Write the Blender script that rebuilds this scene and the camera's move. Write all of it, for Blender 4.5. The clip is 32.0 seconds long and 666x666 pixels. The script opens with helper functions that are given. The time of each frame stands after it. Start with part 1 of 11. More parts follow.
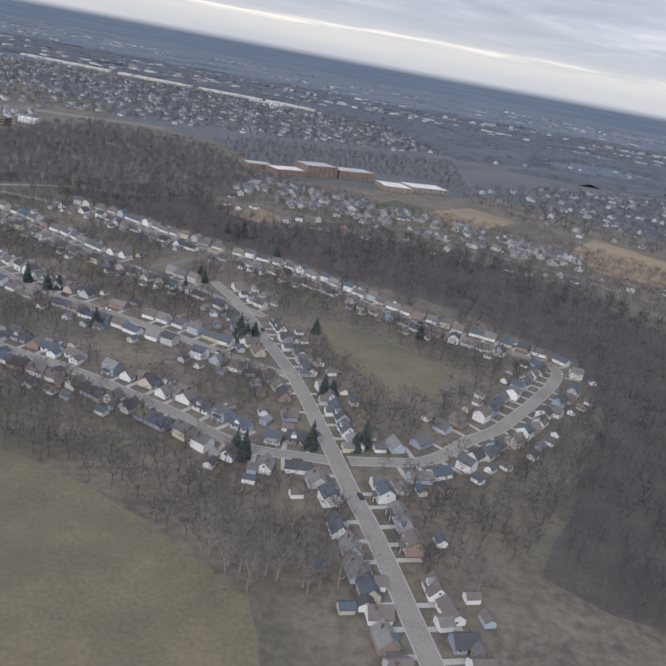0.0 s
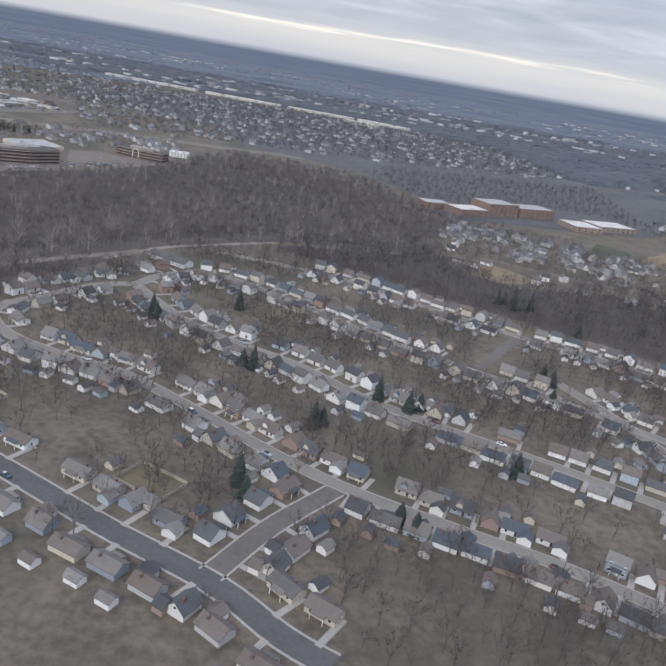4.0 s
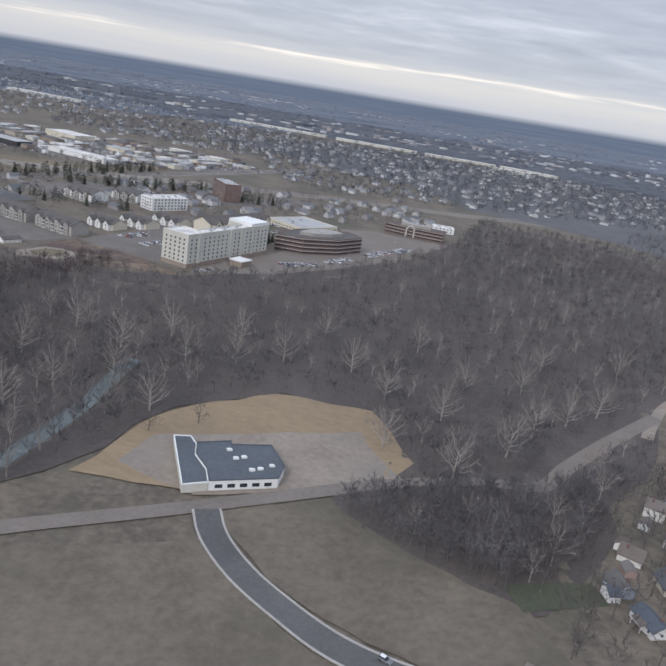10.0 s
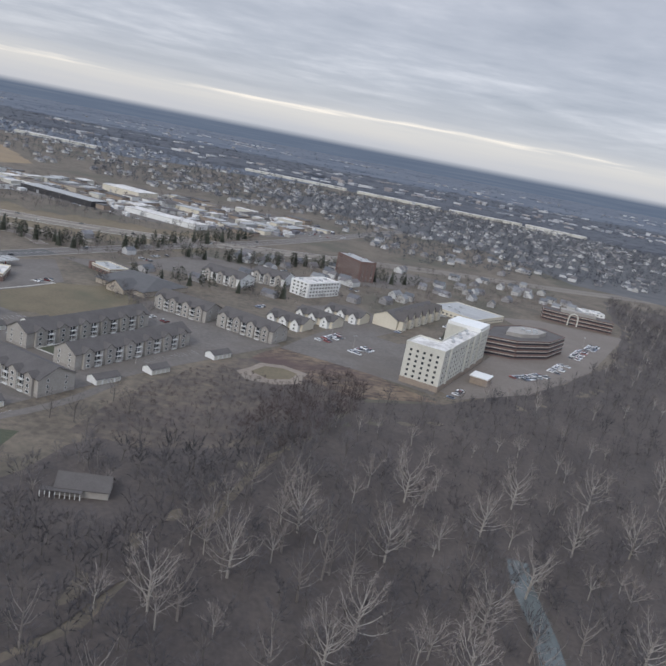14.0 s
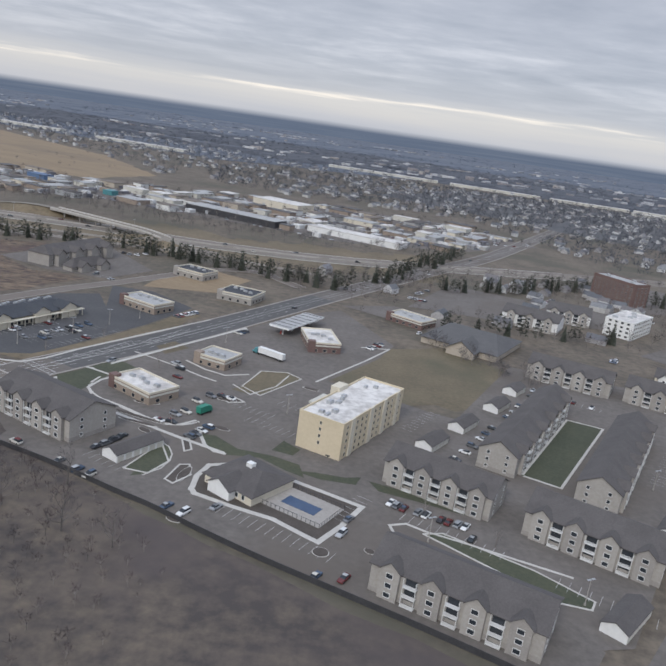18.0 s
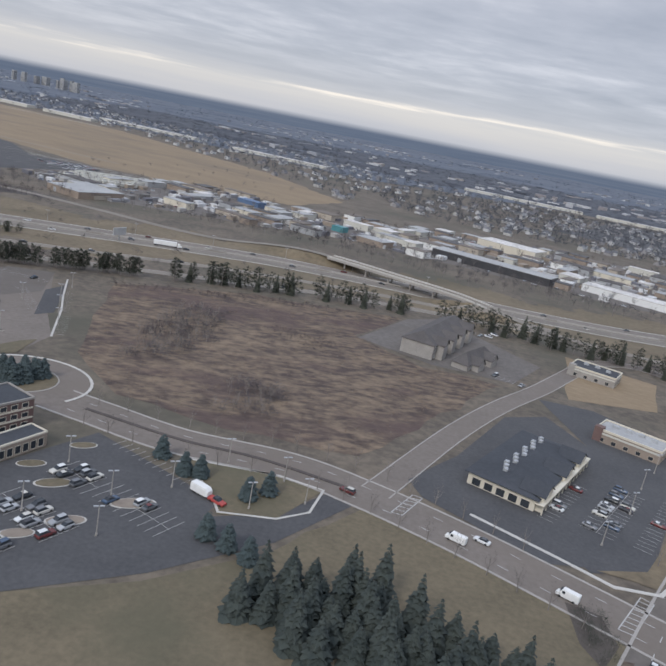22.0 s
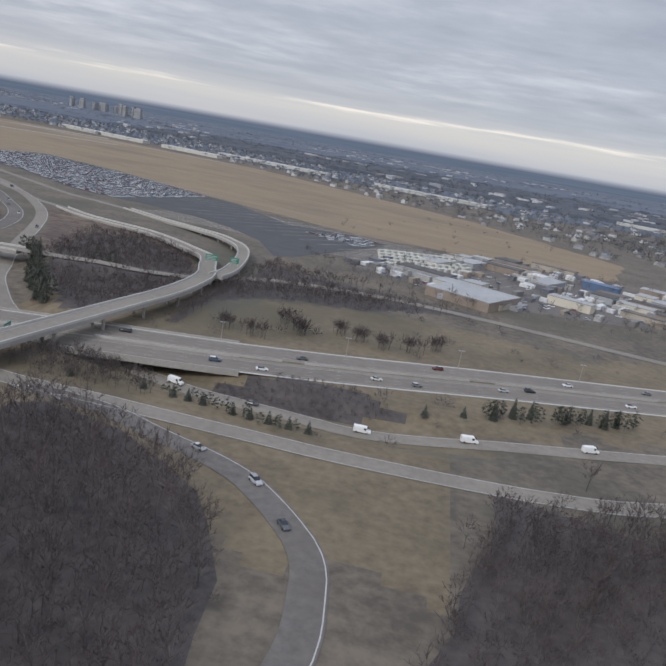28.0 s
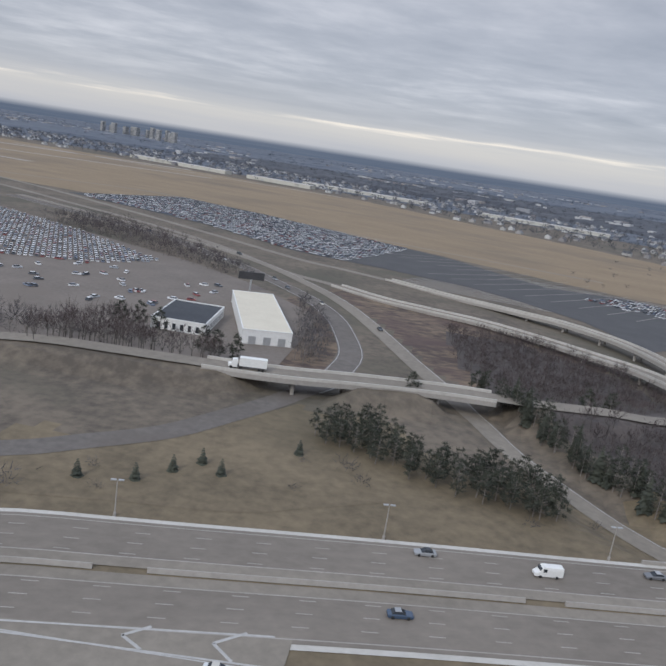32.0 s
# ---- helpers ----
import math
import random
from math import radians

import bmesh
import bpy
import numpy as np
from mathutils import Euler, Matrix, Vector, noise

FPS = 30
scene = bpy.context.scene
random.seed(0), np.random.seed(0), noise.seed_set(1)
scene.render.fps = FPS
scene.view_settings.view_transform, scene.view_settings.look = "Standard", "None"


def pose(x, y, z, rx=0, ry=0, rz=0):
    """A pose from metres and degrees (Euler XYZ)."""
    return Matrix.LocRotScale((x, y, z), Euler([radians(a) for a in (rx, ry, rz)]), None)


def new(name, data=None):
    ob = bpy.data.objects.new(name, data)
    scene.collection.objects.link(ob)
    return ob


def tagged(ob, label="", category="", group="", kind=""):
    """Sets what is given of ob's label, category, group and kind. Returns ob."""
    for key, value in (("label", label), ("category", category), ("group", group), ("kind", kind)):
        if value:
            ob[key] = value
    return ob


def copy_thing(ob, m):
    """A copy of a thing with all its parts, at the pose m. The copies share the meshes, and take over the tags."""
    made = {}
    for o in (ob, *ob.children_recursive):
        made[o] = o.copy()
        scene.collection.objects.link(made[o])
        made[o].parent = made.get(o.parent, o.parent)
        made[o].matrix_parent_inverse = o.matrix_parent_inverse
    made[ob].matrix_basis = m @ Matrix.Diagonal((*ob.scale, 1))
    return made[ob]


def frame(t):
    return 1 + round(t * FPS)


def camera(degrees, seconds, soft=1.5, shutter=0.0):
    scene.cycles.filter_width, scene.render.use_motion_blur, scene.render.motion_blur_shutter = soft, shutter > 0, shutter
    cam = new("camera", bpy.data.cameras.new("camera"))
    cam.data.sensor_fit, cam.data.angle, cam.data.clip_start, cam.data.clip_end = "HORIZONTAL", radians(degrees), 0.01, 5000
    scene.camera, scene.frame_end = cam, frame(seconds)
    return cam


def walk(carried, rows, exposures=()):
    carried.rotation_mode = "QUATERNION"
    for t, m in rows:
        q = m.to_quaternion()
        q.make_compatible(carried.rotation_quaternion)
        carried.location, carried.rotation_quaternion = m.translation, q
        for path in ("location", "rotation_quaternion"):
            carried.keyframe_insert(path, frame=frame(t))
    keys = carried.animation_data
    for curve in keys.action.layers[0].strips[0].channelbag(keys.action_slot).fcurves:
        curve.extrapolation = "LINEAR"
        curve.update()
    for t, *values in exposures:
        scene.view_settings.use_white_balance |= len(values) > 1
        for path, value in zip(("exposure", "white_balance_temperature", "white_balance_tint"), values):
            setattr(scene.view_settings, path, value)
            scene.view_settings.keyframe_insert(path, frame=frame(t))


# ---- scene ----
cam = camera(48.88, 32.0, soft=2.0)
K = 0.565  # scale of the whole place, which keeps the fast flight within its limit of speed
ROWS = [
    (0.0, -2.31, 2.39, 94.39, 69.614, -9.874, -0.586),
    (0.5, -16.56, 10.28, 93.69, 69.712, -9.939, -0.950),
    (1.0, -31.09, 18.43, 93.03, 71.135, -10.554, -0.856),
    (1.5, -45.73, 26.97, 92.34, 73.280, -10.489, 0.186),
    (2.0, -60.46, 35.85, 91.55, 74.294, -9.889, 2.017),
    (2.5, -75.12, 44.46, 90.58, 74.831, -9.489, 2.352),
    (4.5, -133.52, 77.80, 86.74, 68.533, -9.339, 1.658),
    (5.0, -147.90, 85.70, 85.63, 68.279, -9.213, 1.941),
    (5.5, -162.23, 93.86, 84.48, 67.916, -8.847, 3.367),
    (6.0, -176.31, 102.03, 83.35, 67.635, -8.801, 4.670),
    (6.5, -190.32, 110.21, 82.21, 67.316, -8.520, 6.382),
    (7.0, -204.53, 118.02, 81.10, 66.861, -7.665, 9.469),
    (7.5, -218.76, 125.72, 80.26, 67.010, -7.492, 10.858),
    (8.0, -233.19, 133.09, 79.90, 67.946, -8.659, 7.536),
    (8.5, -247.77, 140.65, 79.54, 68.498, -8.857, 5.786),
    (9.0, -262.46, 148.42, 78.98, 69.270, -8.689, 5.540),
    (9.5, -277.13, 156.00, 78.24, 70.885, -8.708, 5.305),
    (10.0, -291.77, 163.53, 77.53, 71.835, -8.907, 4.891),
    (10.5, -306.40, 171.26, 76.86, 74.058, -9.804, 4.060),
    (11.0, -320.98, 178.82, 75.90, 74.885, -11.306, 2.436),
    (11.5, -335.48, 186.65, 74.85, 75.277, -11.552, 1.262),
    (12.0, -349.76, 194.72, 73.82, 75.515, -9.867, 0.309),
    (12.5, -364.05, 202.31, 72.94, 75.518, -9.475, -0.005),
    (13.0, -378.11, 209.42, 72.37, 75.714, -10.066, 0.120),
    (13.5, -392.46, 216.17, 71.95, 75.712, -10.476, 0.843),
    (14.0, -407.31, 222.84, 71.50, 75.592, -10.639, 1.617),
    (14.5, -422.42, 229.73, 70.91, 75.723, -10.205, 2.021),
    (16.5, -482.55, 260.37, 66.56, 76.231, -8.779, -1.116),
    (17.0, -497.66, 268.13, 65.60, 75.803, -8.135, -1.426),
    (17.5, -512.80, 275.82, 64.53, 75.004, -7.764, 0.436),
    (18.0, -527.84, 283.57, 63.34, 74.337, -7.934, 2.837),
    (18.5, -542.87, 291.08, 62.35, 73.041, -7.915, 4.740),
    (19.0, -557.83, 298.25, 61.57, 72.563, -8.105, 5.159),
    (19.5, -572.89, 305.51, 60.94, 72.290, -7.841, 4.986),
    (20.0, -588.00, 312.67, 60.39, 72.295, -7.715, 4.684),
    (20.5, -603.19, 319.81, 59.91, 72.445, -7.794, 4.627),
    (21.0, -618.67, 327.49, 59.44, 73.030, -7.226, 6.749),
    (21.5, -634.34, 335.15, 58.87, 73.757, -9.119, 7.143),
    (22.0, -650.08, 342.82, 58.12, 74.200, -10.678, 7.733),
    (22.5, -665.88, 350.60, 57.30, 74.206, -10.758, 7.667),
    (23.0, -681.62, 358.28, 56.46, 74.538, -10.465, 7.132),
    (23.5, -697.38, 366.00, 55.43, 74.785, -10.207, 6.584),
    (24.0, -712.95, 373.35, 54.57, 74.939, -9.820, 5.732),
    (24.5, -728.67, 380.79, 53.88, 75.054, -9.377, 5.097),
    (25.0, -744.41, 388.46, 53.21, 75.069, -9.086, 4.911),
    (25.5, -760.16, 396.17, 52.57, 75.146, -9.065, 5.946),
    (26.0, -775.89, 403.58, 51.94, 75.076, -9.298, 8.052),
    (26.5, -791.88, 411.36, 51.46, 75.087, -9.719, 9.188),
    (28.5, -857.84, 440.48, 49.18, 75.169, -9.637, 8.304),
    (29.0, -874.29, 447.09, 48.65, 75.442, -9.313, 7.288),
    (29.5, -890.84, 453.53, 48.10, 75.578, -9.035, 7.137),
    (30.0, -907.40, 460.47, 47.64, 75.570, -9.111, 7.155),
    (30.5, -924.03, 467.84, 46.87, 75.797, -9.172, 7.233),
    (31.0, -940.62, 475.78, 46.09, 75.882, -9.199, 7.635),
    (31.5, -957.26, 484.14, 45.07, 76.220, -9.010, 8.111),
    (32.0, -974.07, 492.52, 43.95, 76.302, -8.571, 8.741),
]
walk(cam, [(t, pose(x, y, z, rx, ry, rz)) for t, x, y, z, rx, ry, rz in ROWS], ((0.0, 0.12, 6460, 11), (2.5, 0.1, 6450, 11), (4.5, 0.17, 6430, 11), (8.0, 0.2, 6400, 11), (10.0, 0.13, 6430, 11), (12.5, 0.04, 6500, 10), (25.5, 0.0, 6520, 11), (26.5, -0.04, 6500, 11), (28.5, -0.07, 6500, 10), (32.0, -0.1, 6500, 10)))

# ---- world, sun, exposure ----
world = bpy.data.worlds.new("overcast_world")
scene.world = world
world.use_nodes = True
wt = world.node_tree
wt.nodes.clear()


def wnode(kind, **sets):
    n = wt.nodes.new(kind)
    for k, v in sets.items():
        n.inputs[k].default_value = v
    return n


def wmath(op, a, b=None, clamp=False):
    n = wt.nodes.new("ShaderNodeMath")
    n.operation, n.use_clamp = op, clamp
    for i, v in enumerate((a, b)):
        if v is None:
            continue
        if isinstance(v, (int, float)):
            n.inputs[i].default_value = v
        else:
            wt.links.new(v, n.inputs[i])
    return n.outputs[0]


def wramp(fac, stops):
    n = wt.nodes.new("ShaderNodeValToRGB")
    el = n.color_ramp.elements
    while len(el) < len(stops):
        el.new(0.5)
    for e, (p, c) in zip(el, stops):
        e.position, e.color = p, (*c, 1)
    wt.links.new(fac, n.inputs[0])
    return n.outputs[0]


def wmix(fac, a, b, blend="MIX"):
    n = wt.nodes.new("ShaderNodeMix")
    n.data_type, n.blend_type = "RGBA", blend
    for sock, v in ((n.inputs[0], fac), (n.inputs[6], a), (n.inputs[7], b)):
        if isinstance(v, (int, float)):
            sock.default_value = v
        elif isinstance(v, tuple):
            sock.default_value = (*v, 1)
        else:
            wt.links.new(v, sock)
    return n.outputs[2]


SUN_ELEV, SUN_TURN = radians(38), radians(205)
sky = wt.nodes.new("ShaderNodeTexSky")
sky.sky_type, sky.sun_disc = "NISHITA", False
sky.sun_elevation, sky.sun_rotation = SUN_ELEV, SUN_TURN
sky_dim = wmix(1.0, sky.outputs[0], (0.1, 0.1, 0.1), "MULTIPLY")

coord = wt.nodes.new("ShaderNodeTexCoord")
split = wt.nodes.new("ShaderNodeSeparateXYZ")
wt.links.new(coord.outputs["Generated"], split.inputs[0])
dx, dy, dz = split.outputs
up = wmath("MAXIMUM", dz, 0.0)
# a flat cloud deck seen in perspective
deck = wmath("ADD", up, 0.035)
cx, cy = wmath("DIVIDE", dx, deck), wmath("DIVIDE", dy, deck)
plane = wt.nodes.new("ShaderNodeCombineXYZ")
wt.links.new(cx, plane.inputs[0])
wt.links.new(cy, plane.inputs[1])
big = wnode("ShaderNodeTexNoise", Scale=0.42, Detail=6.0, Roughness=0.55, Distortion=0.35)
small = wnode("ShaderNodeTexNoise", Scale=1.7, Detail=5.0, Roughness=0.6)
for n in (big, small):
    wt.links.new(plane.outputs[0], n.inputs["Vector"])
lump = wmath("ADD", wmath("MULTIPLY", big.outputs[0], 0.7), wmath("MULTIPLY", small.outputs[0], 0.3))
cloud = wramp(lump, [(0.34, (0.39, 0.42, 0.47)), (0.5, (0.52, 0.545, 0.59)), (0.64, (0.72, 0.735, 0.765))])
# overcast is brighter overhead
cloud = wmix(1.0, cloud, wramp(up, [(0.0, (1, 1, 1)), (0.28, (1, 1, 1)), (0.5, (1.5, 1.6, 1.74)), (1.0, (1.65, 1.78, 1.95))]), "MULTIPLY")
# pale strip of clear sky low down, with a bright cream edge under the deck
streak_at = wnode("ShaderNodeCombineXYZ")
wt.links.new(wmath("MULTIPLY", dx, 3.0), streak_at.inputs[0])
wt.links.new(wmath("MULTIPLY", dy, 3.0), streak_at.inputs[1])
wt.links.new(wmath("MULTIPLY", dz, 60.0), streak_at.inputs[2])
streak = wnode("ShaderNodeTexNoise", Scale=1.0, Detail=5.0, Roughness=0.6)
wt.links.new(streak_at.outputs[0], streak.inputs["Vector"])
wave = wmath("MULTIPLY", wmath("SUBTRACT", streak.outputs[0], 0.5), 0.03)
low = wmath("ADD", dz, wave)
patchy = wnode("ShaderNodeTexNoise", Scale=2.2, Detail=4.0, Roughness=0.5)
wt.links.new(streak_at.outputs[0], patchy.inputs["Vector"])
gap = wmath("MULTIPLY", wmath("SUBTRACT", patchy.outputs[0], 0.4), 5.0, True)
pale = wramp(wmath("MULTIPLY", low, 6.0), [(0.0, (0.5, 0.535, 0.59)), (0.07, (0.6, 0.615, 0.64)), (0.17, (0.68, 0.675, 0.66)), (0.24, (0.66, 0.66, 0.65)), (0.34, (0.52, 0.54, 0.575))])
strip = wramp(wmath("MULTIPLY", low, 6.0), [(0.0, (0.5, 0.535, 0.59)), (0.07, (0.6, 0.615, 0.64)), (0.17, (0.7, 0.69, 0.665)), (0.218, (0.73, 0.715, 0.68)), (0.243, (1.08, 1.0, 0.87)), (0.264, (0.62, 0.625, 0.635)), (0.34, (0.51, 0.53, 0.57))])
strip = wmix(gap, pale, strip)
rise = wmath("MULTIPLY", wmath("SUBTRACT", low, 0.042), 20.0, True)
above = wmix(rise, strip, cloud)
above = wmix(0.12, above, sky_dim)
# wooded land beyond the modelled ground, its blue haze painted into the colour
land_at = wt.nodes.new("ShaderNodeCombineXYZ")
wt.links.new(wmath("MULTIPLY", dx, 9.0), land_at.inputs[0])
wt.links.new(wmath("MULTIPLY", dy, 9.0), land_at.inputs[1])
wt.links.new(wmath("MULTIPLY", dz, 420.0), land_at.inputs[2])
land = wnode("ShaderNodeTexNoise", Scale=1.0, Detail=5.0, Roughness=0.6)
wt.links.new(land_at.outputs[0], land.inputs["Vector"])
hazed_land = wramp(land.outputs[0], [(0.35, (0.118, 0.152, 0.21)), (0.55, (0.136, 0.172, 0.23)), (0.75, (0.165, 0.198, 0.25))])
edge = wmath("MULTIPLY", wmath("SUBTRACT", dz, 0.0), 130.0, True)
whole = wmix(1.0, wmix(edge, hazed_land, above), (0.98, 0.985, 1.035), "MULTIPLY")
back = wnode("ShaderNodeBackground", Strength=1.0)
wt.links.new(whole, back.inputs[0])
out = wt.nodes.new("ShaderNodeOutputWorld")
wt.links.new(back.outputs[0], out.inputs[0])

sun_data = bpy.data.lights.new("sun", "SUN")
sun_data.energy, sun_data.angle, sun_data.color = 1.5, radians(14), (1.0, 0.98, 0.95)
sun = new("sun", sun_data)
sun.rotation_euler = (radians(90) - SUN_ELEV, 0, radians(180) - SUN_TURN)

# ---- materials ----
def mat(name, a, b, fine=2.0, broad=0.12, rough=0.85, metal=0.0, bump=0.0, ramp=None, spread=(0.36, 0.64), local=False, weave=0.5, c=None, streak=None):
    """Two colours mixed by fine and broad noise; ramp: colours picked at random for each object; c: a third colour in large blotches; streak: turn of drawn-out patches in degrees."""
    m = bpy.data.materials.new(name)
    m.use_nodes = True
    nt = m.node_tree
    bsdf = nt.nodes["Principled BSDF"]
    bsdf.inputs["Roughness"].default_value, bsdf.inputs["Metallic"].default_value = rough, metal
    if local:
        where = nt.nodes.new("ShaderNodeTexCoord").outputs["Object"]
    else:
        where = nt.nodes.new("ShaderNodeNewGeometry").outputs["Position"]
    if streak is not None:
        turned = nt.nodes.new("ShaderNodeMapping")
        turned.vector_type = "TEXTURE"
        turned.inputs["Rotation"].default_value = (0, 0, radians(streak))
        turned.inputs["Scale"].default_value = (1.5, 0.85, 1.0)
        nt.links.new(where, turned.inputs["Vector"])
        where = turned.outputs[0]

    def tex(scale, detail):
        n = nt.nodes.new("ShaderNodeTexNoise")
        n.inputs["Scale"].default_value, n.inputs["Detail"].default_value, n.inputs["Roughness"].default_value = (scale if local else scale / K), detail, 0.62
        nt.links.new(where, n.inputs["Vector"])
        return n.outputs[0]

    def blend(kind, fac, x, y):
        n = nt.nodes.new("ShaderNodeMix")
        n.data_type, n.blend_type = "RGBA", kind
        for s, v in ((n.inputs[0], fac), (n.inputs[6], x), (n.inputs[7], y)):
            if isinstance(v, float):
                s.default_value = v
            elif isinstance(v, tuple):
                s.default_value = (*v, 1)
            else:
                nt.links.new(v, s)
        return n.outputs[2]

    def stretch(v, lo, hi):
        n = nt.nodes.new("ShaderNodeMapRange")
        n.inputs[1].default_value, n.inputs[2].default_value = lo, hi
        nt.links.new(v, n.inputs[0])
        return n.outputs[0]

    f1, f2 = tex(fine, 4.0), tex(broad, 5.0)
    mixv = nt.nodes.new("ShaderNodeMix")
    mixv.inputs[0].default_value = weave
    nt.links.new(f1, mixv.inputs[2])
    nt.links.new(f2, mixv.inputs[3])
    col = blend("MIX", stretch(mixv.outputs[0], *spread), a, b)
    if c:
        col = blend("MIX", stretch(tex(broad * 0.31, 5.0), 0.5, 0.66), col, c)
    if ramp:
        info = nt.nodes.new("ShaderNodeObjectInfo")
        r = nt.nodes.new("ShaderNodeValToRGB")
        r.color_ramp.interpolation = "CONSTANT"
        el = r.color_ramp.elements
        while len(el) < len(ramp):
            el.new(0.5)
        for i, (e, rc) in enumerate(zip(el, ramp)):
            e.position, e.color = i / len(ramp), (*rc, 1)
        nt.links.new(info.outputs["Random"], r.inputs[0])
        col = blend("MULTIPLY", 1.0, col, r.outputs[0])
    nt.links.new(col, bsdf.inputs["Base Color"])
    if bump:
        bn = nt.nodes.new("ShaderNodeBump")
        bn.inputs["Strength"].default_value, bn.inputs["Distance"].default_value = bump, 0.3 * K
        nt.links.new(f1, bn.inputs["Height"])
        nt.links.new(bn.outputs[0], bsdf.inputs["Normal"])
    return m


def island_mat(name, colours, rough=0.7, shade=(0.8, 1.15)):
    """One colour out of a few for every loose piece of a joined mesh."""
    m = bpy.data.materials.new(name)
    m.use_nodes = True
    nt = m.node_tree
    bsdf = nt.nodes["Principled BSDF"]
    bsdf.inputs["Roughness"].default_value = rough
    geo = nt.nodes.new("ShaderNodeNewGeometry")
    r = nt.nodes.new("ShaderNodeValToRGB")
    r.color_ramp.interpolation = "CONSTANT"
    el = r.color_ramp.elements
    while len(el) < len(colours):
        el.new(0.5)
    for i, (e, rc) in enumerate(zip(el, colours)):
        e.position, e.color = i / len(colours), (*rc, 1)
    nt.links.new(geo.outputs["Random Per Island"], r.inputs[0])
    n = nt.nodes.new("ShaderNodeTexNoise")
    n.inputs["Scale"].default_value = 0.9 / K
    nt.links.new(geo.outputs["Position"], n.inputs["Vector"])
    mr = nt.nodes.new("ShaderNodeMapRange")
    mr.inputs[1].default_value, mr.inputs[2].default_value, mr.inputs[3].default_value, mr.inputs[4].default_value = 0.3, 0.7, *shade
    nt.links.new(n.outputs[0], mr.inputs[0])
    mx = nt.nodes.new("ShaderNodeMix")
    mx.data_type, mx.blend_type = "RGBA", "MULTIPLY"
    mx.inputs[0].default_value = 1.0
    nt.links.new(r.outputs[0], mx.inputs[6])
    nt.links.new(mr.outputs[0], mx.inputs[7])
    nt.links.new(mx.outputs[2], bsdf.inputs["Base Color"])
    return m


M_GROUND = mat("winter_ground", (0.082, 0.068, 0.053), (0.168, 0.137, 0.103), fine=0.25, broad=0.03, bump=0.3, c=(0.086, 0.079, 0.057), spread=(0.4, 0.6))
M_LAWN = mat("winter_lawn", (0.105, 0.087, 0.055), (0.175, 0.141, 0.09), fine=0.6, broad=0.04, bump=0.2, c=(0.098, 0.09, 0.056))
M_GREEN = mat("green_lawn", (0.045, 0.054, 0.034), (0.08, 0.083, 0.05), fine=0.8, broad=0.05, bump=0.2)
M_TAN = mat("dry_grass", (0.2, 0.145, 0.088), (0.275, 0.205, 0.128), fine=0.3, broad=0.02, bump=0.25, c=(0.17, 0.13, 0.088), streak=-14)
M_MEADOW = mat("meadow_grass", (0.112, 0.088, 0.056), (0.2, 0.157, 0.1), fine=0.3, broad=0.03, bump=0.3, c=(0.103, 0.085, 0.053), spread=(0.38, 0.62))
M_DULL = mat("dull_winter_grass", (0.092, 0.076, 0.058), (0.162, 0.134, 0.101), fine=0.3, broad=0.035, bump=0.3, c=(0.088, 0.08, 0.057))
M_SCRUB = mat("brown_scrub", (0.058, 0.041, 0.035), (0.215, 0.158, 0.107), fine=0.22, broad=0.055, bump=0.5, c=(0.085, 0.055, 0.049), spread=(0.4, 0.62), streak=15)
M_LITTER = mat("leaf_litter", (0.053, 0.044, 0.041), (0.1, 0.082, 0.072), fine=0.5, broad=0.03, bump=0.4)
M_SLATE = mat("slate_blue_roof", (0.062, 0.072, 0.084), (0.098, 0.11, 0.124), fine=0.7, broad=0.08, rough=0.8)
M_CREEK = mat("grey_green_water", (0.085, 0.1, 0.098), (0.13, 0.146, 0.142), fine=0.3, broad=0.05, rough=0.25, bump=0.1)
M_ROUGH = mat("rough_field", (0.06, 0.05, 0.046), (0.15, 0.12, 0.09), fine=0.2, broad=0.03, bump=0.5, c=(0.082, 0.066, 0.062), spread=(0.4, 0.62))
M_BRUSH = mat("dark_brush_twigs", (0.042, 0.034, 0.036), (0.112, 0.086, 0.082), fine=0.1, broad=0.03, rough=0.95, c=(0.068, 0.05, 0.05))
M_THICKET = mat("thicket_floor", (0.055, 0.047, 0.045), (0.1, 0.083, 0.075), fine=0.4, broad=0.05, bump=0.5)
# distance haze is mixed into this woodland colour as blue
M_FARWOOD_HAZED = mat("far_woodland", (0.08, 0.096, 0.125), (0.108, 0.125, 0.154), fine=0.03, broad=0.004, spread=(0.44, 0.56), c=(0.112, 0.127, 0.15))
M_FARGROUND = mat("far_ground", (0.066, 0.068, 0.075), (0.118, 0.115, 0.113), fine=0.05, broad=0.008)
M_DIRT = mat("bare_dirt", (0.19, 0.155, 0.125), (0.28, 0.235, 0.19), fine=0.35, broad=0.06, bump=0.2, c=(0.2, 0.175, 0.15))
M_ASPHALT = mat("grey_asphalt", (0.112, 0.1, 0.09), (0.168, 0.15, 0.135), fine=0.4, broad=0.05, rough=0.9, bump=0.1, c=(0.122, 0.104, 0.089))
M_ASPHALT_NEW = mat("dark_asphalt", (0.058, 0.058, 0.061), (0.088, 0.087, 0.089), fine=0.8, broad=0.05, rough=0.9)
M_STREET_DARK = mat("street_asphalt", (0.078, 0.076, 0.075), (0.115, 0.112, 0.109), fine=0.6, broad=0.05, rough=0.9)
M_ASPHALT_OLD = mat("worn_asphalt", (0.142, 0.121, 0.104), (0.2, 0.172, 0.149), fine=0.5, broad=0.05, rough=0.9, c=(0.165, 0.139, 0.117))
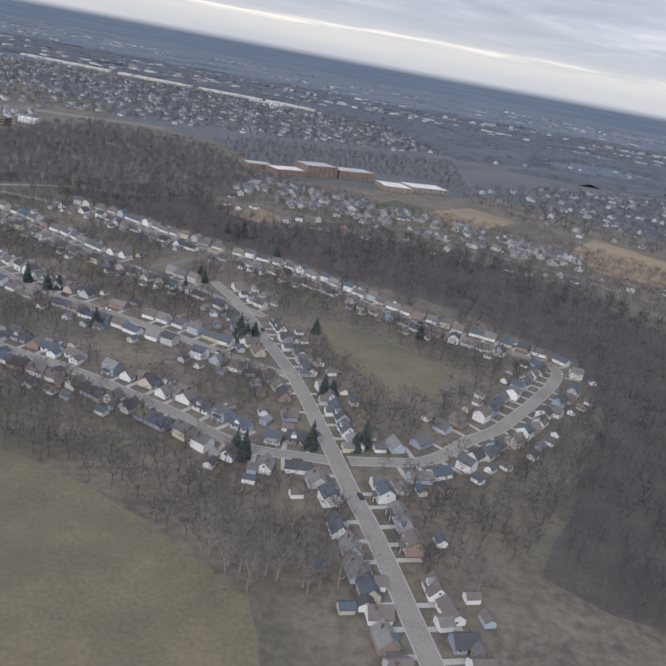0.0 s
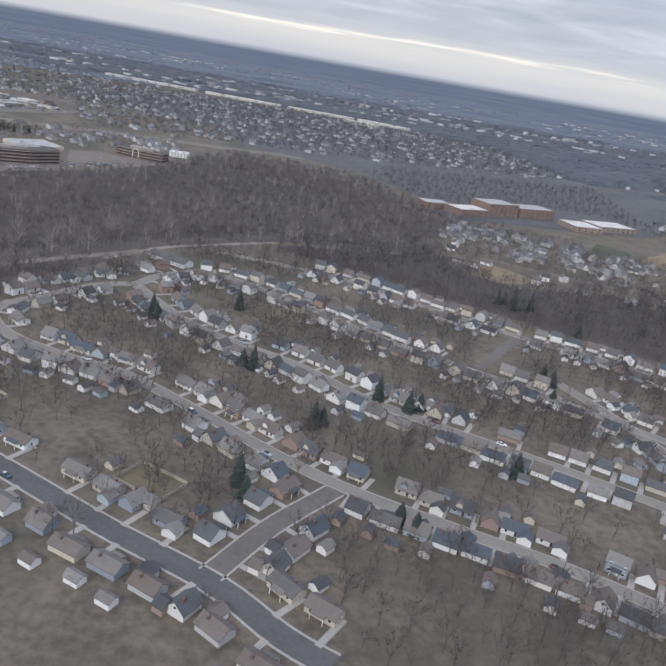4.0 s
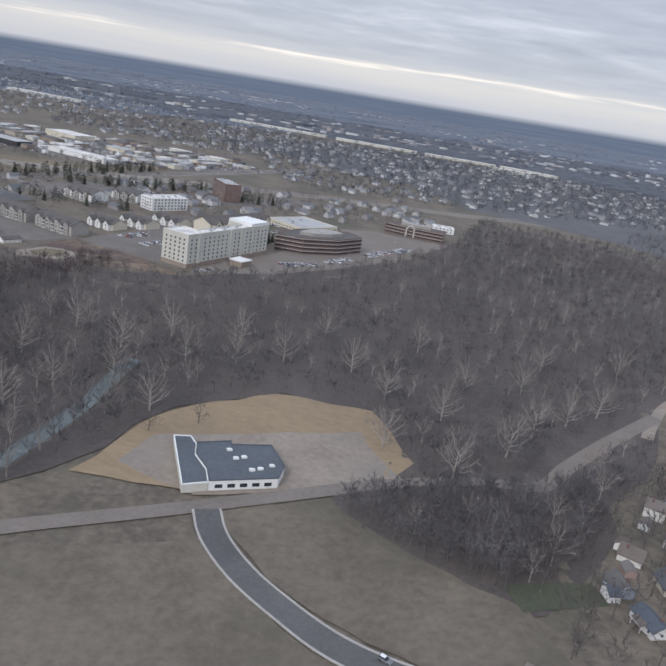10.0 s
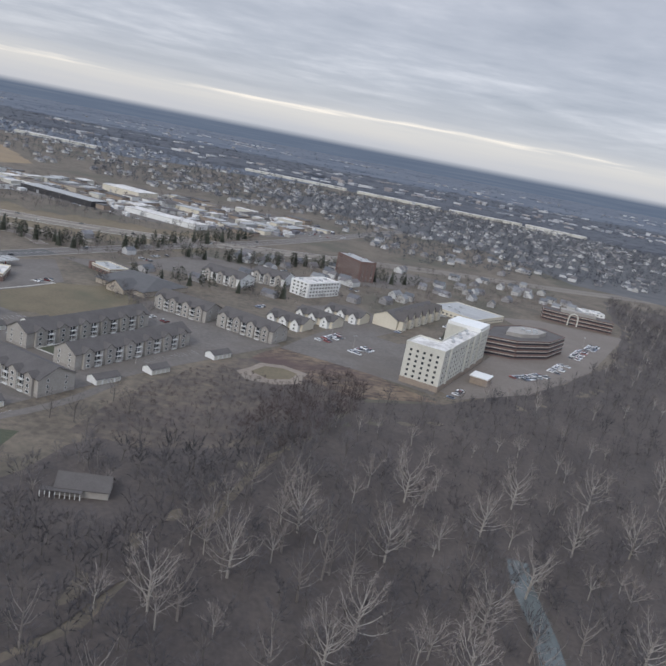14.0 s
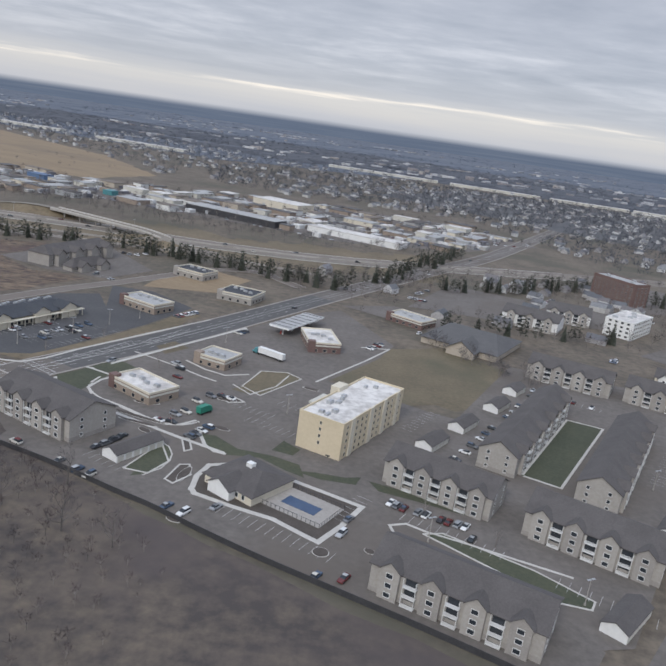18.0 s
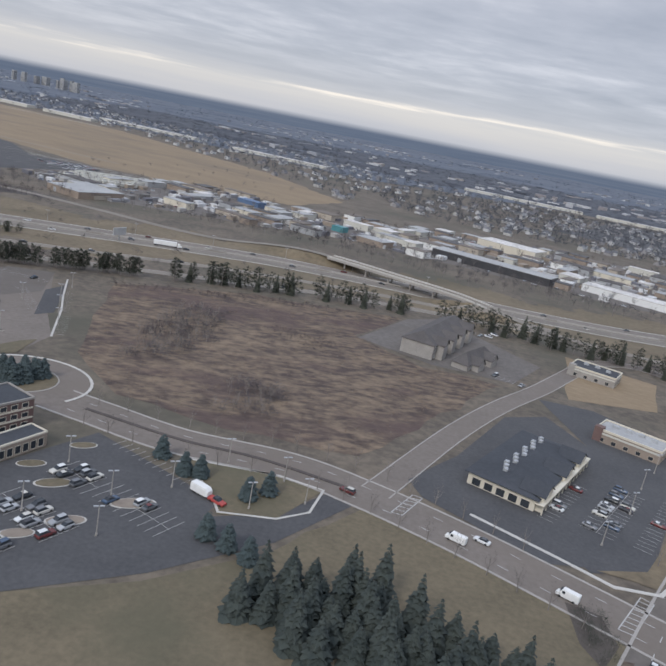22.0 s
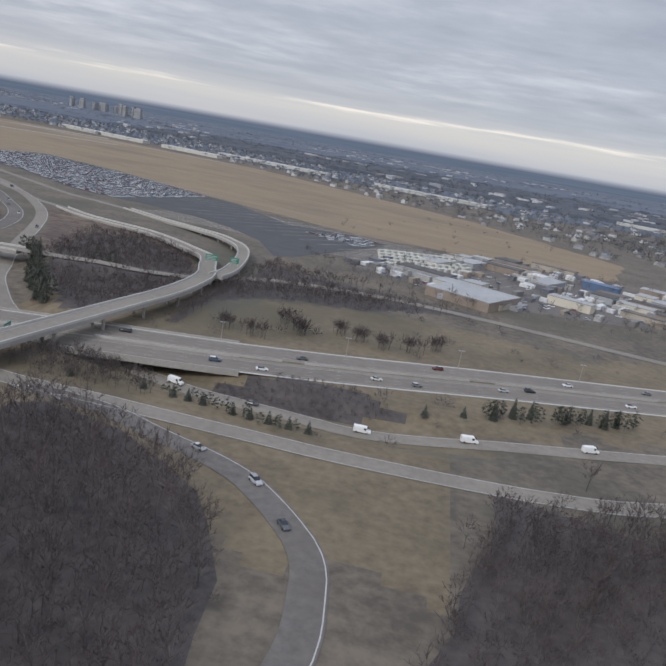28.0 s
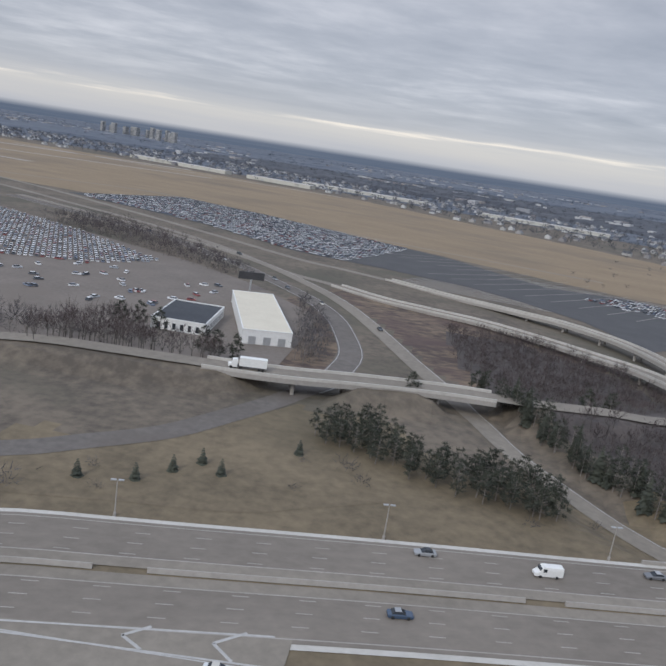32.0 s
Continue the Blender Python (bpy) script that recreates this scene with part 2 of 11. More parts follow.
M_CONCRETE = mat("concrete", (0.29, 0.27, 0.245), (0.38, 0.355, 0.325), fine=0.8, broad=0.06, rough=0.9)
M_HIGHWAY = mat("highway_concrete", (0.158, 0.138, 0.117), (0.222, 0.194, 0.164), fine=0.35, broad=0.03, rough=0.9, streak=14)
M_PAINT = mat("white_road_paint", (0.36, 0.35, 0.335), (0.48, 0.47, 0.45), fine=1.2, broad=0.3, rough=0.7)
M_STREET = mat("pale_street_concrete", (0.19, 0.172, 0.15), (0.255, 0.23, 0.2), fine=0.8, broad=0.05, rough=0.92, c=(0.17, 0.155, 0.14))
M_TWIG_PALE = mat("pale_twigs", (0.15, 0.13, 0.122), (0.28, 0.245, 0.222), fine=0.09, broad=0.02, rough=0.95)
M_BEIGE = mat("beige_siding", (0.33, 0.31, 0.28), (0.41, 0.385, 0.35), fine=1.2, broad=0.15, rough=0.85)
M_KERB = mat("pale_kerb_concrete", (0.42, 0.4, 0.365), (0.54, 0.52, 0.48), fine=0.8, broad=0.08, rough=0.9)
M_SLIP = mat("tan_concrete_road", (0.185, 0.163, 0.135), (0.26, 0.23, 0.192), fine=0.4, broad=0.03, rough=0.9)
M_BED = mat("mulch_bed", (0.06, 0.05, 0.043), (0.095, 0.08, 0.068), fine=1.5, broad=0.2, bump=0.4)
M_ROOF_DARK = mat("dark_roof_membrane", (0.036, 0.04, 0.048), (0.058, 0.063, 0.072), fine=0.7, broad=0.06, rough=0.8)
M_ROOF_WHITE = mat("white_roof_membrane", (0.42, 0.395, 0.37), (0.7, 0.675, 0.64), fine=0.3, broad=0.09, rough=0.7, spread=(0.4, 0.58))
M_ROOF_GREY = mat("grey_roof_membrane", (0.3, 0.3, 0.3), (0.42, 0.42, 0.41), fine=0.5, broad=0.06, rough=0.8)
M_SHINGLE = mat("brown_grey_shingles", (0.08, 0.073, 0.071), (0.118, 0.108, 0.104), fine=2.2, broad=0.15, rough=0.95)
M_SHINGLE_DARK = mat("dark_grey_shingles", (0.09, 0.09, 0.093), (0.125, 0.122, 0.122), fine=2.2, broad=0.15, rough=0.95, bump=0.2)
M_BRICK = mat("red_brown_brick", (0.135, 0.085, 0.076), (0.185, 0.122, 0.108), fine=3.0, broad=0.2, rough=0.9, bump=0.2)
M_BRICK_ORANGE = mat("orange_brown_brick", (0.2, 0.138, 0.114), (0.26, 0.184, 0.154), fine=3.0, broad=0.2, rough=0.9, bump=0.2)
M_BRICK_PALE = mat("pale_brown_brick", (0.25, 0.2, 0.16), (0.33, 0.27, 0.22), fine=3.0, broad=0.2, rough=0.9, bump=0.2)
M_CREAM = mat("cream_render", (0.58, 0.53, 0.43), (0.66, 0.61, 0.5), fine=1.0, broad=0.1, rough=0.85)
M_YELLOW = mat("yellow_render", (0.56, 0.475, 0.33), (0.63, 0.54, 0.39), fine=1.0, broad=0.1, rough=0.85)
M_WHITE = mat("white_paint", (0.68, 0.68, 0.66), (0.78, 0.78, 0.76), fine=1.0, broad=0.1, rough=0.6)
M_OFFWHITE = mat("off_white_render", (0.5, 0.485, 0.43), (0.6, 0.585, 0.52), fine=1.0, broad=0.1, rough=0.8)
M_TAN_WALL = mat("tan_siding", (0.38, 0.33, 0.27), (0.46, 0.41, 0.34), fine=1.2, broad=0.15, rough=0.8)
M_STONE = mat("grey_stone", (0.27, 0.25, 0.23), (0.36, 0.34, 0.31), fine=2.0, broad=0.2, rough=0.9, bump=0.2)
M_GLASS = mat("dark_window_glass", (0.03, 0.035, 0.042), (0.05, 0.056, 0.065), fine=0.3, broad=0.1, rough=0.15)
M_GLASS.node_tree.nodes["Principled BSDF"].inputs["Specular IOR Level"].default_value = 0.25
M_METAL = mat("galvanised_metal", (0.4, 0.41, 0.42), (0.52, 0.53, 0.54), fine=1.5, broad=0.2, rough=0.5, metal=0.5)
M_DARK_METAL = mat("dark_metal", (0.06, 0.06, 0.065), (0.09, 0.09, 0.095), fine=1.5, broad=0.2, rough=0.5, metal=0.4)
M_GREEN_SIGN = mat("green_sign_paint", (0.02, 0.19, 0.13), (0.03, 0.23, 0.16), rough=0.5)
M_WATER = mat("blue_pool_cover", (0.025, 0.055, 0.12), (0.035, 0.075, 0.15), fine=0.6, rough=0.3)
M_RED = mat("red_paint", (0.36, 0.05, 0.045), (0.42, 0.07, 0.06), rough=0.5)
M_TEAL = mat("teal_sheet", (0.06, 0.21, 0.23), (0.09, 0.26, 0.28), rough=0.6)
M_BLUE = mat("blue_sheet", (0.08, 0.14, 0.24), (0.12, 0.18, 0.29), rough=0.6)
M_TYRE = mat("tyre_rubber", (0.02, 0.02, 0.02), (0.035, 0.035, 0.035), rough=0.9)
SIDINGS = [(0.78, 0.78, 0.76), (0.74, 0.72, 0.67), (0.52, 0.47, 0.4), (0.8, 0.8, 0.79), (0.5, 0.5, 0.5), (0.6, 0.56, 0.46), (0.72, 0.71, 0.69), (0.42, 0.47, 0.52), (0.34, 0.25, 0.215), (0.8, 0.79, 0.77), (0.82, 0.82, 0.81), (0.3, 0.34, 0.4)]
M_SIDING = mat("house_siding", (0.88, 0.88, 0.88), (1.0, 1.0, 1.0), fine=2.0, broad=0.3, rough=0.8, ramp=SIDINGS, local=True)
ROOFS = [(0.125, 0.118, 0.115), (0.18, 0.165, 0.152), (0.075, 0.075, 0.08), (0.15, 0.125, 0.11), (0.21, 0.2, 0.19), (0.1, 0.103, 0.11), (0.165, 0.14, 0.126), (0.085, 0.098, 0.118)]
M_HOUSE_ROOF = mat("house_shingles", (0.8, 0.8, 0.8), (1.1, 1.1, 1.1), fine=2.5, broad=0.4, rough=0.95, ramp=ROOFS, local=True, bump=0.2)
PAINTS = [(0.72, 0.72, 0.71), (0.4, 0.41, 0.42), (0.04, 0.04, 0.045), (0.16, 0.165, 0.175), (0.65, 0.66, 0.66), (0.13, 0.03, 0.03), (0.06, 0.09, 0.14), (0.3, 0.31, 0.32), (0.03, 0.035, 0.04), (0.1, 0.105, 0.11), (0.55, 0.53, 0.48)]
M_CAR = mat("car_paint", (0.95, 0.95, 0.95), (1, 1, 1), rough=0.25, ramp=PAINTS, local=True)
M_BARK = mat("grey_bark", (0.15, 0.132, 0.12), (0.27, 0.242, 0.22), fine=0.2, broad=0.03, rough=0.95)
M_PALE_BARK = mat("pale_sycamore_bark", (0.27, 0.245, 0.22), (0.42, 0.39, 0.35), fine=1.5, broad=0.03, rough=0.95)
M_WOODBARK = mat("dark_grey_bark", (0.085, 0.076, 0.071), (0.16, 0.144, 0.132), fine=0.2, broad=0.03, rough=0.95)
M_TWIG = mat("bare_twigs", (0.047, 0.045, 0.05), (0.152, 0.139, 0.14), fine=0.05, broad=0.014, rough=0.95, c=(0.092, 0.077, 0.08), spread=(0.42, 0.6))
M_NEEDLE = mat("dark_conifer_needles", (0.034, 0.04, 0.031), (0.07, 0.075, 0.054), fine=0.4, broad=0.1, rough=0.9)
M_SPRUCE = mat("dark_spruce_needles", (0.026, 0.036, 0.034), (0.055, 0.066, 0.056), fine=0.5, broad=0.1, rough=0.9)
M_BLUE_NEEDLE = mat("blue_spruce_needles", (0.034, 0.05, 0.052), (0.06, 0.082, 0.082), fine=1.5, broad=0.1, rough=0.9)
M_DRYTUFT = mat("dry_weeds", (0.14, 0.1, 0.075), (0.25, 0.185, 0.125), fine=0.3, broad=0.04, rough=0.95, c=(0.13, 0.085, 0.075))
M_BUSH = mat("brown_bush", (0.07, 0.062, 0.048), (0.12, 0.105, 0.08), fine=1.5, broad=0.1, rough=0.95)

# ---- builders ----
class Shape:
    """Collects faces of one mesh, each with a material slot."""

    def __init__(self):
        self.v, self.f, self.m = [], [], []

    def face(self, pts, m=0):
        n = len(self.v)
        self.v += [tuple(p) for p in pts]
        self.f.append(tuple(range(n, n + len(pts))))
        self.m.append(m)

    def solid(self, low, high, m=0, top=None, base=True):
        """A closed prism between two rings of equal length, counter-clockwise from above."""
        n, k = len(self.v), len(low)
        self.v += [tuple(p) for p in low] + [tuple(p) for p in high]
        for i in range(k):
            j = (i + 1) % k
            self.f.append((n + i, n + j, n + k + j, n + k + i))
            self.m.append(m)
        self.f.append(tuple(range(n + k, n + 2 * k)))
        self.m.append(m if top is None else top)
        if base:
            self.f.append(tuple(range(n + k - 1, n - 1, -1)))
            self.m.append(m)
        return self

    def box(self, x0, y0, z0, x1, y1, z1, m=0, top=None):
        ring = ((x0, y0), (x1, y0), (x1, y1), (x0, y1))
        return self.solid([(*p, z0) for p in ring], [(*p, z1) for p in ring], m, top)

    def prism(self, poly, z0, z1, m=0, top=None):
        return self.solid([(*p, z0) for p in poly], [(*p, z1) for p in poly], m, top)

    def tube(self, a, b, r0, r1, n=6, m=0):
        a, b = Vector(a), Vector(b)
        q = (b - a).to_track_quat("Z", "Y").to_matrix()
        ring = [Vector((math.cos(t), math.sin(t), 0)) for t in [2 * math.pi * i / n for i in range(n)]]
        return self.solid([a + q @ (p * r0) for p in ring], [b + q @ (p * r1) for p in ring], m)

    def mesh(self, name, mats):
        me = bpy.data.meshes.new(name)
        me.from_pydata(self.v, [], self.f)
        for m in mats:
            me.materials.append(m)
        me.polygons.foreach_set("material_index", self.m)
        me.update()
        return me


def as_mesh(shape, name, mats):
    if isinstance(shape, bpy.types.Mesh):
        return shape
    return shape.mesh(name, mats if isinstance(mats, (list, tuple)) else [mats])


def part(name, shape, material, parent, label="", at=None):
    """Links a shape (or a shared mesh) as one mesh object under a thing or a part."""
    ob = new(name, as_mesh(shape, name, material))
    ob.parent = parent
    if at is not None:
        ob.matrix_basis = at
    return tagged(ob, label)


def piece(name, shape, material, label, category="", kind="structure"):
    return tagged(new(name, as_mesh(shape, name, material)), label, category, kind=kind)


def thing(name, x, y, z, turn, label, category, group=""):
    ob = new(name)
    ob.empty_display_size = 0.5
    ob.matrix_basis = pose(x, y, z, 0, 0, turn)
    return tagged(ob, label, category, group)


def smooth_line(pts, step=6.0):
    """A Catmull-Rom line through the points, resampled evenly."""
    p = np.array(pts, float)
    if len(p) == 2:
        n = max(2, int(np.linalg.norm(p[1] - p[0]) / step) + 1)
        return p[0] + (p[1] - p[0]) * np.linspace(0, 1, n)[:, None]
    e = np.vstack([2 * p[0] - p[1], p, 2 * p[-1] - p[-2]])
    out = []
    for i in range(1, len(e) - 2):
        n = max(2, int(np.linalg.norm(e[i + 1] - e[i]) / step) + 1)
        for t in np.linspace(0, 1, n, endpoint=False):
            out.append(0.5 * ((2 * e[i]) + (e[i + 1] - e[i - 1]) * t + (2 * e[i - 1] - 5 * e[i] + 4 * e[i + 1] - e[i + 2]) * t * t + (3 * e[i] - e[i - 1] - 3 * e[i + 1] + e[i + 2]) * t ** 3))
    out.append(p[-1])
    return np.array(out)


def side_normals(line):
    d = np.gradient(line[:, :2], axis=0)
    d /= np.linalg.norm(d, axis=1)[:, None] + 1e-9
    return np.stack([-d[:, 1], d[:, 0]], 1)


def inside(px, py, poly):
    """Which of the points lie in the polygon."""
    px, py = np.asarray(px, float), np.asarray(py, float)
    hit = np.zeros(px.shape, bool)
    for (x0, y0), (x1, y1) in zip(poly, poly[1:] + poly[:1]):
        cross = ((y0 > py) != (y1 > py)) & (px < (x1 - x0) * (py - y0) / (y1 - y0 + 1e-12) + x0)
        hit ^= cross
    return hit


def line_gap(px, py, line):
    """Distance of points from a polyline."""
    px, py = np.asarray(px, float), np.asarray(py, float)
    best = np.full(px.shape, 1e9)
    for a, b in zip(line[:-1], line[1:]):
        dx, dy = b[0] - a[0], b[1] - a[1]
        t = np.clip(((px - a[0]) * dx + (py - a[1]) * dy) / (dx * dx + dy * dy + 1e-9), 0, 1)
        best = np.minimum(best, np.hypot(px - a[0] - t * dx, py - a[1] - t * dy))
    return best


KEEP_CLEAR = []    # (line, half width): no trees or houses here
CLEAR_AREAS = []   # polygons without trees


def ribbon_shape(line, offs, z, lift=True):
    """A strip between side offsets along a line, laid on the ground."""
    s = Shape()
    nrm = side_normals(line)
    cols = []
    for o in offs:
        q = line[:, :2] + nrm * o
        if line.shape[1] > 2:
            h = line[:, 2] + z
        else:
            h = (height(q[:, 0], q[:, 1]) if lift else 0) + z
        cols.append(np.column_stack([q, np.broadcast_to(h, (len(q),))]))
    for c0, c1 in zip(cols[:-1], cols[1:]):
        for i in range(len(line) - 1):
            s.face((c1[i], c0[i], c0[i + 1], c1[i + 1]))
    return s


def road(name, pts, width, material, label, z=0.09, step=6.0, kerb=0.0, clear=None, smooth=True):
    line = smooth_line(pts, step) if smooth else np.array(pts, float)
    n = 4 if width > 12 else 2
    piece(name, ribbon_shape(line, np.linspace(-width / 2, width / 2, n + 1), z), material, label)
    if kerb:
        for s in (-1, 1):
            k = Shape()
            nrm = side_normals(line)
            a, b = line[:, :2] + nrm * s * (width / 2 + 0.02), line[:, :2] + nrm * s * (width / 2 + kerb)
            za, zb = height(a[:, 0], a[:, 1]), height(b[:, 0], b[:, 1])
            for i in range(len(line) - 1):
                p = [(*a[i], za[i]), (*a[i + 1], za[i + 1]), (*b[i + 1], zb[i + 1]), (*b[i], zb[i])]
                if s < 0:
                    p = p[::-1]
                k.solid(p, [(x, y, h + 0.2) for x, y, h in p])
            piece("kerb", k, M_CONCRETE, "pale concrete kerb along the edge of the road")
    KEEP_CLEAR.append((line[::2] if len(line) > 8 else line, (clear if clear is not None else width / 2 + 5)))
    return line


def dashes(name, line, off, material, dash=3.0, gap=9.0, w=0.25, z=0.13, label="white painted lane lines"):
    s = Shape()
    q = line[:, :2] + side_normals(line) * off
    seg = np.r_[0, np.cumsum(np.hypot(*np.diff(q, axis=0).T))]
    hz = line[:, 2] if line.shape[1] > 2 else height(q[:, 0], q[:, 1])
    at = lambda d: np.array([np.interp(d, seg, q[:, 0]), np.interp(d, seg, q[:, 1]), np.interp(d, seg, hz) + z])
    d = 0.0
    while d + dash < seg[-1]:
        a, b = at(d), at(d + dash)
        n = np.array([-(b - a)[1], (b - a)[0], 0]) / dash * w / 2
        s.face((a - n, b - n, b + n, a + n))
        d += dash + gap
    return piece(name, s, material, label)


def stripe(name, line, off, material, w=0.3, z=0.13, label="painted edge line of the road"):
    return piece(name, ribbon_shape(line, (off - w / 2, off + w / 2), z), material, label)


def patch(name, poly, material, label, z=0.04, rough_edge=0.0, clear=False, seed=1):
    """A flat sheet on the ground; rough_edge makes its rim wander."""
    p = [Vector((x, y)) for x, y in poly]
    if rough_edge:
        out = []
        for i, a in enumerate(p):
            b = p[(i + 1) % len(p)]
            n = max(1, int((b - a).length / max(9, rough_edge * 2.5)))
            for k in range(n):
                q = a.lerp(b, k / n)
                w = noise.noise_vector((q.x * 0.045, q.y * 0.045, seed * 7.1))
                w2 = noise.noise_vector((q.x * 0.2, q.y * 0.2, seed * 3.3))
                out.append(q + Vector((w.x, w.y)) * rough_edge + Vector((w2.x, w2.y)) * rough_edge * 0.4)
        p = out
    bm = bmesh.new()
    f = bm.faces.new([bm.verts.new((q.x, q.y, z)) for q in p])
    f.normal_update()
    if f.normal.z < 0:
        f.normal_flip()
    bmesh.ops.triangulate(bm, faces=[f])
    xs, ys = [q.x for q in p], [q.y for q in p]
    if min(xs) < -70 and max(xs) > -780 and min(ys) < 1280 and max(ys) > 285 and max(xs) - min(xs) < 1500 and valley_depth(np.array(xs), np.array(ys)).min() < -0.1:
        for axis, lo, hi in ((0, min(xs), max(xs)), (1, min(ys), max(ys))):
            for c in np.arange(math.ceil(lo / 8) * 8, hi, 8):
                co, no = ((c, 0, 0), (1, 0, 0)) if axis == 0 else ((0, c, 0), (0, 1, 0))
                bmesh.ops.bisect_plane(bm, geom=bm.verts[:] + bm.edges[:] + bm.faces[:], plane_co=co, plane_no=no)
        depth = valley_depth(np.array([v.co.x for v in bm.verts]), np.array([v.co.y for v in bm.verts]))
        for v, dz in zip(bm.verts, depth):
            v.co.z += dz - (0.16 if material is M_LITTER and -11.9 < dz < -0.02 else 0.0)
    me = bpy.data.meshes.new(name)
    bm.to_mesh(me)
    bm.free()
    me.materials.append(material)
    if clear:
        CLEAR_AREAS.append([(x, y) for x, y in poly])
    return tagged(new(name, me), label, kind="structure")


def rect(x, y, w, d, turn):
    c, s = math.cos(radians(turn)), math.sin(radians(turn))
    return [(x + c * a - s * b, y + s * a + c * b) for a, b in ((-w / 2, -d / 2), (w / 2, -d / 2), (w / 2, d / 2), (-w / 2, d / 2))]


_windows = {}


def window_mesh(w, h, frame_mat, sill=True):
    """A framed window on the plane y = 0, looking to -y, its lower edge at z = 0."""
    key = (round(w, 2), round(h, 2), frame_mat.name)
    if key not in _windows:
        s, t = Shape(), 0.12
        s.box(-w / 2, -0.10, 0, -w / 2 + t, 0.02, h)
        s.box(w / 2 - t, -0.10, 0, w / 2, 0.02, h)
        s.box(-w / 2 + t, -0.10, h - t, w / 2 - t, 0.02, h)
        s.box(-w / 2 + t, -0.14, 0, w / 2 - t, 0.02, t)
        s.face([(-w / 2 + t, -0.03, t), (w / 2 - t, -0.03, t), (w / 2 - t, -0.03, h - t), (-w / 2 + t, -0.03, h - t)], 1)
        _windows[key] = s.mesh("window", [frame_mat, M_GLASS])
    return _windows[key]


def wall_pose(p0, p1, along, z):
    """A pose on the wall from p0 to p1, with -y outwards for a ring that runs counter-clockwise."""
    a = math.degrees(math.atan2(p1[1] - p0[1], p1[0] - p0[0]))
    d = math.hypot(p1[0] - p0[0], p1[1] - p0[1])
    k = along / d
    return pose(p0[0] + (p1[0] - p0[0]) * k, p0[1] + (p1[1] - p0[1]) * k, z, 0, 0, a)


def window_row(owner, p0, p1, z, count, w, h, frame_mat, inset=1.5, name="window"):
    d = math.hypot(p1[0] - p0[0], p1[1] - p0[1])
    for i in range(count):
        part(name, window_mesh(w, h, frame_mat), None, owner, at=wall_pose(p0, p1, inset + (d - 2 * inset) * (i + 0.5) / count, z))


def flat_block(owner, poly, h, wall, roof, parapet=0.6, trim=None, z=0.0):
    """Walls, roof sheet and parapet of a flat-roofed block as parts."""
    part("wall", Shape().prism(poly, z, h), wall, owner)
    part("roof", Shape().prism(poly, h + 0.004, h + 0.08), roof, owner)
    s = Shape()
    c = Vector((sum(p[0] for p in poly) / len(poly), sum(p[1] for p in poly) / len(poly)))
    for i, a in enumerate(poly):
        b = poly[(i + 1) % len(poly)]
        d = Vector((b[0] - a[0], b[1] - a[1]))
        if d.length < 0.5:
            continue
        n = Vector((d.y, -d.x)).normalized()
        u = d.normalized()
        a2, b2 = Vector(a) - u * 0.05, Vector(b) + u * 0.05
        ring = [a2 + n * 0.15, b2 + n * 0.15, b2 - n * 0.3, a2 - n * 0.3]
        s.solid([(q.x, q.y, h - 0.15) for q in ring], [(q.x, q.y, h + parapet) for q in ring])
    part("parapet", s, trim or wall, owner)


def roof_unit(owner, x, y, z, w, d, h, turn=0, material=None):
    s = Shape()
    s.box(-w / 2, -d / 2, 0, w / 2, d / 2, h * 0.85)
    s.box(-w / 2 + 0.15, -d / 2 + 0.15, h * 0.85, w / 2 - 0.15, d / 2 - 0.15, h)
    s.box(w / 2, -d / 4, 0, w / 2 + w * 0.2, d / 4, h * 0.5)
    part("roof_unit", s, material or M_METAL, owner, at=pose(x, y, z, 0, 0, turn))


def gable_shape(w, d, z0, rise, over=0.4, thick=0.18, hip=0.0):
    """A pitched roof with its ridge along x, as two slabs with closed ends; hip pulls the ridge ends in."""
    s = Shape()
    x, y = w / 2 + over, d / 2 + over
    drop = rise * over / (d / 2)
    r = x - hip
    e0, e1 = z0 - drop, z0 + rise
    lo = [(-x, -y, e0), (x, -y, e0), (x, y, e0), (-x, y, e0)]
    top = [(a, b, c + thick) for a, b, c in lo]
    r0, r1 = (-r, 0, e1 + thick), (r, 0, e1 + thick)
    s.face((top[0], top[1], r1, r0))
    s.face((top[2], top[3], r0, r1))
    s.face((top[1], top[2], r1))
    s.face((top[3], top[0], r0))
    for i in range(4):
        j = (i + 1) % 4
        s.face((lo[i], lo[j], top[j], top[i]))
    s.face(lo[::-1])
    return s

# ---- ground and roads ----
TRENCH = smooth_line([(-1698, 1108), (-1689, 1088), (-1680, 1075), (-1665, 1056), (-1651, 1044), (-1641, 1038), (-1625, 1029), (-1605, 1019), (-1583, 1012), (-1562, 1005), (-1545, 1003), (-1525, 1001), (-1499, 998), (-1472, 999.5), (-1445, 1004)], 10)
EXIT_W = smooth_line([(-2103.3, 1490), (-1992.1, 1435), (-1917, 1395), (-1873, 1354), (-1847, 1333), (-1815, 1297), (-1786, 1262), (-1766, 1225), (-1754, 1185), (-1749, 1158), (-1750, 1136), (-1752, 1118), (-1757, 1106)], 8)
UNDER = smooth_line([(-2055.0, 985), (-1907.6, 990), (-1850, 1003), (-1815, 1020), (-1800, 1033), (-1785, 1048), (-1775, 1066), (-1765, 1086), (-1757, 1106)], 8)
EXIT_E = smooth_line([(-2103.8, 1503), (-1979.9, 1445), (-1914, 1409), (-1843, 1360), (-1794, 1305), (-1766, 1263), (-1743, 1214), (-1724, 1167), (-1713, 1142), (-1705, 1122), (-1698, 1108)], 10)
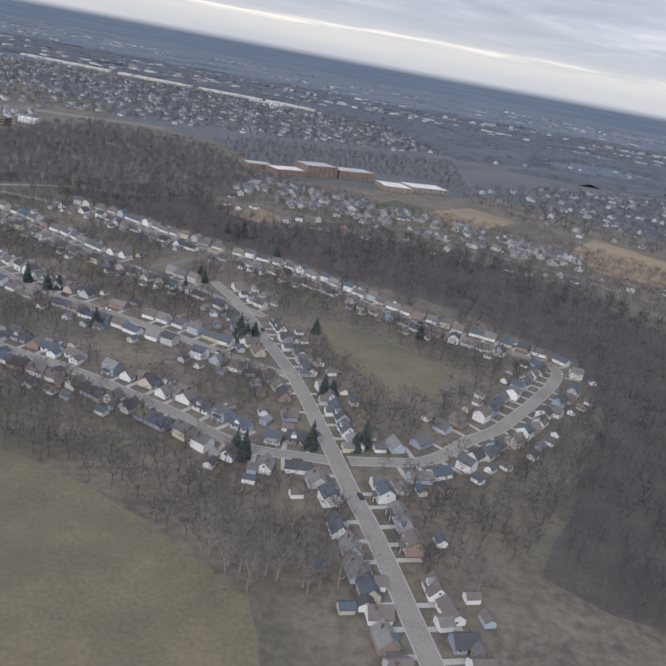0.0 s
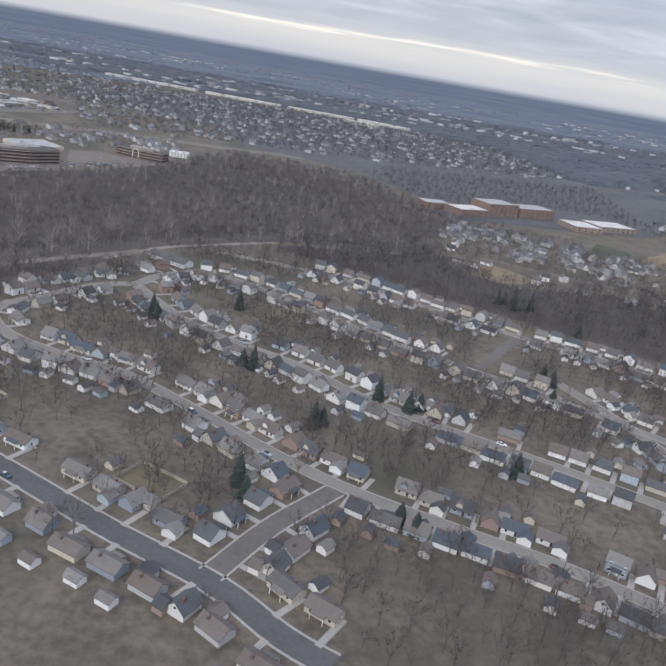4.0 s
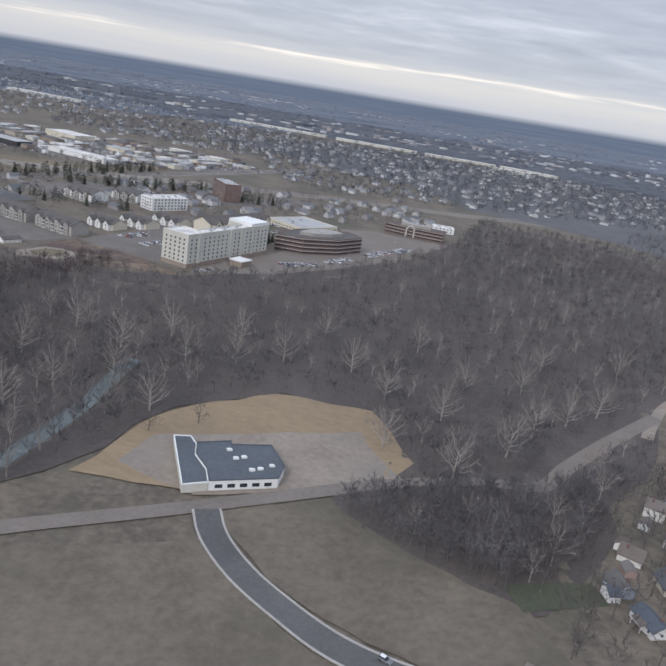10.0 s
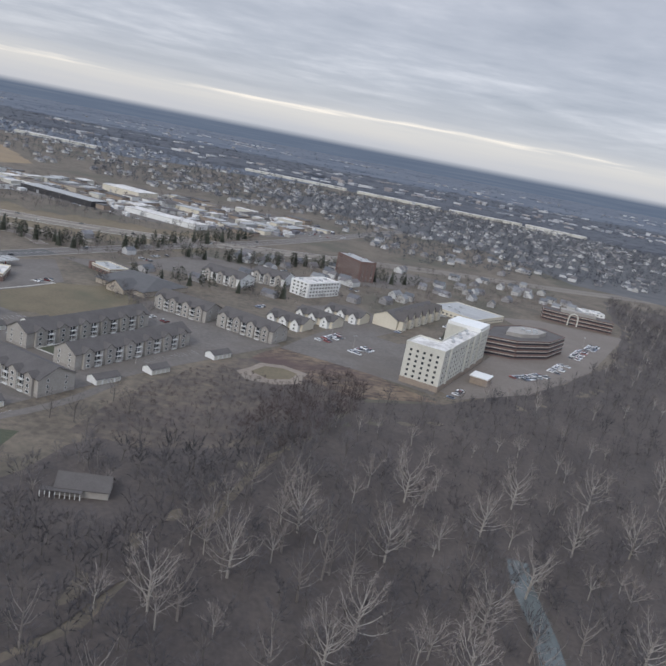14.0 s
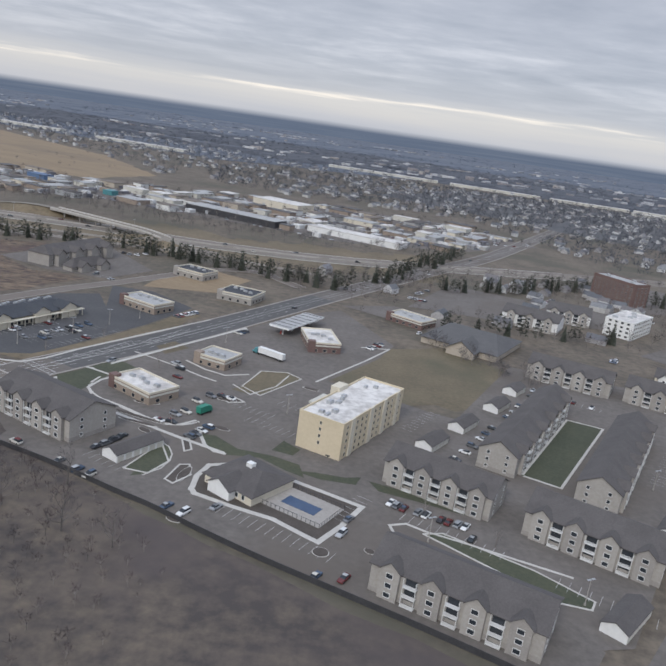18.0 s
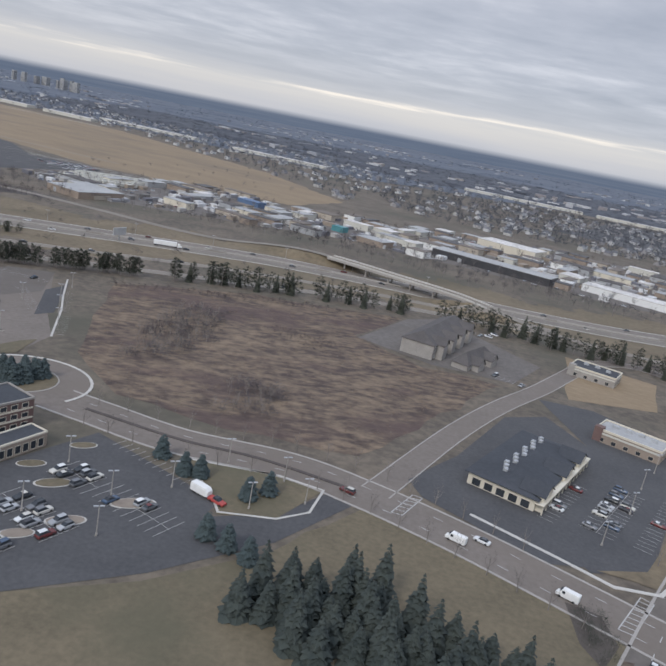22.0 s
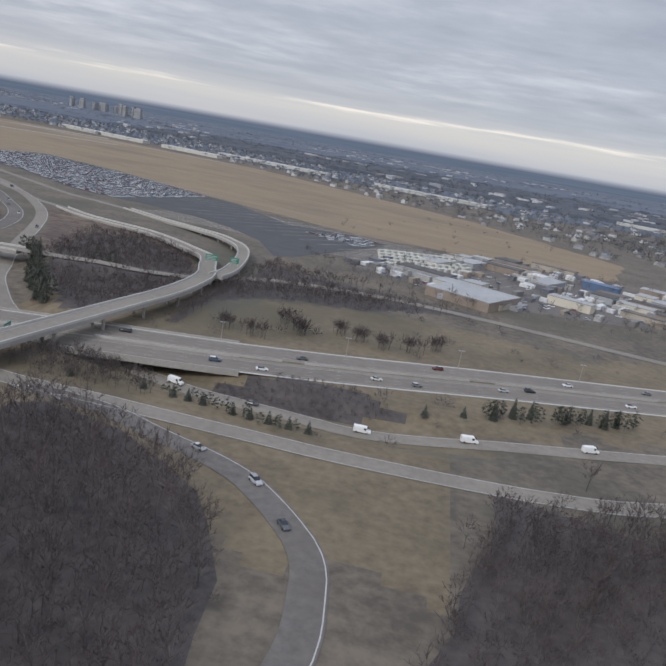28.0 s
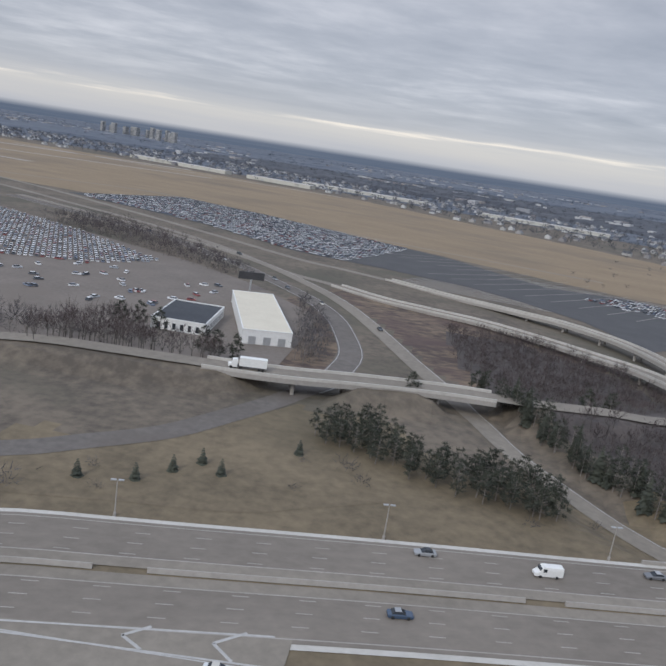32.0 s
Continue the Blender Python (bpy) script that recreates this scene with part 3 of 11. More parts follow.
FRONTAGE = smooth_line([(-1969.9, 1075.7), (-1875.8, 1084.5), (-1802.5, 1093.5), (-1766, 1099), (-1741, 1107), (-1710, 1115), (-1680, 1119), (-1656, 1125), (-1634, 1132), (-1606.6, 1158.1), (-1579.8, 1193.0), (-1508.7, 1208.9), (-1423.0, 1196.6), (-1335.1, 1177.7), (-1262.0, 1179.2), (-1210.0, 1165.7), (-1164.9, 1144.2), (-1114.5, 1118.7), (-1063.8, 1089.6), (-1002.6, 1074.4), (-941.6, 1065.7)], 10)
HIGHWAY = smooth_line([(-2411.6, 886.9), (-2134.5, 953.0), (-1852.5, 965.9), (-1783, 981), (-1720, 997), (-1670, 1009), (-1617, 1022), (-1562, 1034), (-1510, 1050), (-1438, 1076), (-1294.7, 1122.7), (-1224.8, 1136.4), (-1154.9, 1138.3), (-1064.0, 1132.0), (-962.2, 1144.2), (-841.0, 1189.8), (-595.1, 1295.6), (-381.3, 1363.0), (-137.9, 1469.5), (133.7, 1601.1), (443.2, 1802.8), (900, 2100)], 10)


def ease(t):
    t = np.clip(t, 0, 1)
    return t * t * (3 - 2 * t)


def frontage_rise(x):
    """Height of the frontage road, which climbs twice to cross other roads."""
    west = ease((x + 1905) / 70) * ease((-1585 - x) / 75) * 6.0
    east = ease((x + 1310) / 90) * ease((-1030 - x) / 90) * 6.8
    return np.maximum(west, east)


VALLEY = [(-775, 400), (-775, 560), (-740, 660), (-700, 725), (-640, 755), (-590, 805), (-530, 868), (-478, 955), (-430, 1065), (-372, 1275), (-185, 1215), (-75, 1005), (-120, 810), (-255, 772), (-352, 672), (-400, 605), (-425, 555), (-436, 500), (-452, 440), (-475, 380), (-520, 290), (-660, 290)]


def valley_depth(x, y):
    """Depth of the wooded creek valley below the flat land."""
    x, y = np.broadcast_arrays(np.asarray(x, float), np.asarray(y, float))
    z = np.zeros(x.shape)
    near = (x > -780) & (x < -70) & (y > 285) & (y < 1280)
    if near.any():
        px, py = x[near], y[near]
        z[near] = np.where(inside(px, py, VALLEY), -12.0 * ease(line_gap(px, py, VALLEY + VALLEY[:1]) / 75), 0)
    return z


def height(x, y):
    """Height of the ground: flat land with a creek valley, a sunken slip road and two embankments."""
    x, y = np.broadcast_arrays(np.asarray(x, float), np.asarray(y, float))
    z = valley_depth(x, y)
    near = (x > -1990) & (x < -980) & (y > 900) & (y < 1260)
    if not near.any():
        return z
    px, py = x[near], y[near]
    gap = line_gap(px, py, TRENCH)
    deep = 5.6 * ease((px + 1718) / 75) * ease((-1436 - px) / 75)
    h = -deep * (1 - ease((gap - 7) / 13))
    fr = line_gap(px, py, FRONTAGE)
    open_ = ease((np.minimum(line_gap(px, py, UNDER), np.minimum(line_gap(px, py, EXIT_W), np.minimum(line_gap(px, py, EXIT_E), line_gap(px, py, TRENCH)))) - 9) / 9) * ease((line_gap(px, py, HIGHWAY) - 19) / 9)
    h += (frontage_rise(px) - 0.25).clip(0) * (1 - ease((fr - 5) / 13)) * open_
    z[near] = h
    return z


def spaced(lo, hi, fine_lo, fine_hi, fine):
    out = list(np.arange(fine_lo, fine_hi + 0.1, fine))
    s, v = fine, fine_hi
    while v < hi:
        s = min(s * 1.25, 500)
        v += s
        out.append(v)
    s, v = fine, fine_lo
    while v > lo:
        s = min(s * 1.25, 500)
        v -= s
        out.insert(0, v)
    return np.array(out)


gx = np.unique(np.r_[spaced(-14000, 12000, -1980, -900, 5.0), np.arange(-780, -60, 8.0)])
gy = np.unique(np.r_[spaced(-4000, 16000, 850, 1290, 5.0), np.arange(284, 850, 8.0)])
GX, GY = np.meshgrid(gx, gy)
GZ = height(GX, GY)
GZ -= np.where(valley_depth(GX, GY) < -0.02, 0.4, 0.0)
nx, ny = len(gx), len(gy)
idx = np.arange(nx * ny).reshape(ny, nx)
quads = np.stack([idx[:-1, :-1], idx[:-1, 1:], idx[1:, 1:], idx[1:, :-1]], -1).reshape(-1, 4)
gm = bpy.data.meshes.new("ground")
gm.from_pydata(np.stack([GX, GY, GZ], -1).reshape(-1, 3).tolist(), [], quads.tolist())
gm.materials.append(M_GROUND)
gm.materials.append(M_MEADOW)
gm.materials.append(M_SCRUB)
gm.materials.append(M_THICKET)
mx_, my_ = (GX[:-1, :-1] + GX[1:, 1:]).ravel() / 2, (GY[:-1, :-1] + GY[1:, 1:]).ravel() / 2
verge = np.zeros(len(mx_), np.int32)
band_ = (mx_ > -2000) & (mx_ < -850) & (my_ > 780) & (my_ < 1260)
verge[band_] = (line_gap(mx_[band_], my_[band_], HIGHWAY) < 62 + 75 * ((mx_[band_] < -1470) & (my_[band_] < 1000)) + 9 * np.sin(mx_[band_] * 0.05) + 6 * np.sin(mx_[band_] * 0.173 + my_[band_] * 0.11)).astype(np.int32)
for bank in ([(-1795.1, 1266.3), (-1769.6, 1218.0), (-1756.6, 1175.1), (-1747.4, 1118.3), (-1782.1, 1113.7), (-1788.5, 1190.9)], [(-1738.7, 1223.8), (-1751.0, 1243.1), (-1785.7, 1307.6), (-1740.3, 1303.9), (-1695.8, 1280.6), (-1657.1, 1257.2), (-1637.6, 1225.0), (-1623.8, 1161.0), (-1622.1, 1067.2), (-1640.8, 1066.9), (-1683.8, 1126.0), (-1714.9, 1159.6)]):
    verge[inside(mx_, my_, bank)] = 2
THICKETS = [[(-1599, 915), (-1598, 940), (-1596, 953), (-1588, 958), (-1578, 955), (-1564, 948), (-1546, 937), (-1534, 926), (-1524, 912), (-1518, 893), (-1515, 860), (-1530, 800), (-1610, 800), (-1612, 870)],
            [(-1830, 905), (-1740, 943), (-1706, 951), (-1683, 956), (-1658, 957), (-1636, 956), (-1637, 946), (-1648, 936), (-1654, 925), (-1655, 905), (-1665, 870), (-1740, 840), (-1850, 860)],
            [(-1611, 979), (-1607, 998), (-1592, 998), (-1580, 990), (-1582, 980), (-1598, 975)],
            [(-1705, 1180), (-1710, 1240), (-1672, 1240), (-1634, 1208), (-1613, 1150), (-1610, 1081), (-1618, 1056), (-1640, 1056), (-1664, 1096), (-1688, 1128)],
            [(-1486.7, 829.2), (-1455.6, 964.6), (-1408.2, 951.8), (-1420.3, 901.9), (-1436.7, 849.9), (-1445.0, 813.5)],
            [(-1596, 1060), (-1588, 1066), (-1588, 1120), (-1565, 1150), (-1520, 1160), (-1482, 1190), (-1442, 1205), (-1450, 1215), (-1530, 1222), (-1590, 1245)]]
verge[inside(mx_, my_, [(-1579.6, 1093.5), (-1568.1, 1138.0), (-1525.1, 1161.9), (-1457.0, 1163.4), (-1405.4, 1154.4), (-1445.8, 1106.8), (-1517.9, 1081.0), (-1563.2, 1070.6)])] = 1
SLOPE = [(-1556, 1011), (-1532, 1024), (-1506, 1025), (-1486, 1012), (-1512, 1003), (-1551, 1005)]
for wood in (THICKETS[3], THICKETS[5], SLOPE):
    verge[inside(mx_, my_, wood)] = 3
gm.polygons.foreach_set("material_index", verge)
tagged(new("ground", gm), "flat winter land with faded brown grass", kind="structure")
for k in (0, 1, 4):
    patch("thicket_floor", THICKETS[k], M_THICKET, "dark leaf litter under a thicket", 0.055, 4.5, seed=30 + k)

# broad land cover
WOODS = [(-844.7, 439.8), (-789.7, 525.1), (-752.5, 580.6), (-739.1, 647.8), (-718.5, 700.3), (-687.8, 758.4), (-648.3, 781.0), (-595.3, 829.1), (-536.5, 891.7), (-482.8, 972.0), (-434.0, 1081.9), (-373.4, 1316.3), (-174.7, 1256.2), (-55.8, 1031.6), (-108.1, 815.9), (-247.0, 777.2), (-341.2, 678.0), (-383.9, 588.7), (-415.8, 538.1), (-431.9, 507.8), (-451.1, 487.1), (-486.4, 512.4), (-490.3, 571.9), (-501.3, 628.6), (-553.4, 637.9), (-600.0, 601.6), (-613.0, 545.4), (-638.5, 501.2), (-709.9, 475.0), (-765.5, 430.4)]
patch("woodland_floor", WOODS, M_LITTER, "brown leaf litter under bare woods", 0.03, 10)
WOODS_BAND = [(-257.0, 751.6), (-168.7, 702.5), (-82.5, 658.0), (47.6, 597.7), (138.7, 554.7), (200.7, 483.9), (189.2, 382.9), (148.2, 303.0), (107.4, 233.3), (294.3, 120.6), (520, 300), (422.6, 561.8), (319.0, 592.6), (265.9, 692.1), (215.3, 724.3), (87.0, 781.2), (-47.4, 739.5), (-108.1, 815.9)]
patch("woodland_floor", [(-739.1, 652.9), (-749.4, 596.1), (-783.7, 531.7), (-842.8, 450.0), (-911.2, 425.2), (-889.7, 526.6), (-851.4, 587.0), (-820.7, 602.5), (-804.5, 648.7), (-774.6, 697.5), (-735.3, 733.2), (-689.9, 759.4), (-718.5, 700.3)], M_LITTER, "brown leaf litter under bare woods", 0.035, 8, seed=21)
patch("woodland_floor", [(-517.1, 547.2), (-468.7, 569.7), (-410.2, 587.7), (-407.4, 532.6), (-432.2, 497.8), (-447.1, 479.5), (-471.7, 469.8), (-495.1, 489.4)], M_LITTER, "brown leaf litter under bare woods", 0.036, 8, seed=22)
patch("woodland_floor", WOODS_BAND, M_LITTER, "brown leaf litter under bare woods", 0.03, 10, seed=2)
patch("far_woodland", [(-6000, 2750), (-2600, 2650), (-1310.4, 2307.2), (-600, 2780), (123.5, 2592.8), (900, 1900), (4000, 900), (9000, 1500), (9000, 14000), (-9000, 14000)], M_FARWOOD_HAZED, "dark leafless woodland tinted for haze, reaching to the horizon", 0.6, 60, seed=3)
patch("far_woodland", [(-55.8, 1031.6), (312.3, 1221.0), (700, 1000), (1600, 600), (4000, 900), (900, 1900), (123.5, 2592.8), (-702.5, 2471.3), (-905.3, 1941.1), (-493.3, 1646.1), (-372.8, 1430.4), (-174.2, 1328.7)], M_FARGROUND, "dull winter ground between suburbs", 0.3, 40, seed=4)
patch("airfield_grass", [(-3456.1, 1931.9), (-2557.3, 1690.4), (-2074.6, 1603.2), (-2003.0, 1717.2), (-1750.6, 1596.4), (-1562.7, 1498.3), (-1306.5, 1506.7), (-1257.5, 1673.9), (-1430.6, 1931.7), (-1873.3, 2305.5), (-2259.7, 2406.3), (-2740.4, 2485.6), (-3635.0, 2426.4)], M_TAN, "wide flat airfield of dry tan grass", 0.05, 8, clear=True, seed=5)
patch("meadow", [(-1906.5, 1002.2), (-1807.2, 1030.7), (-1781.3, 1057.3), (-1756.0, 1089.4), (-1726.0, 1089.7), (-1713.0, 1065.4), (-1724.9, 1033.3), (-1749.7, 1016.0), (-1850.6, 990.2)], M_MEADOW, "olive-tan meadow between slip roads", 0.05, 2, seed=14)
patch("meadow", [(-1560.3, 1082.2), (-1484.7, 1094.8), (-1405.2, 1121.0), (-1425.7, 1147.4), (-1485.0, 1152.6), (-1531.5, 1135.4), (-1570.0, 1108.4)], M_MEADOW, "pale grass slope beside the motorway", 0.05, 4, seed=8)
patch("scrub_field", [(-1303.9, 980.4), (-1236.3, 1021.2), (-1144.2, 1041.4), (-1169.9, 980.7), (-1130.5, 950.9), (-1096.2, 950.6), (-1152.7, 832.5), (-1197.1, 831.3), (-1240.4, 838.3), (-1269.5, 868.3)], M_SCRUB, "overgrown field of brown scrub and tan grass", 0.06, 5, clear=True, seed=9)
patch("school_field", [(83.8, 957.2), (125.3, 1043.0), (158.5, 1010.1), (121.1, 933.7)], M_GREEN, "green sports pitch", 0.06)
patch("field", [(160.2, 982.2), (237.4, 1081.3), (302.3, 1028.4), (201.5, 885.1)], M_TAN, "tan playing field", 0.05, 4)
patch("field", [(332.2, 889.1), (404.2, 997.9), (477.3, 914.8), (401.7, 765.6), (329.5, 790.5)], M_TAN, "yellow-tan field between woods", 0.05, 4, clear=True)
patch("field", [(-87.4, 776.3), (-50.6, 822.3), (-10.4, 787.2), (-48.3, 750.7)], M_TAN, "small tan field beside the woods", 0.05, 4, clear=True)
patch("dry_field", [(-160, 288), (-128, 270), (-100, 262), (-66, 248), (-30, 224), (0, 196), (10, 150), (-60, 130), (-220, 190), (-215, 262), (-185, 272)], M_LAWN, "open brown grass field behind the houses", 0.05, 5, clear=True, seed=17)
patch("park_grass", [(20.1, 475.9), (63.3, 462.8), (105.0, 428.3), (87.4, 385.1), (57.3, 379.6), (28.7, 424.9)], M_LAWN, "olive grass of a small park", 0.05, 4, clear=True)
patch("field", [(-127.7, 642.4), (-79.5, 652.9), (-19.0, 621.6), (-59.6, 612.0)], M_LAWN, "grass strip behind the houses", 0.05, 3)
patch("dry_field", [(-614.0, 529.1), (-596.2, 596.2), (-553.4, 634.6), (-502.4, 634.2), (-482.5, 583.9), (-490.3, 568.5), (-566.9, 529.3)], M_TAN, "tan grass field around a low building", 0.05, 4, clear=True)
patch("lot", [(-593, 569), (-507, 607), (-503, 596), (-488, 568), (-511, 552), (-534, 542), (-566, 527), (-580, 532), (-602, 542)], M_DIRT, "pale gravel yard beside a low building", 0.07, 2, clear=True)
patch("dry_field", [(-556.4, 517.6), (-515.7, 541.0), (-451.1, 478.5), (-436.0, 446.8), (-396.1, 421.4), (-456.2, 434.8), (-496.9, 462.5), (-532.4, 488.5)], M_DULL, "brown grass beside the curving street", 0.05, 3, clear=True)
patch("dry_field", [(-648.2, 461.0), (-557.3, 502.2), (-518.0, 460.5), (-436.2, 411.3), (-376.5, 376.2), (-417.1, 306.2), (-519.2, 337.6), (-656.3, 398.6)], M_DULL, "brown grass south of the street", 0.045, 4, clear=True)
patch("dry_field", [(-1162.4, 778.6), (-1143.4, 800.7), (-1091.7, 771.6), (-1078.5, 760.5), (-1098.4, 720.8), (-1127.1, 690.4), (-1182.9, 720.7)], M_LAWN, "tan grass corner plot at the crossing", 0.05, 3, clear=True)
patch("dry_field", [(-1186.4, 641.7), (-1111.8, 690.6), (-1061.4, 748.4), (-1020.9, 708.0), (-960.5, 675.1), (-869.7, 633.0), (-799.7, 562.9), (-907.0, 510.8), (-1114.6, 575.4)], M_ROUGH, "rough brown field below the apartments", 0.045, 4, clear=True)
patch("brown_field", [(-799, 728), (-770, 790), (-750, 808), (-702.4, 790.3), (-688, 758), (-742.4, 676), (-783, 657), (-812, 662)], M_ROUGH, "dark brown scrub beside the garages", 0.045, 4)
patch("bare_plot", [(-908.6, 888.8), (-870.3, 909.4), (-834.8, 866.8), (-849.8, 829.6), (-880.1, 806.9), (-905.4, 822.2)], M_LAWN, "empty tan grass plot behind the hotel", 0.05, 2, clear=True)
patch("bare_plot", [(-732.8, 861.5), (-686.1, 815.6), (-671.8, 801.3), (-650.4, 783.0), (-696.1, 765.5), (-758.4, 802.0)], M_SCRUB, "rough brown slope by the woods", 0.05, 3, clear=True)
patch("pond_rim", [(-760, 776), (-750, 796), (-736, 800), (-723, 792), (-727, 772), (-740, 763), (-753, 764)], M_DIRT, "pale reedy rim of a dry pond", 0.08, 3.5, seed=3)
patch("dry_pond", [(-754, 777), (-747, 790), (-737, 792), (-729, 787), (-732, 775), (-742, 769)], M_LAWN, "dull grass floor of a dry pond", 0.1, 2, seed=5)
patch("green_verge", [(-849, 634), (-840, 652), (-826, 655), (-828, 640), (-838, 628)], M_GREEN, "greenish lawn beside the access lane", 0.07, 3, seed=6)
patch("bare_plot", [(-1062.9, 950.0), (-1017.4, 960.8), (-1002.4, 1012.4), (-1048.2, 1032.9)], M_TAN, "tan grass plot by the side road", 0.05, 2, clear=True)

patch("garden_lawn", [(-390, 444), (-380, 438), (-370, 430), (-379, 416)], M_GREEN, "fenced green back garden", 0.06)
patch("garden_lawn", [(-457, 492), (-427, 499), (-424, 489), (-453, 478)], M_GREEN, "green grass strip by the woods", 0.06, 1)

LOWSCRUB = [(-1140.2, 608.2), (-1093.6, 690.9), (-1059.3, 732.9), (-1030.9, 705.7), (-990.7, 687.0), (-968.6, 662.7), (-976.0, 621.7), (-1002.6, 582.0)]
patch("thicket_floor", LOWSCRUB, M_ROUGH, "purple-brown litter under low scrub", 0.06, 7, seed=41)
# creek through the woods
CREEK = smooth_line([(-630.2, 646.5), (-632.0, 630.6), (-631.5, 600.3), (-633.4, 569.8), (-637.1, 545.1), (-640.6, 524.5), (-646.1, 507.2)], 5)
wide = np.column_stack([CREEK, valley_depth(CREEK[:, 0], CREEK[:, 1])])
piece("creek_water", ribbon_shape(wide, (-4.2, 0, 4.2), 0.1), M_CREEK, "grey-green creek winding through bare woods")
for o in (-5.2, 5.2):
    piece("creek_bank", ribbon_shape(wide, (o - 1.1, o + 1.1), 0.13), M_BED, "dark muddy bank of the creek")
KEEP_CLEAR.append((CREEK, 3.0))

# motorway: two carriageways with a concrete median barrier
CLEAR_W = 24
for off, nm in ((-9.2, "near"), (9.2, "far")):
    piece("motorway", ribbon_shape(np.column_stack([HIGHWAY, np.zeros(len(HIGHWAY))]), np.linspace(off - 8.2, off + 8.2, 5), 0.12), M_HIGHWAY, "grey concrete motorway carriageway with worn lanes")
H3 = np.column_stack([HIGHWAY, np.zeros(len(HIGHWAY))])
KEEP_CLEAR.append((HIGHWAY[::3], CLEAR_W))
nearby = (HIGHWAY[:, 0] > -2000) & (HIGHWAY[:, 0] < -700)
for off in (-13.0, -9.2, -5.4, 5.4, 9.2, 13.0):
    dashes("lane_line", H3[nearby], off, M_CONCRETE, z=0.16)
for off in (-16.2, -4.3, 4.3, 16.2):
    stripe("edge_line", H3[nearby], off, M_CONCRETE, z=0.16)
for off in (-2.6, 2.6):
    piece("shoulder", ribbon_shape(H3[nearby], (off - 1.6, off + 1.6), 0.145), M_SLIP, "tan concrete shoulder beside the median barrier")
for off in (-17.4, 17.4):
    piece("shoulder", ribbon_shape(H3[nearby], (off - 1.4, off + 1.4), 0.10), M_KERB, "pale concrete hard shoulder")
bar = Shape()
nrm = side_normals(HIGHWAY)
for i in range(len(HIGHWAY) - 1):
    if not nearby[i] or i % 9 == 4:
        continue
    a, b, n0, n1 = HIGHWAY[i], HIGHWAY[i + 1], nrm[i], nrm[i + 1]
    low = [(*(a - n0 * 0.4), 0.1), (*(b - n1 * 0.4), 0.1), (*(b + n1 * 0.4), 0.1), (*(a + n0 * 0.4), 0.1)]
    top = [(*(a - n0 * 0.12), 1.05), (*(b - n1 * 0.12), 1.05), (*(b + n1 * 0.12), 1.05), (*(a + n0 * 0.12), 1.05)]
    bar.solid(low, top)
piece("median_barrier", bar, M_CONCRETE, "low concrete barrier along the middle of the motorway")
deck = Shape()
for i in range(len(HIGHWAY) - 1):
    if -1665 < HIGHWAY[i, 0] < -1560:
        a, b, n0, n1 = HIGHWAY[i], HIGHWAY[i + 1], nrm[i], nrm[i + 1]
        ring = [a - n0 * 19, b - n1 * 19, b + n1 * 19, a + n0 * 19]
        deck.solid([(*q, -1.5) for q in ring], [(*q, 0.06) for q in ring])
        for s in (-19, 18.6):
            ring = [a + n0 * s, b + n1 * s, b + n1 * (s + 0.4), a + n0 * (s + 0.4)]
            deck.solid([(*q, 0.06) for q in ring], [(*q, 1.0) for q in ring])
piece("underpass_deck", deck, M_CONCRETE, "concrete bridge deck carrying the motorway over a slip road")
for x in (-1640, -1612, -1586):
    s = Shape()
    y = float(np.interp(x, HIGHWAY[:, 0], HIGHWAY[:, 1]))
    for k in range(-3, 4):
        s.box(x - 0.5, y + k * 5 - 0.5, -7, x + 0.5, y + k * 5 + 0.5, -1.4)
    piece("bridge_pier", s, M_CONCRETE, "concrete piers under the motorway deck")

slip = np.vstack([EXIT_E, TRENCH[1:], smooth_line([(-1445, 1004), (-1428, 1009), (-1363.1, 1032.9), (-1304.4, 1058.2), (-1258.5, 1075.5), (-1184.6, 1091.9), (-1110.4, 1098.1), (-1043.5, 1097.0)], 10)[1:]])
road("slip_road", slip, 8.5, M_SLIP, "worn concrete slip road", 0.14, smooth=False)
stripe("edge_line", slip, 3.7, M_PAINT, z=0.18)
LOOP = np.column_stack([EXIT_W, np.zeros(len(EXIT_W))])
road("slip_road", LOOP, 11, M_ASPHALT, "curving grey loop road running under the bridge", 0.13, smooth=False)
road("slip_road", UNDER, 9, M_ASPHALT, "grey slip road passing under the bridge", 0.12, smooth=False)
stripe("edge_line", LOOP, -4.8, M_PAINT, z=0.17)
stripe("edge_line", LOOP, 4.8, M_PAINT, z=0.17)
COLLECT = road("slip_road", [(-2021.8, 935), (-1797.5, 957), (-1733, 964), (-1700, 967), (-1667, 969), (-1625, 970), (-1605, 968), (-1579, 967.5), (-1553, 966), (-1529, 965), (-1505, 964), (-1470, 965), (-1440, 968), (-1409.4, 976), (-1328.0, 1011.2), (-1260.3, 1038.2), (-1187.5, 1064.9), (-1102.2, 1077.6), (-1033.2, 1082.6)], 9.0, M_SLIP, "grey collector road beside the motorway", 0.13)
stripe("edge_line", COLLECT, 4.0, M_PAINT, z=0.17)
stripe("edge_line", COLLECT, -4.0, M_PAINT, z=0.17)
RAMP = road("slip_road", [(-1600, 965.5), (-1574, 962), (-1554, 953), (-1537, 946), (-1525, 939), (-1516, 930), (-1508, 920), (-1502, 910), (-1499, 896), (-1499, 870.7), (-1512.1, 818.9)], 8.5, M_ASPHALT, "curving slip road with cars", 0.15)
stripe("edge_line", RAMP, 3.6, M_PAINT, z=0.19)
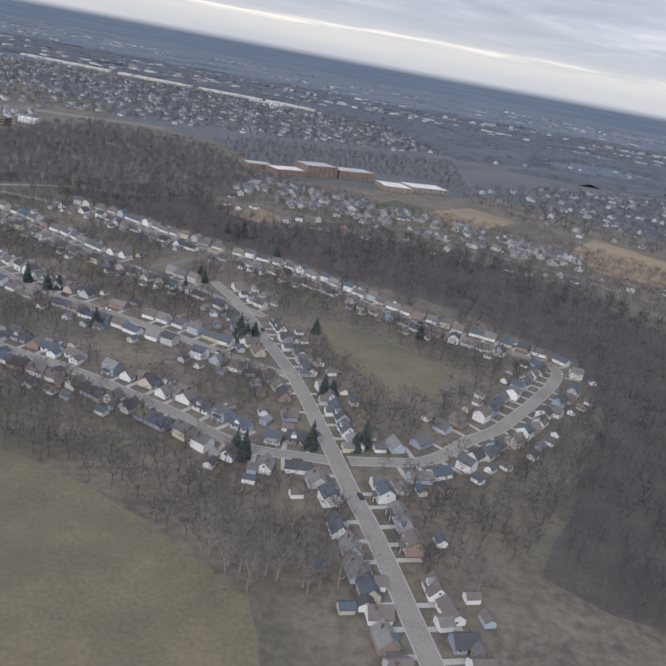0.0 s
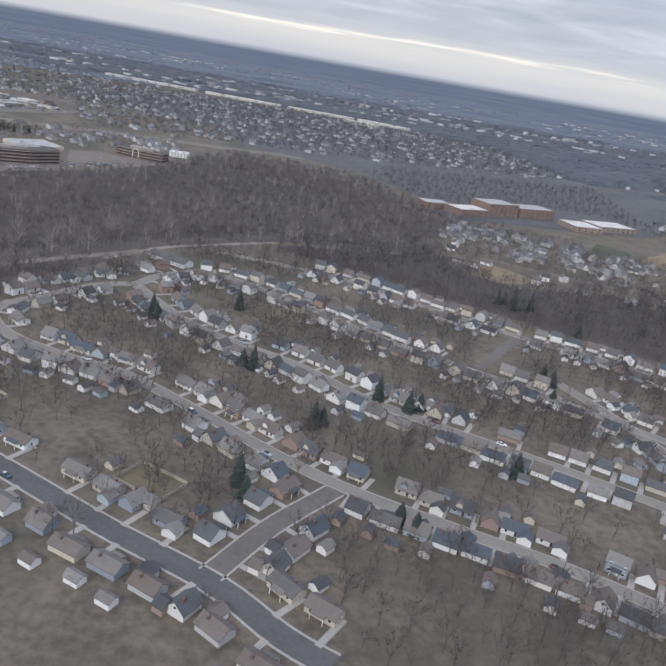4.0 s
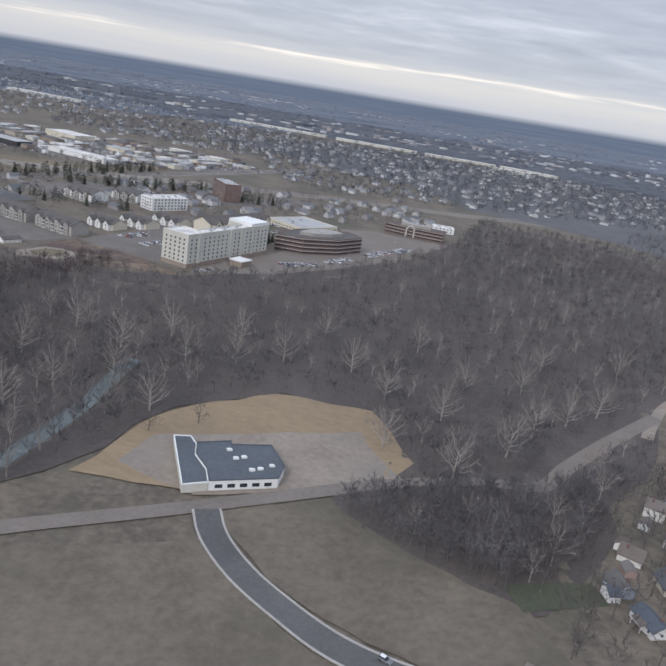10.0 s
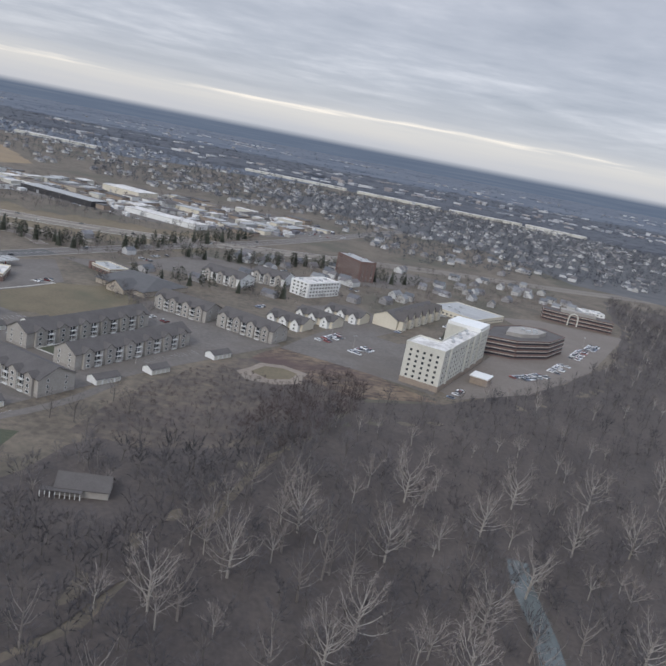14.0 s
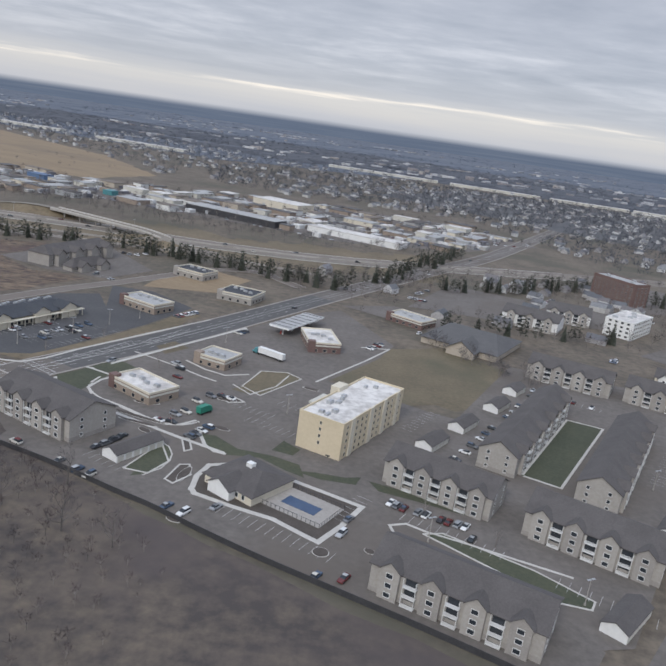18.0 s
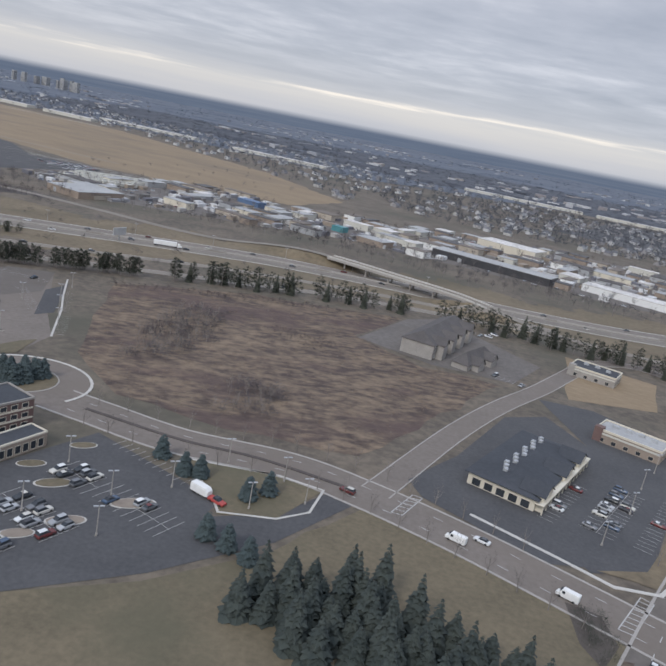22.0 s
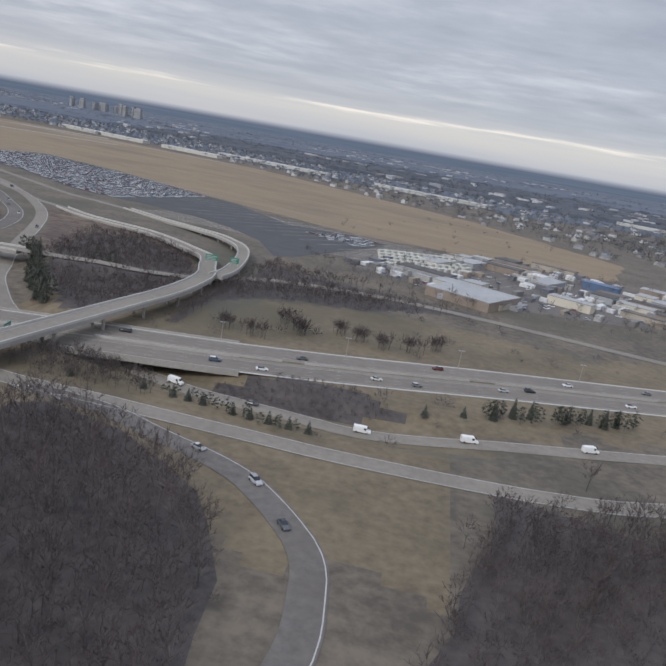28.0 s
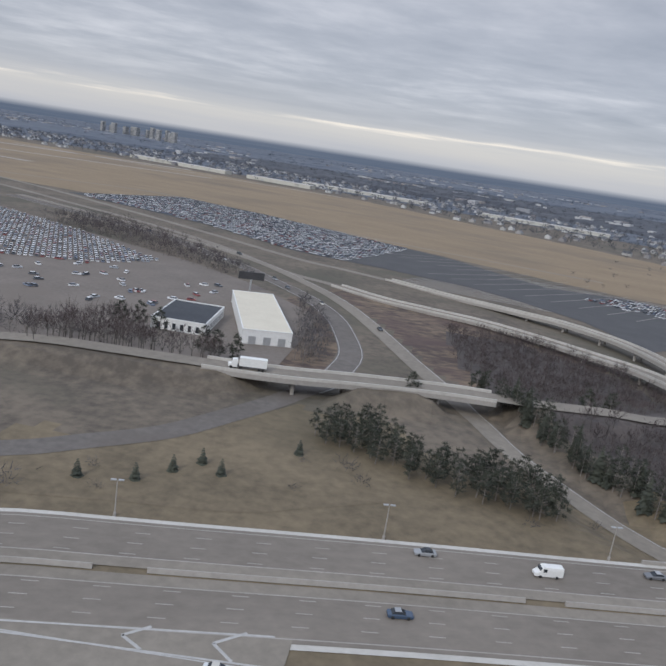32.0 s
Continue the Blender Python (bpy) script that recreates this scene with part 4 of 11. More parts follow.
for tip, arms in (((-1761, 968), ((-1757.5, 971.5), (-1757, 965.8))), ((-1747, 971), ((-1742.5, 975.3), (-1743, 967.8))), ((-1605, 963.5), ((-1600, 965.3), (-1600.5, 961.8))), ((-1592, 963), ((-1587, 965), (-1587.5, 961.2)))):
    mark = Shape()
    for e in arms:
        u = Vector((e[0] - tip[0], e[1] - tip[1])).normalized()
        w = Vector((-u.y, u.x)) * 0.3
        mark.face([(tip[0] - w.x, tip[1] - w.y, 0.2), (e[0] - w.x, e[1] - w.y, 0.2), (e[0] + w.x, e[1] + w.y, 0.2), (tip[0] + w.x, tip[1] + w.y, 0.2)])
    piece("chevron_mark", mark, M_PAINT, "white painted chevron where lanes part")
gore = Shape()
gore.face([(-1800, 957.2, 0.15), (-1735, 966.5, 0.15), (-1735, 977, 0.15), (-1800, 960.5, 0.15)])
piece("gore", gore, M_SLIP, "pale concrete wedge between motorway and slip road")
for a, b in (((-1785, 963.5), (-1738, 976)), ((-1785, 961.5), (-1738, 968.3))):
    u = Vector((b[0] - a[0], b[1] - a[1])).normalized()
    w = Vector((-u.y, u.x)) * 0.22
    mark = Shape()
    mark.face([(a[0] - w.x, a[1] - w.y, 0.19), (b[0] - w.x, b[1] - w.y, 0.19), (b[0] + w.x, b[1] + w.y, 0.19), (a[0] + w.x, a[1] + w.y, 0.19)])
    piece("edge_line", mark, M_PAINT, "white painted edge line of the wedge")
F3 = np.column_stack([FRONTAGE, frontage_rise(FRONTAGE[:, 0]) + 0.1])
road("frontage_road", F3, 9.0, M_SLIP, "worn grey frontage road", 0.1, smooth=False)
KEEP_CLEAR.append((FRONTAGE[::2], 9))
road("express_road", [(-1775, 1312), (-1783, 1318), (-1819, 1337), (-1872, 1391), (-1925, 1432), (-1983.7, 1468.0), (-2051.0, 1503), (-2169.2, 1563.9), (-2451.3, 1680.8)], 8.0, M_SLIP, "pale concrete airport road", 0.16)
road("express_road", [(-1745, 1370), (-1785, 1387), (-1820, 1400), (-1893.1, 1448.3), (-2009.2, 1522.1), (-2170.4, 1613.6), (-2452.3, 1735.5)], 8.0, M_SLIP, "pale concrete airport road", 0.14)
road("express_road", [(-2103.4, 1472.1), (-2234.0, 1539.1), (-2557.3, 1690.4)], 9.0, M_ASPHALT, "grey airport road", 0.1)

road("access_lane", [(-812, 722), (-820, 697), (-830, 677), (-846, 654), (-858, 637), (-866, 622), (-885, 590)], 5.5, M_ASPHALT, "narrow grey access lane below the apartments", 0.08)

patch("planting_bed", [(-1094, 775), (-1085, 773), (-1083, 762), (-1089, 752), (-1093, 759)], M_BED, "dark planting bed at the street corner", 0.12, 1)
patch("planting_bed", [(-1098, 722), (-1090, 736), (-1081, 757), (-1084, 757), (-1094, 738), (-1101, 724)], M_SCRUB, "brown verge beside the main street", 0.12, 0.5)


def ladder(a, b, c, d, rungs, label):
    """White road marking: a box from a-b to d-c with rungs across."""
    s = Shape()
    a, b, c, d = (Vector(p) for p in (a, b, c, d))
    lines = [(a, d), (b, c)] + [(a.lerp(d, k / rungs), b.lerp(c, (k + 0.35) / rungs if k < rungs else 1)) for k in range(rungs + 1)]
    for p, q in lines:
        u = (q - p).normalized()
        w = Vector((-u.y, u.x)) * 0.17
        s.face([(*(p - w), 0.19), (*(q - w), 0.19), (*(q + w), 0.19), (*(p + w), 0.19)])
    piece("road_marking", s, M_PAINT, label)


ladder((-1056.5, 789), (-1052, 789), (-1030.5, 833), (-1034, 838), 12, "white hatched box in the middle of the main street")
ladder((-1029, 838), (-1025, 838), (-1012, 868), (-1017, 868), 6, "white hatched diamond in the middle of the main street")
ladder((-1064, 789), (-1063, 792), (-1048, 783), (-1049, 780), 8, "white striped pedestrian crossing")
ladder((-1082, 769), (-1079, 767), (-1069, 784), (-1072, 786), 8, "white striped pedestrian crossing")
ladder((-1140, 800), (-1137, 799), (-1131, 813), (-1134, 814), 6, "white striped pedestrian crossing")

# streets
ARTERIAL = road("main_street", [(-1280.1, 432.8), (-1197.7, 571.1), (-1133.3, 645.1), (-1098.5, 707.3), (-1071.5, 758.6), (-1051.7, 795.1), (-1019.8, 849.3), (-976.6, 935.2), (-946.4, 996.8), (-880.2, 1125.2), (-789.9, 1296.0), (-687.5, 1533.4), (-553.6, 1857.9)], 20.0, M_ASPHALT, "wide grey main street with lane markings", 0.10, kerb=0.8, clear=14)
for off in (-5.0, 5.0):
    dashes("lane_line", ARTERIAL, off, M_PAINT, dash=3, gap=6)
for off in (-1.6, 1.6):
    stripe("centre_line", ARTERIAL, off, M_PAINT)
BOULEVARD = road("boulevard", [(-1063.5, 763.9), (-1095.8, 781.9), (-1120.1, 794.9), (-1147.5, 806.8), (-1173.8, 814.4), (-1209.1, 813.5), (-1239.3, 819.8), (-1255.3, 823.4)], 17.0, M_ASPHALT_OLD, "worn grey boulevard", 0.11, kerb=0.9, clear=11)
dashes("lane_line", BOULEVARD, 4.2, M_PAINT)
dashes("lane_line", BOULEVARD, -4.2, M_PAINT)
road("side_road", [(-1145.5, 809.9), (-1119.7, 872.5), (-1098.0, 916.4), (-1075.1, 955.1), (-1053.1, 996.7), (-1035.0, 1028.8), (-1002.5, 1043.4), (-966.8, 1012.4)], 9.0, M_ASPHALT_OLD, "worn grey side road", 0.09, kerb=0.5)
STREET_A = road("street", [(-559.3, 519.7), (-553.0, 504.5), (-539.7, 487.3), (-521.8, 472.2), (-495.0, 452.6), (-452.2, 430.7), (-408.1, 408.2), (-361.7, 379.5), (-318.8, 357.1), (-268.5, 329.5), (-228.3, 309.7), (-205.0, 292.0), (-190.0, 284.0)], 9.0, M_STREET_DARK, "dark asphalt street with pale kerbs", 0.12, kerb=0.9)
road("country_road", [(-762.8, 400.7), (-706.0, 449.0), (-641.7, 475.1), (-611.0, 493.0), (-570.6, 516.0), (-533.6, 538.2), (-490.3, 562.7), (-458.3, 565.2), (-433.0, 561.1), (-415.0, 585.5), (-387.2, 621.1), (-350.7, 664.8)], 8.0, M_ASPHALT_OLD, "worn grey road past the woods", 0.10)
STREET_B = road("street", [(-230.2, 313.7), (-214.0, 343.7), (-192.1, 373.9)], 8.0, M_ASPHALT, "grey side street with pale kerbs", 0.11, kerb=0.8)
STREET_C = road("street", [(-383.1, 519.7), (-386.1, 501.4), (-376.2, 483.2), (-358.6, 469.2), (-330.2, 457.5), (-297.0, 447.8), (-260.7, 424.9), (-215.6, 392.9), (-183.4, 375.0), (-140.4, 358.8), (-103.3, 345.4), (-51.8, 319.1), (-13.8, 295.8), (26.3, 294.1)], 6.8, M_STREET, "worn concrete suburban street", 0.10, kerb=0.5)
STREET_D = road("street", [(-383.1, 517.7), (-368.2, 543.0), (-351.5, 571.5), (-331.8, 583.8), (-315.2, 564.7), (-275.9, 524.6), (-217.9, 494.7), (-176.2, 463.0), (-138.5, 444.6), (-88.5, 423.2), (-41.1, 400.0), (5.1, 378.6)], 6.8, M_STREET, "worn concrete suburban street", 0.09, kerb=0.5)
STREET_H = road("street", [(-331.8, 583.8), (-316.9, 619.3), (-280.3, 634.8), (-220.3, 598.9), (-167.8, 558.4), (-125.7, 534.9), (-70.6, 506.2), (-16.2, 470.6)], 6.8, M_STREET, "worn concrete suburban street", 0.095, kerb=0.5)
STREET_I = road("street", [(35.3, 296.0), (72.4, 306.5), (97.8, 333.3), (127.1, 364.0), (181.3, 450.9), (155.7, 477.9), (97.9, 503.7), (36.0, 553.1), (-19.3, 591.0), (-62.7, 606.9), (-130.7, 642.4), (-198.2, 683.5), (-296.7, 700.5)], 6.8, M_STREET, "worn concrete suburban street", 0.085, kerb=0.5)
road("street", [(-71.9, 601.9), (-107.7, 535.0)], 7.0, M_ASPHALT, "short connecting street", 0.08)
STREET_M = road("street", [(95, 50), (72.2, 118.5), (56.9, 183.9), (43.7, 242.4), (35.0, 272.7), (23.5, 318.4), (7.1, 377.6), (-14.6, 432.9), (-36.3, 487.3), (-60.3, 530.5)], 7.5, M_STREET, "broad worn suburban street", 0.105, kerb=0.5)
road("dirt_track", [(-366, 632), (-357, 652), (-335, 690), (-296.6, 728), (-254, 766)], 6.0, M_DIRT, "pale dirt track along the woods", 0.08)
road("street", [(-57.5, 846.9), (43.7, 815.0), (144.9, 802.3), (265.0, 757.7), (334.0, 704.3), (422.0, 640.4)], 8.0, M_ASPHALT_OLD, "distant suburban street", 0.09)
road("street", [(-16.3, 918.6), (85.0, 886.1), (185.9, 852.6), (305.8, 807.7)], 8.0, M_ASPHALT_OLD, "distant suburban street", 0.09)

# ---- buildings ----
def rel(pts, ax, ay):
    return [(x - ax, y - ay) for x, y in pts]


def ring_windows(owner, poly, edges, rows, w, h, frame_mat, pitch, inset=1.5):
    """Rows of windows on the named edges of a counter-clockwise ring; rows: heights of the sills."""
    for e in edges:
        p0, p1 = poly[e], poly[(e + 1) % len(poly)]
        d = math.hypot(p1[0] - p0[0], p1[1] - p0[1])
        n = max(1, int((d - 2 * inset) / pitch))
        for z in rows:
            window_row(owner, p0, p1, z, n, w, h, frame_mat, inset)


def band(owner, poly, edges, z0, z1, material, out=0.12, name="window_band", label=""):
    """A thin strip wrapped along edges of a wall."""
    for e in edges:
        a, b = Vector(poly[e]), Vector(poly[(e + 1) % len(poly)])
        u = (b - a).normalized()
        n = Vector((u.y, -u.x))
        ring = [a + u * 0.3 + n * out, b - u * 0.3 + n * out, b - u * 0.3 - n * 0.05, a + u * 0.3 - n * 0.05]
        part(name, Shape().prism([(q.x, q.y) for q in ring], z0, z1), material, owner, label)


def pitched(owner, w, d, z0, rise, wall, roof, over=0.6, hip=0.0, x=0.0, y=0.0, turn=0.0, body=True, base=0.0):
    """A rectangular body with a pitched roof, its ridge along its own x."""
    at = pose(x, y, 0, 0, 0, turn)
    if body:
        s = Shape()
        s.box(-w / 2, -d / 2, base, w / 2, d / 2, z0)
        if not hip:
            for e in (-1, 1):
                tri = [(e * (w / 2 - 0.01), -d / 2, z0), (e * (w / 2 - 0.01), d / 2, z0), (e * (w / 2 - 0.01), 0, z0 + rise)]
                s.face(tri if e > 0 else tri[::-1])
        part("wall", s, wall, owner, at=at)
    r = Shape()
    if hip:
        r = gable_shape(w, d, z0, rise, over, hip=hip + over)
    else:
        X, Y, drop, t = w / 2 + over, d / 2 + over, rise * over / (d / 2), 0.22
        for e in (-1, 1):
            lo = [(-X, e * Y, z0 - drop), (X, e * Y, z0 - drop), (X, 0, z0 + rise), (-X, 0, z0 + rise)]
            if e > 0:
                lo = lo[::-1]
            r.solid(lo, [(a, b, c + t) for a, b, c in lo])
    part("roof", r, roof, owner, at=at)


def stand(fl, fr, br):
    """Centre, length, depth and turn of a rectangle from three of its corners."""
    L, D = math.dist(fl, fr), math.dist(fr, br)
    return (fl[0] + br[0]) / 2, (fl[1] + br[1]) / 2, L, D, math.degrees(math.atan2(fr[1] - fl[1], fr[0] - fl[0]))


def apartment(x, y, L, D, turn, wall=None, both=False, bays=4):
    """Three-storey apartment house with gabled bays, balconies and a shingled roof."""
    wall = wall or M_BEIGE
    a = thing("apartment_building", x, y, 0, turn, "three-storey beige apartment house with brown-grey shingled roof", "apartment building", "apartment houses")
    eave = 8.2
    pitched(a, L, D, eave, 4.2, wall, M_SHINGLE, hip=0.0)
    part("plinth", Shape().box(-L / 2 - 0.06, -D / 2 - 0.06, 0, L / 2 + 0.06, D / 2 + 0.06, 1.6), M_STONE, a, "grey stone base course")
    step = L / bays
    for side in ((-1, 1) if both else (-1,)):
        for i in range(bays):
            cx = -L / 2 + step * (i + 0.5)
            s = Shape()
            s.box(-2.6, -1.3, 0, 2.6, 1.0, eave + 0.6)
            s.face([(-2.6, -1.3, eave + 0.6), (2.6, -1.3, eave + 0.6), (0, -1.3, eave + 2.6)])
            turn_b = 0 if side < 0 else 180
            at = pose(cx, side * D / 2, 0, 0, 0, turn_b)
            bay = part("bay", s, M_STONE if i % 2 else M_BEIGE, a, at=at)
            r = Shape()
            for e in (-1, 1):
                lo = [(e * 3.1, -1.7, eave + 0.2), (0, -1.7, eave + 2.6), (0, 3.2, eave + 2.6), (e * 3.1, 3.2, eave + 0.2)]
                if e < 0:
                    lo = lo[::-1]
                r.solid(lo[::-1], [(p, q, c + 0.2) for p, q, c in lo[::-1]])
            part("bay_roof", r, M_SHINGLE, bay)
            for k in range(3):
                part("window", window_mesh(1.9, 1.5, M_WHITE), None, bay, at=pose(0, -1.3, 0.9 + 2.7 * k))
            # a stack of balconies beside each bay
            if i < bays - 1 or bays < 3:
                b = Shape()
                bx = step / 2
                for k in range(3):
                    z = 0.2 + 2.7 * k
                    b.box(bx - 1.8, -1.5, z, bx + 1.8, 0.0, z + 0.2)
                    b.box(bx - 1.8, -1.5, z + 1.0, bx + 1.8, -1.42, z + 1.1)
                    for j in range(7):
                        b.box(bx - 1.75 + j * 0.57, -1.48, z + 0.2, bx - 1.69 + j * 0.57, -1.43, z + 1.0)
                for e in (-1.8, 1.65):
                    b.box(bx + e, -1.5, 0, bx + e + 0.15, -1.35, eave)
                bal = part("balcony", b, M_WHITE, a, "white balcony stack with thin railings", at=at)
                # dark door frames stand in for the shade of recessed balconies
                for k in range(3):
                    part("patio_door", window_mesh(3.1, 2.3, M_DARK_METAL), None, bal, at=pose(bx, 0.0, 0.35 + 2.7 * k))
    for e, tn in ((-1, -90), (1, 90)):
        for yy in (-D / 4, D / 4):
            for k in range(3):
                part("window", window_mesh(1.3, 1.4, M_WHITE), None, a, at=pose(e * L / 2, yy, 1.0 + 2.7 * k, 0, 0, tn))
    CLEAR_AREAS.append(rect(x, y, L + 8, D + 10, turn))
    return a


for fl, fr, br, bays in (((-917.1, 666.4), (-876.7, 647.3), (-870.6, 663.7), 4), ((-913.3, 729.0), (-879.8, 711.7), (-871.8, 726.1), 4), ((-868.7, 706.7), (-833.1, 687.3), (-826.0, 705.8), 4),
                         ((-833.8, 875.1), (-795.3, 857.5), (-788.3, 873.5), 4), ((-788.2, 858.1), (-749.3, 837.7), (-741.0, 852.7), 4), ((-1053.3, 742.4), (-1017.9, 722.4), (-1009.0, 740.1), 4),
                         ((-864.7, 746.6), (-824.5, 827.0), (-837.7, 832.9), 6), ((-833.2, 728.3), (-794.1, 803.9), (-807.3, 810.3), 6)):
    cx, cy, L, D, tn = stand(fl, fr, br)
    apartment(cx, cy, L, D, tn, bays=bays)


def garage_row(x, y, L, turn):
    g = thing("garage", x, y, 0, turn, "low white garage with a brown-grey pitched roof", "garage", "apartment garages")
    pitched(g, L, 7.0, 2.7, 1.7, M_WHITE, M_SHINGLE, over=0.3)
    n = int(L / 3)
    for i in range(n):
        part("garage_door", Shape().box(-1.2, -0.08, 0.05, 1.2, 0.05, 2.2), M_OFFWHITE, g, at=pose(-L / 2 + L * (i + 0.5) / n, -3.5, 0))
    CLEAR_AREAS.append(rect(x, y, L + 3, 10, turn))


for gx_, gy_, gl, gt in ((-893.1, 765.9, 15, 58), (-878.0, 789.5, 15, 58), (-858.9, 819.2, 15, 58), (-845.8, 846.1, 13, 58), (-817.0, 722.4, 14, 56), (-798.9, 748.9, 12, 56), (-774.8, 792.3, 14, 56), (-850.3, 668.8, 18, 51), (-996.9, 723.9, 20, 58)):
    garage_row(gx_, gy_, gl, gt)

# yellow hotel
cx, cy, L, D, tn = stand((-928.4, 739.1), (-905.3, 786.3), (-921.5, 794.5))
hotel = thing("hotel", cx, cy, 0, tn, "five-storey yellow rendered hotel with a white roof", "hotel")
foot = rect(0, 0, L, D, 0)
flat_block(hotel, foot, 13.6, M_YELLOW, M_ROOF_WHITE, 0.7)
ring_windows(hotel, foot, (0, 2), (1.0, 3.6, 6.2, 8.8, 11.2), 1.3, 1.5, M_CREAM, 3.6)
ring_windows(hotel, foot, (1, 3), (3.6, 6.2, 8.8, 11.2), 1.0, 1.4, M_CREAM, 8.0)
for px_ in (-L / 2 + 7, -4, 8, L / 2 - 6):
    part("pier", Shape().box(px_ - 1.4, -D / 2 - 0.5, 0, px_ + 1.4, -D / 2 + 0.1, 14.4), M_CREAM, hotel, "paler rendered pier")
part("stair_tower", Shape().box(2, D / 2 - 1, 0, 9, D / 2 + 3, 15.4), M_CREAM, hotel, "pale stair tower above the roof")
part("porte_cochere", Shape().box(L / 2 - 22, D / 2, 4.2, L / 2 - 10, D / 2 + 13, 5.2).box(L / 2 - 21.5, D / 2 + 12, 0, L / 2 - 20.5, D / 2 + 12.8, 4.2).box(L / 2 - 11.5, D / 2 + 12, 0, L / 2 - 10.5, D / 2 + 12.8, 4.2), M_OFFWHITE, hotel, "pale flat entrance canopy on posts")
for i in range(9):
    roof_unit(hotel, random.uniform(-L / 2 + 4, L / 2 - 4), random.uniform(-D / 2 + 3, D / 2 - 3), 13.66, random.uniform(1.2, 3), random.uniform(1, 2), random.uniform(0.7, 1.4))
CLEAR_AREAS.append(rect(cx, cy, L + 20, D + 30, tn))

# white seven-storey hotel by the woods
cx, cy, L, D, tn = stand((-646.4, 800.7), (-603.4, 893.2), (-627.5, 904.4))
D = 24
white = thing("hotel", cx, cy, 0, tn, "seven-storey off-white hotel with rows of dark windows", "hotel")
foot = [(-L / 2, -D / 2), (L / 2, -D / 2), (L / 2, D / 2), (L / 2 - 24, D / 2), (L / 2 - 24, -2), (-L / 2 + 22, -2), (-L / 2 + 22, D / 2), (-L / 2, D / 2)]
part("base_course", Shape().prism([(x * 1.003, y * 1.01) for x, y in foot], 0, 3.6), M_BRICK_PALE, white, "brown brick ground storey")
flat_block(white, foot, 24.5, M_OFFWHITE, M_ROOF_WHITE, 1.0, z=3.6)
ring_windows(white, foot, (0,), [4.6 + 3.1 * k for k in range(6)], 1.7, 1.7, M_OFFWHITE, 5.0)
ring_windows(white, foot, (7,), [4.6 + 3.1 * k for k in range(6)], 1.7, 1.7, M_OFFWHITE, 3.6)
part("penthouse", Shape().box(L / 2 - 24, -D / 2 + 0.3, 24.6, L / 2 - 0.3, D / 2 - 0.3, 27.6), M_WHITE, white, "white rooftop storey")
for px_ in (-L / 2 + 13, 0, 14, L / 2 - 22):
    part("pier", Shape().box(px_ - 1.2, -D / 2 - 0.7, 3, px_ + 1.2, -D / 2 + 0.1, 25.4), M_OFFWHITE, white)
for i in range(6):
    roof_unit(white, -20 + i * 8, -7 + (i % 2) * 3, 24.6, 2.5, 1.8, 1.3)
lob = Shape().box(-9, -D / 2 - 19, 0, 3, -D / 2 - 8, 4.6)
part("entrance_pavilion", lob, M_BRICK_PALE, white, "low brick entrance pavilion")
part("pavilion_roof", Shape().box(-9.6, -D / 2 - 19.6, 4.61, 3.6, -D / 2 - 7.4, 5.4), M_WHITE, white)
CLEAR_AREAS.append(rect(cx, cy, L + 16, D + 40, tn))


def striped_office(poly, storeys, label, ax, ay, arch=None):
    o = thing("office_building", ax, ay, 0, 0, label, "office building")
    p = rel(poly, ax, ay)
    h = storeys * 3.5
    flat_block(o, p, h, M_BRICK, M_SHINGLE, 0.5)
    n = len(p)
    for k in range(storeys):
        band(o, p, range(n), k * 3.5 + 1.1, k * 3.5 + 2.3, M_GLASS, 0.08, "window_band", "dark ribbon window")
        band(o, p, range(n), k * 3.5 + 2.75, k * 3.5 + 3.1, M_OFFWHITE, 0.14, "stripe", "pale spandrel stripe")
    part("penthouse", Shape().prism([(x * 0.5, y * 0.5) for x, y in p], h + 0.1, h + 3), M_STONE, o)
    if arch:
        (x0, y0), (x1, y1) = rel(arch, ax, ay)
        at = wall_pose((x0, y0), (x1, y1), math.dist((x0, y0), (x1, y1)) / 2, 0)
        s, g = Shape(), Shape()
        pts = [(5 * math.cos(t), 7.5 + 5 * math.sin(t)) for t in np.linspace(math.pi, 0, 13)]
        pts = [(-5, 0.0)] + pts + [(5, 0.0)]
        inner = [(x * 0.76, z * 0.93) for x, z in pts]
        for (a, b), (c, d), (e, f), (g0, g1) in zip(pts[:-1], pts[1:], inner[:-1], inner[1:]):
            s.solid([(a, -1.0, b), (c, -1.0, d), (g0, -1.0, g1), (e, -1.0, f)], [(a, 0.3, b), (c, 0.3, d), (g0, 0.3, g1), (e, 0.3, f)])
        g.face([(x, -0.6, z) for x, z in inner])
        fr = part("arch", s, M_OFFWHITE, o, "white entrance arch", at=at)
        part("arch_glass", g, M_GLASS, fr)
    for i in range(5):
        roof_unit(o, random.uniform(-8, 8), random.uniform(-6, 6), h + 3.05, 3, 2, 1.4)
    CLEAR_AREAS.append([(x, y) for x, y in poly])


striped_office([(-601.4, 918.0), (-576.3, 918.0), (-547.2, 936.3), (-527.3, 965.8), (-540.5, 983.5), (-561.4, 979.8), (-587.5, 957.3)], 4, "four-storey office with brown brick and white stripes", -563.5, 948.9)
striped_office([(-506.5, 1111.1), (-476.3, 1099.9), (-441.1, 1094.5), (-438.0, 1113.0), (-474.2, 1120.6), (-502.4, 1130.7)], 3, "striped brick office with a white entrance arch", -472.2, 1110.2, ((-492.6, 1105.5), (-464.1, 1097.6)))


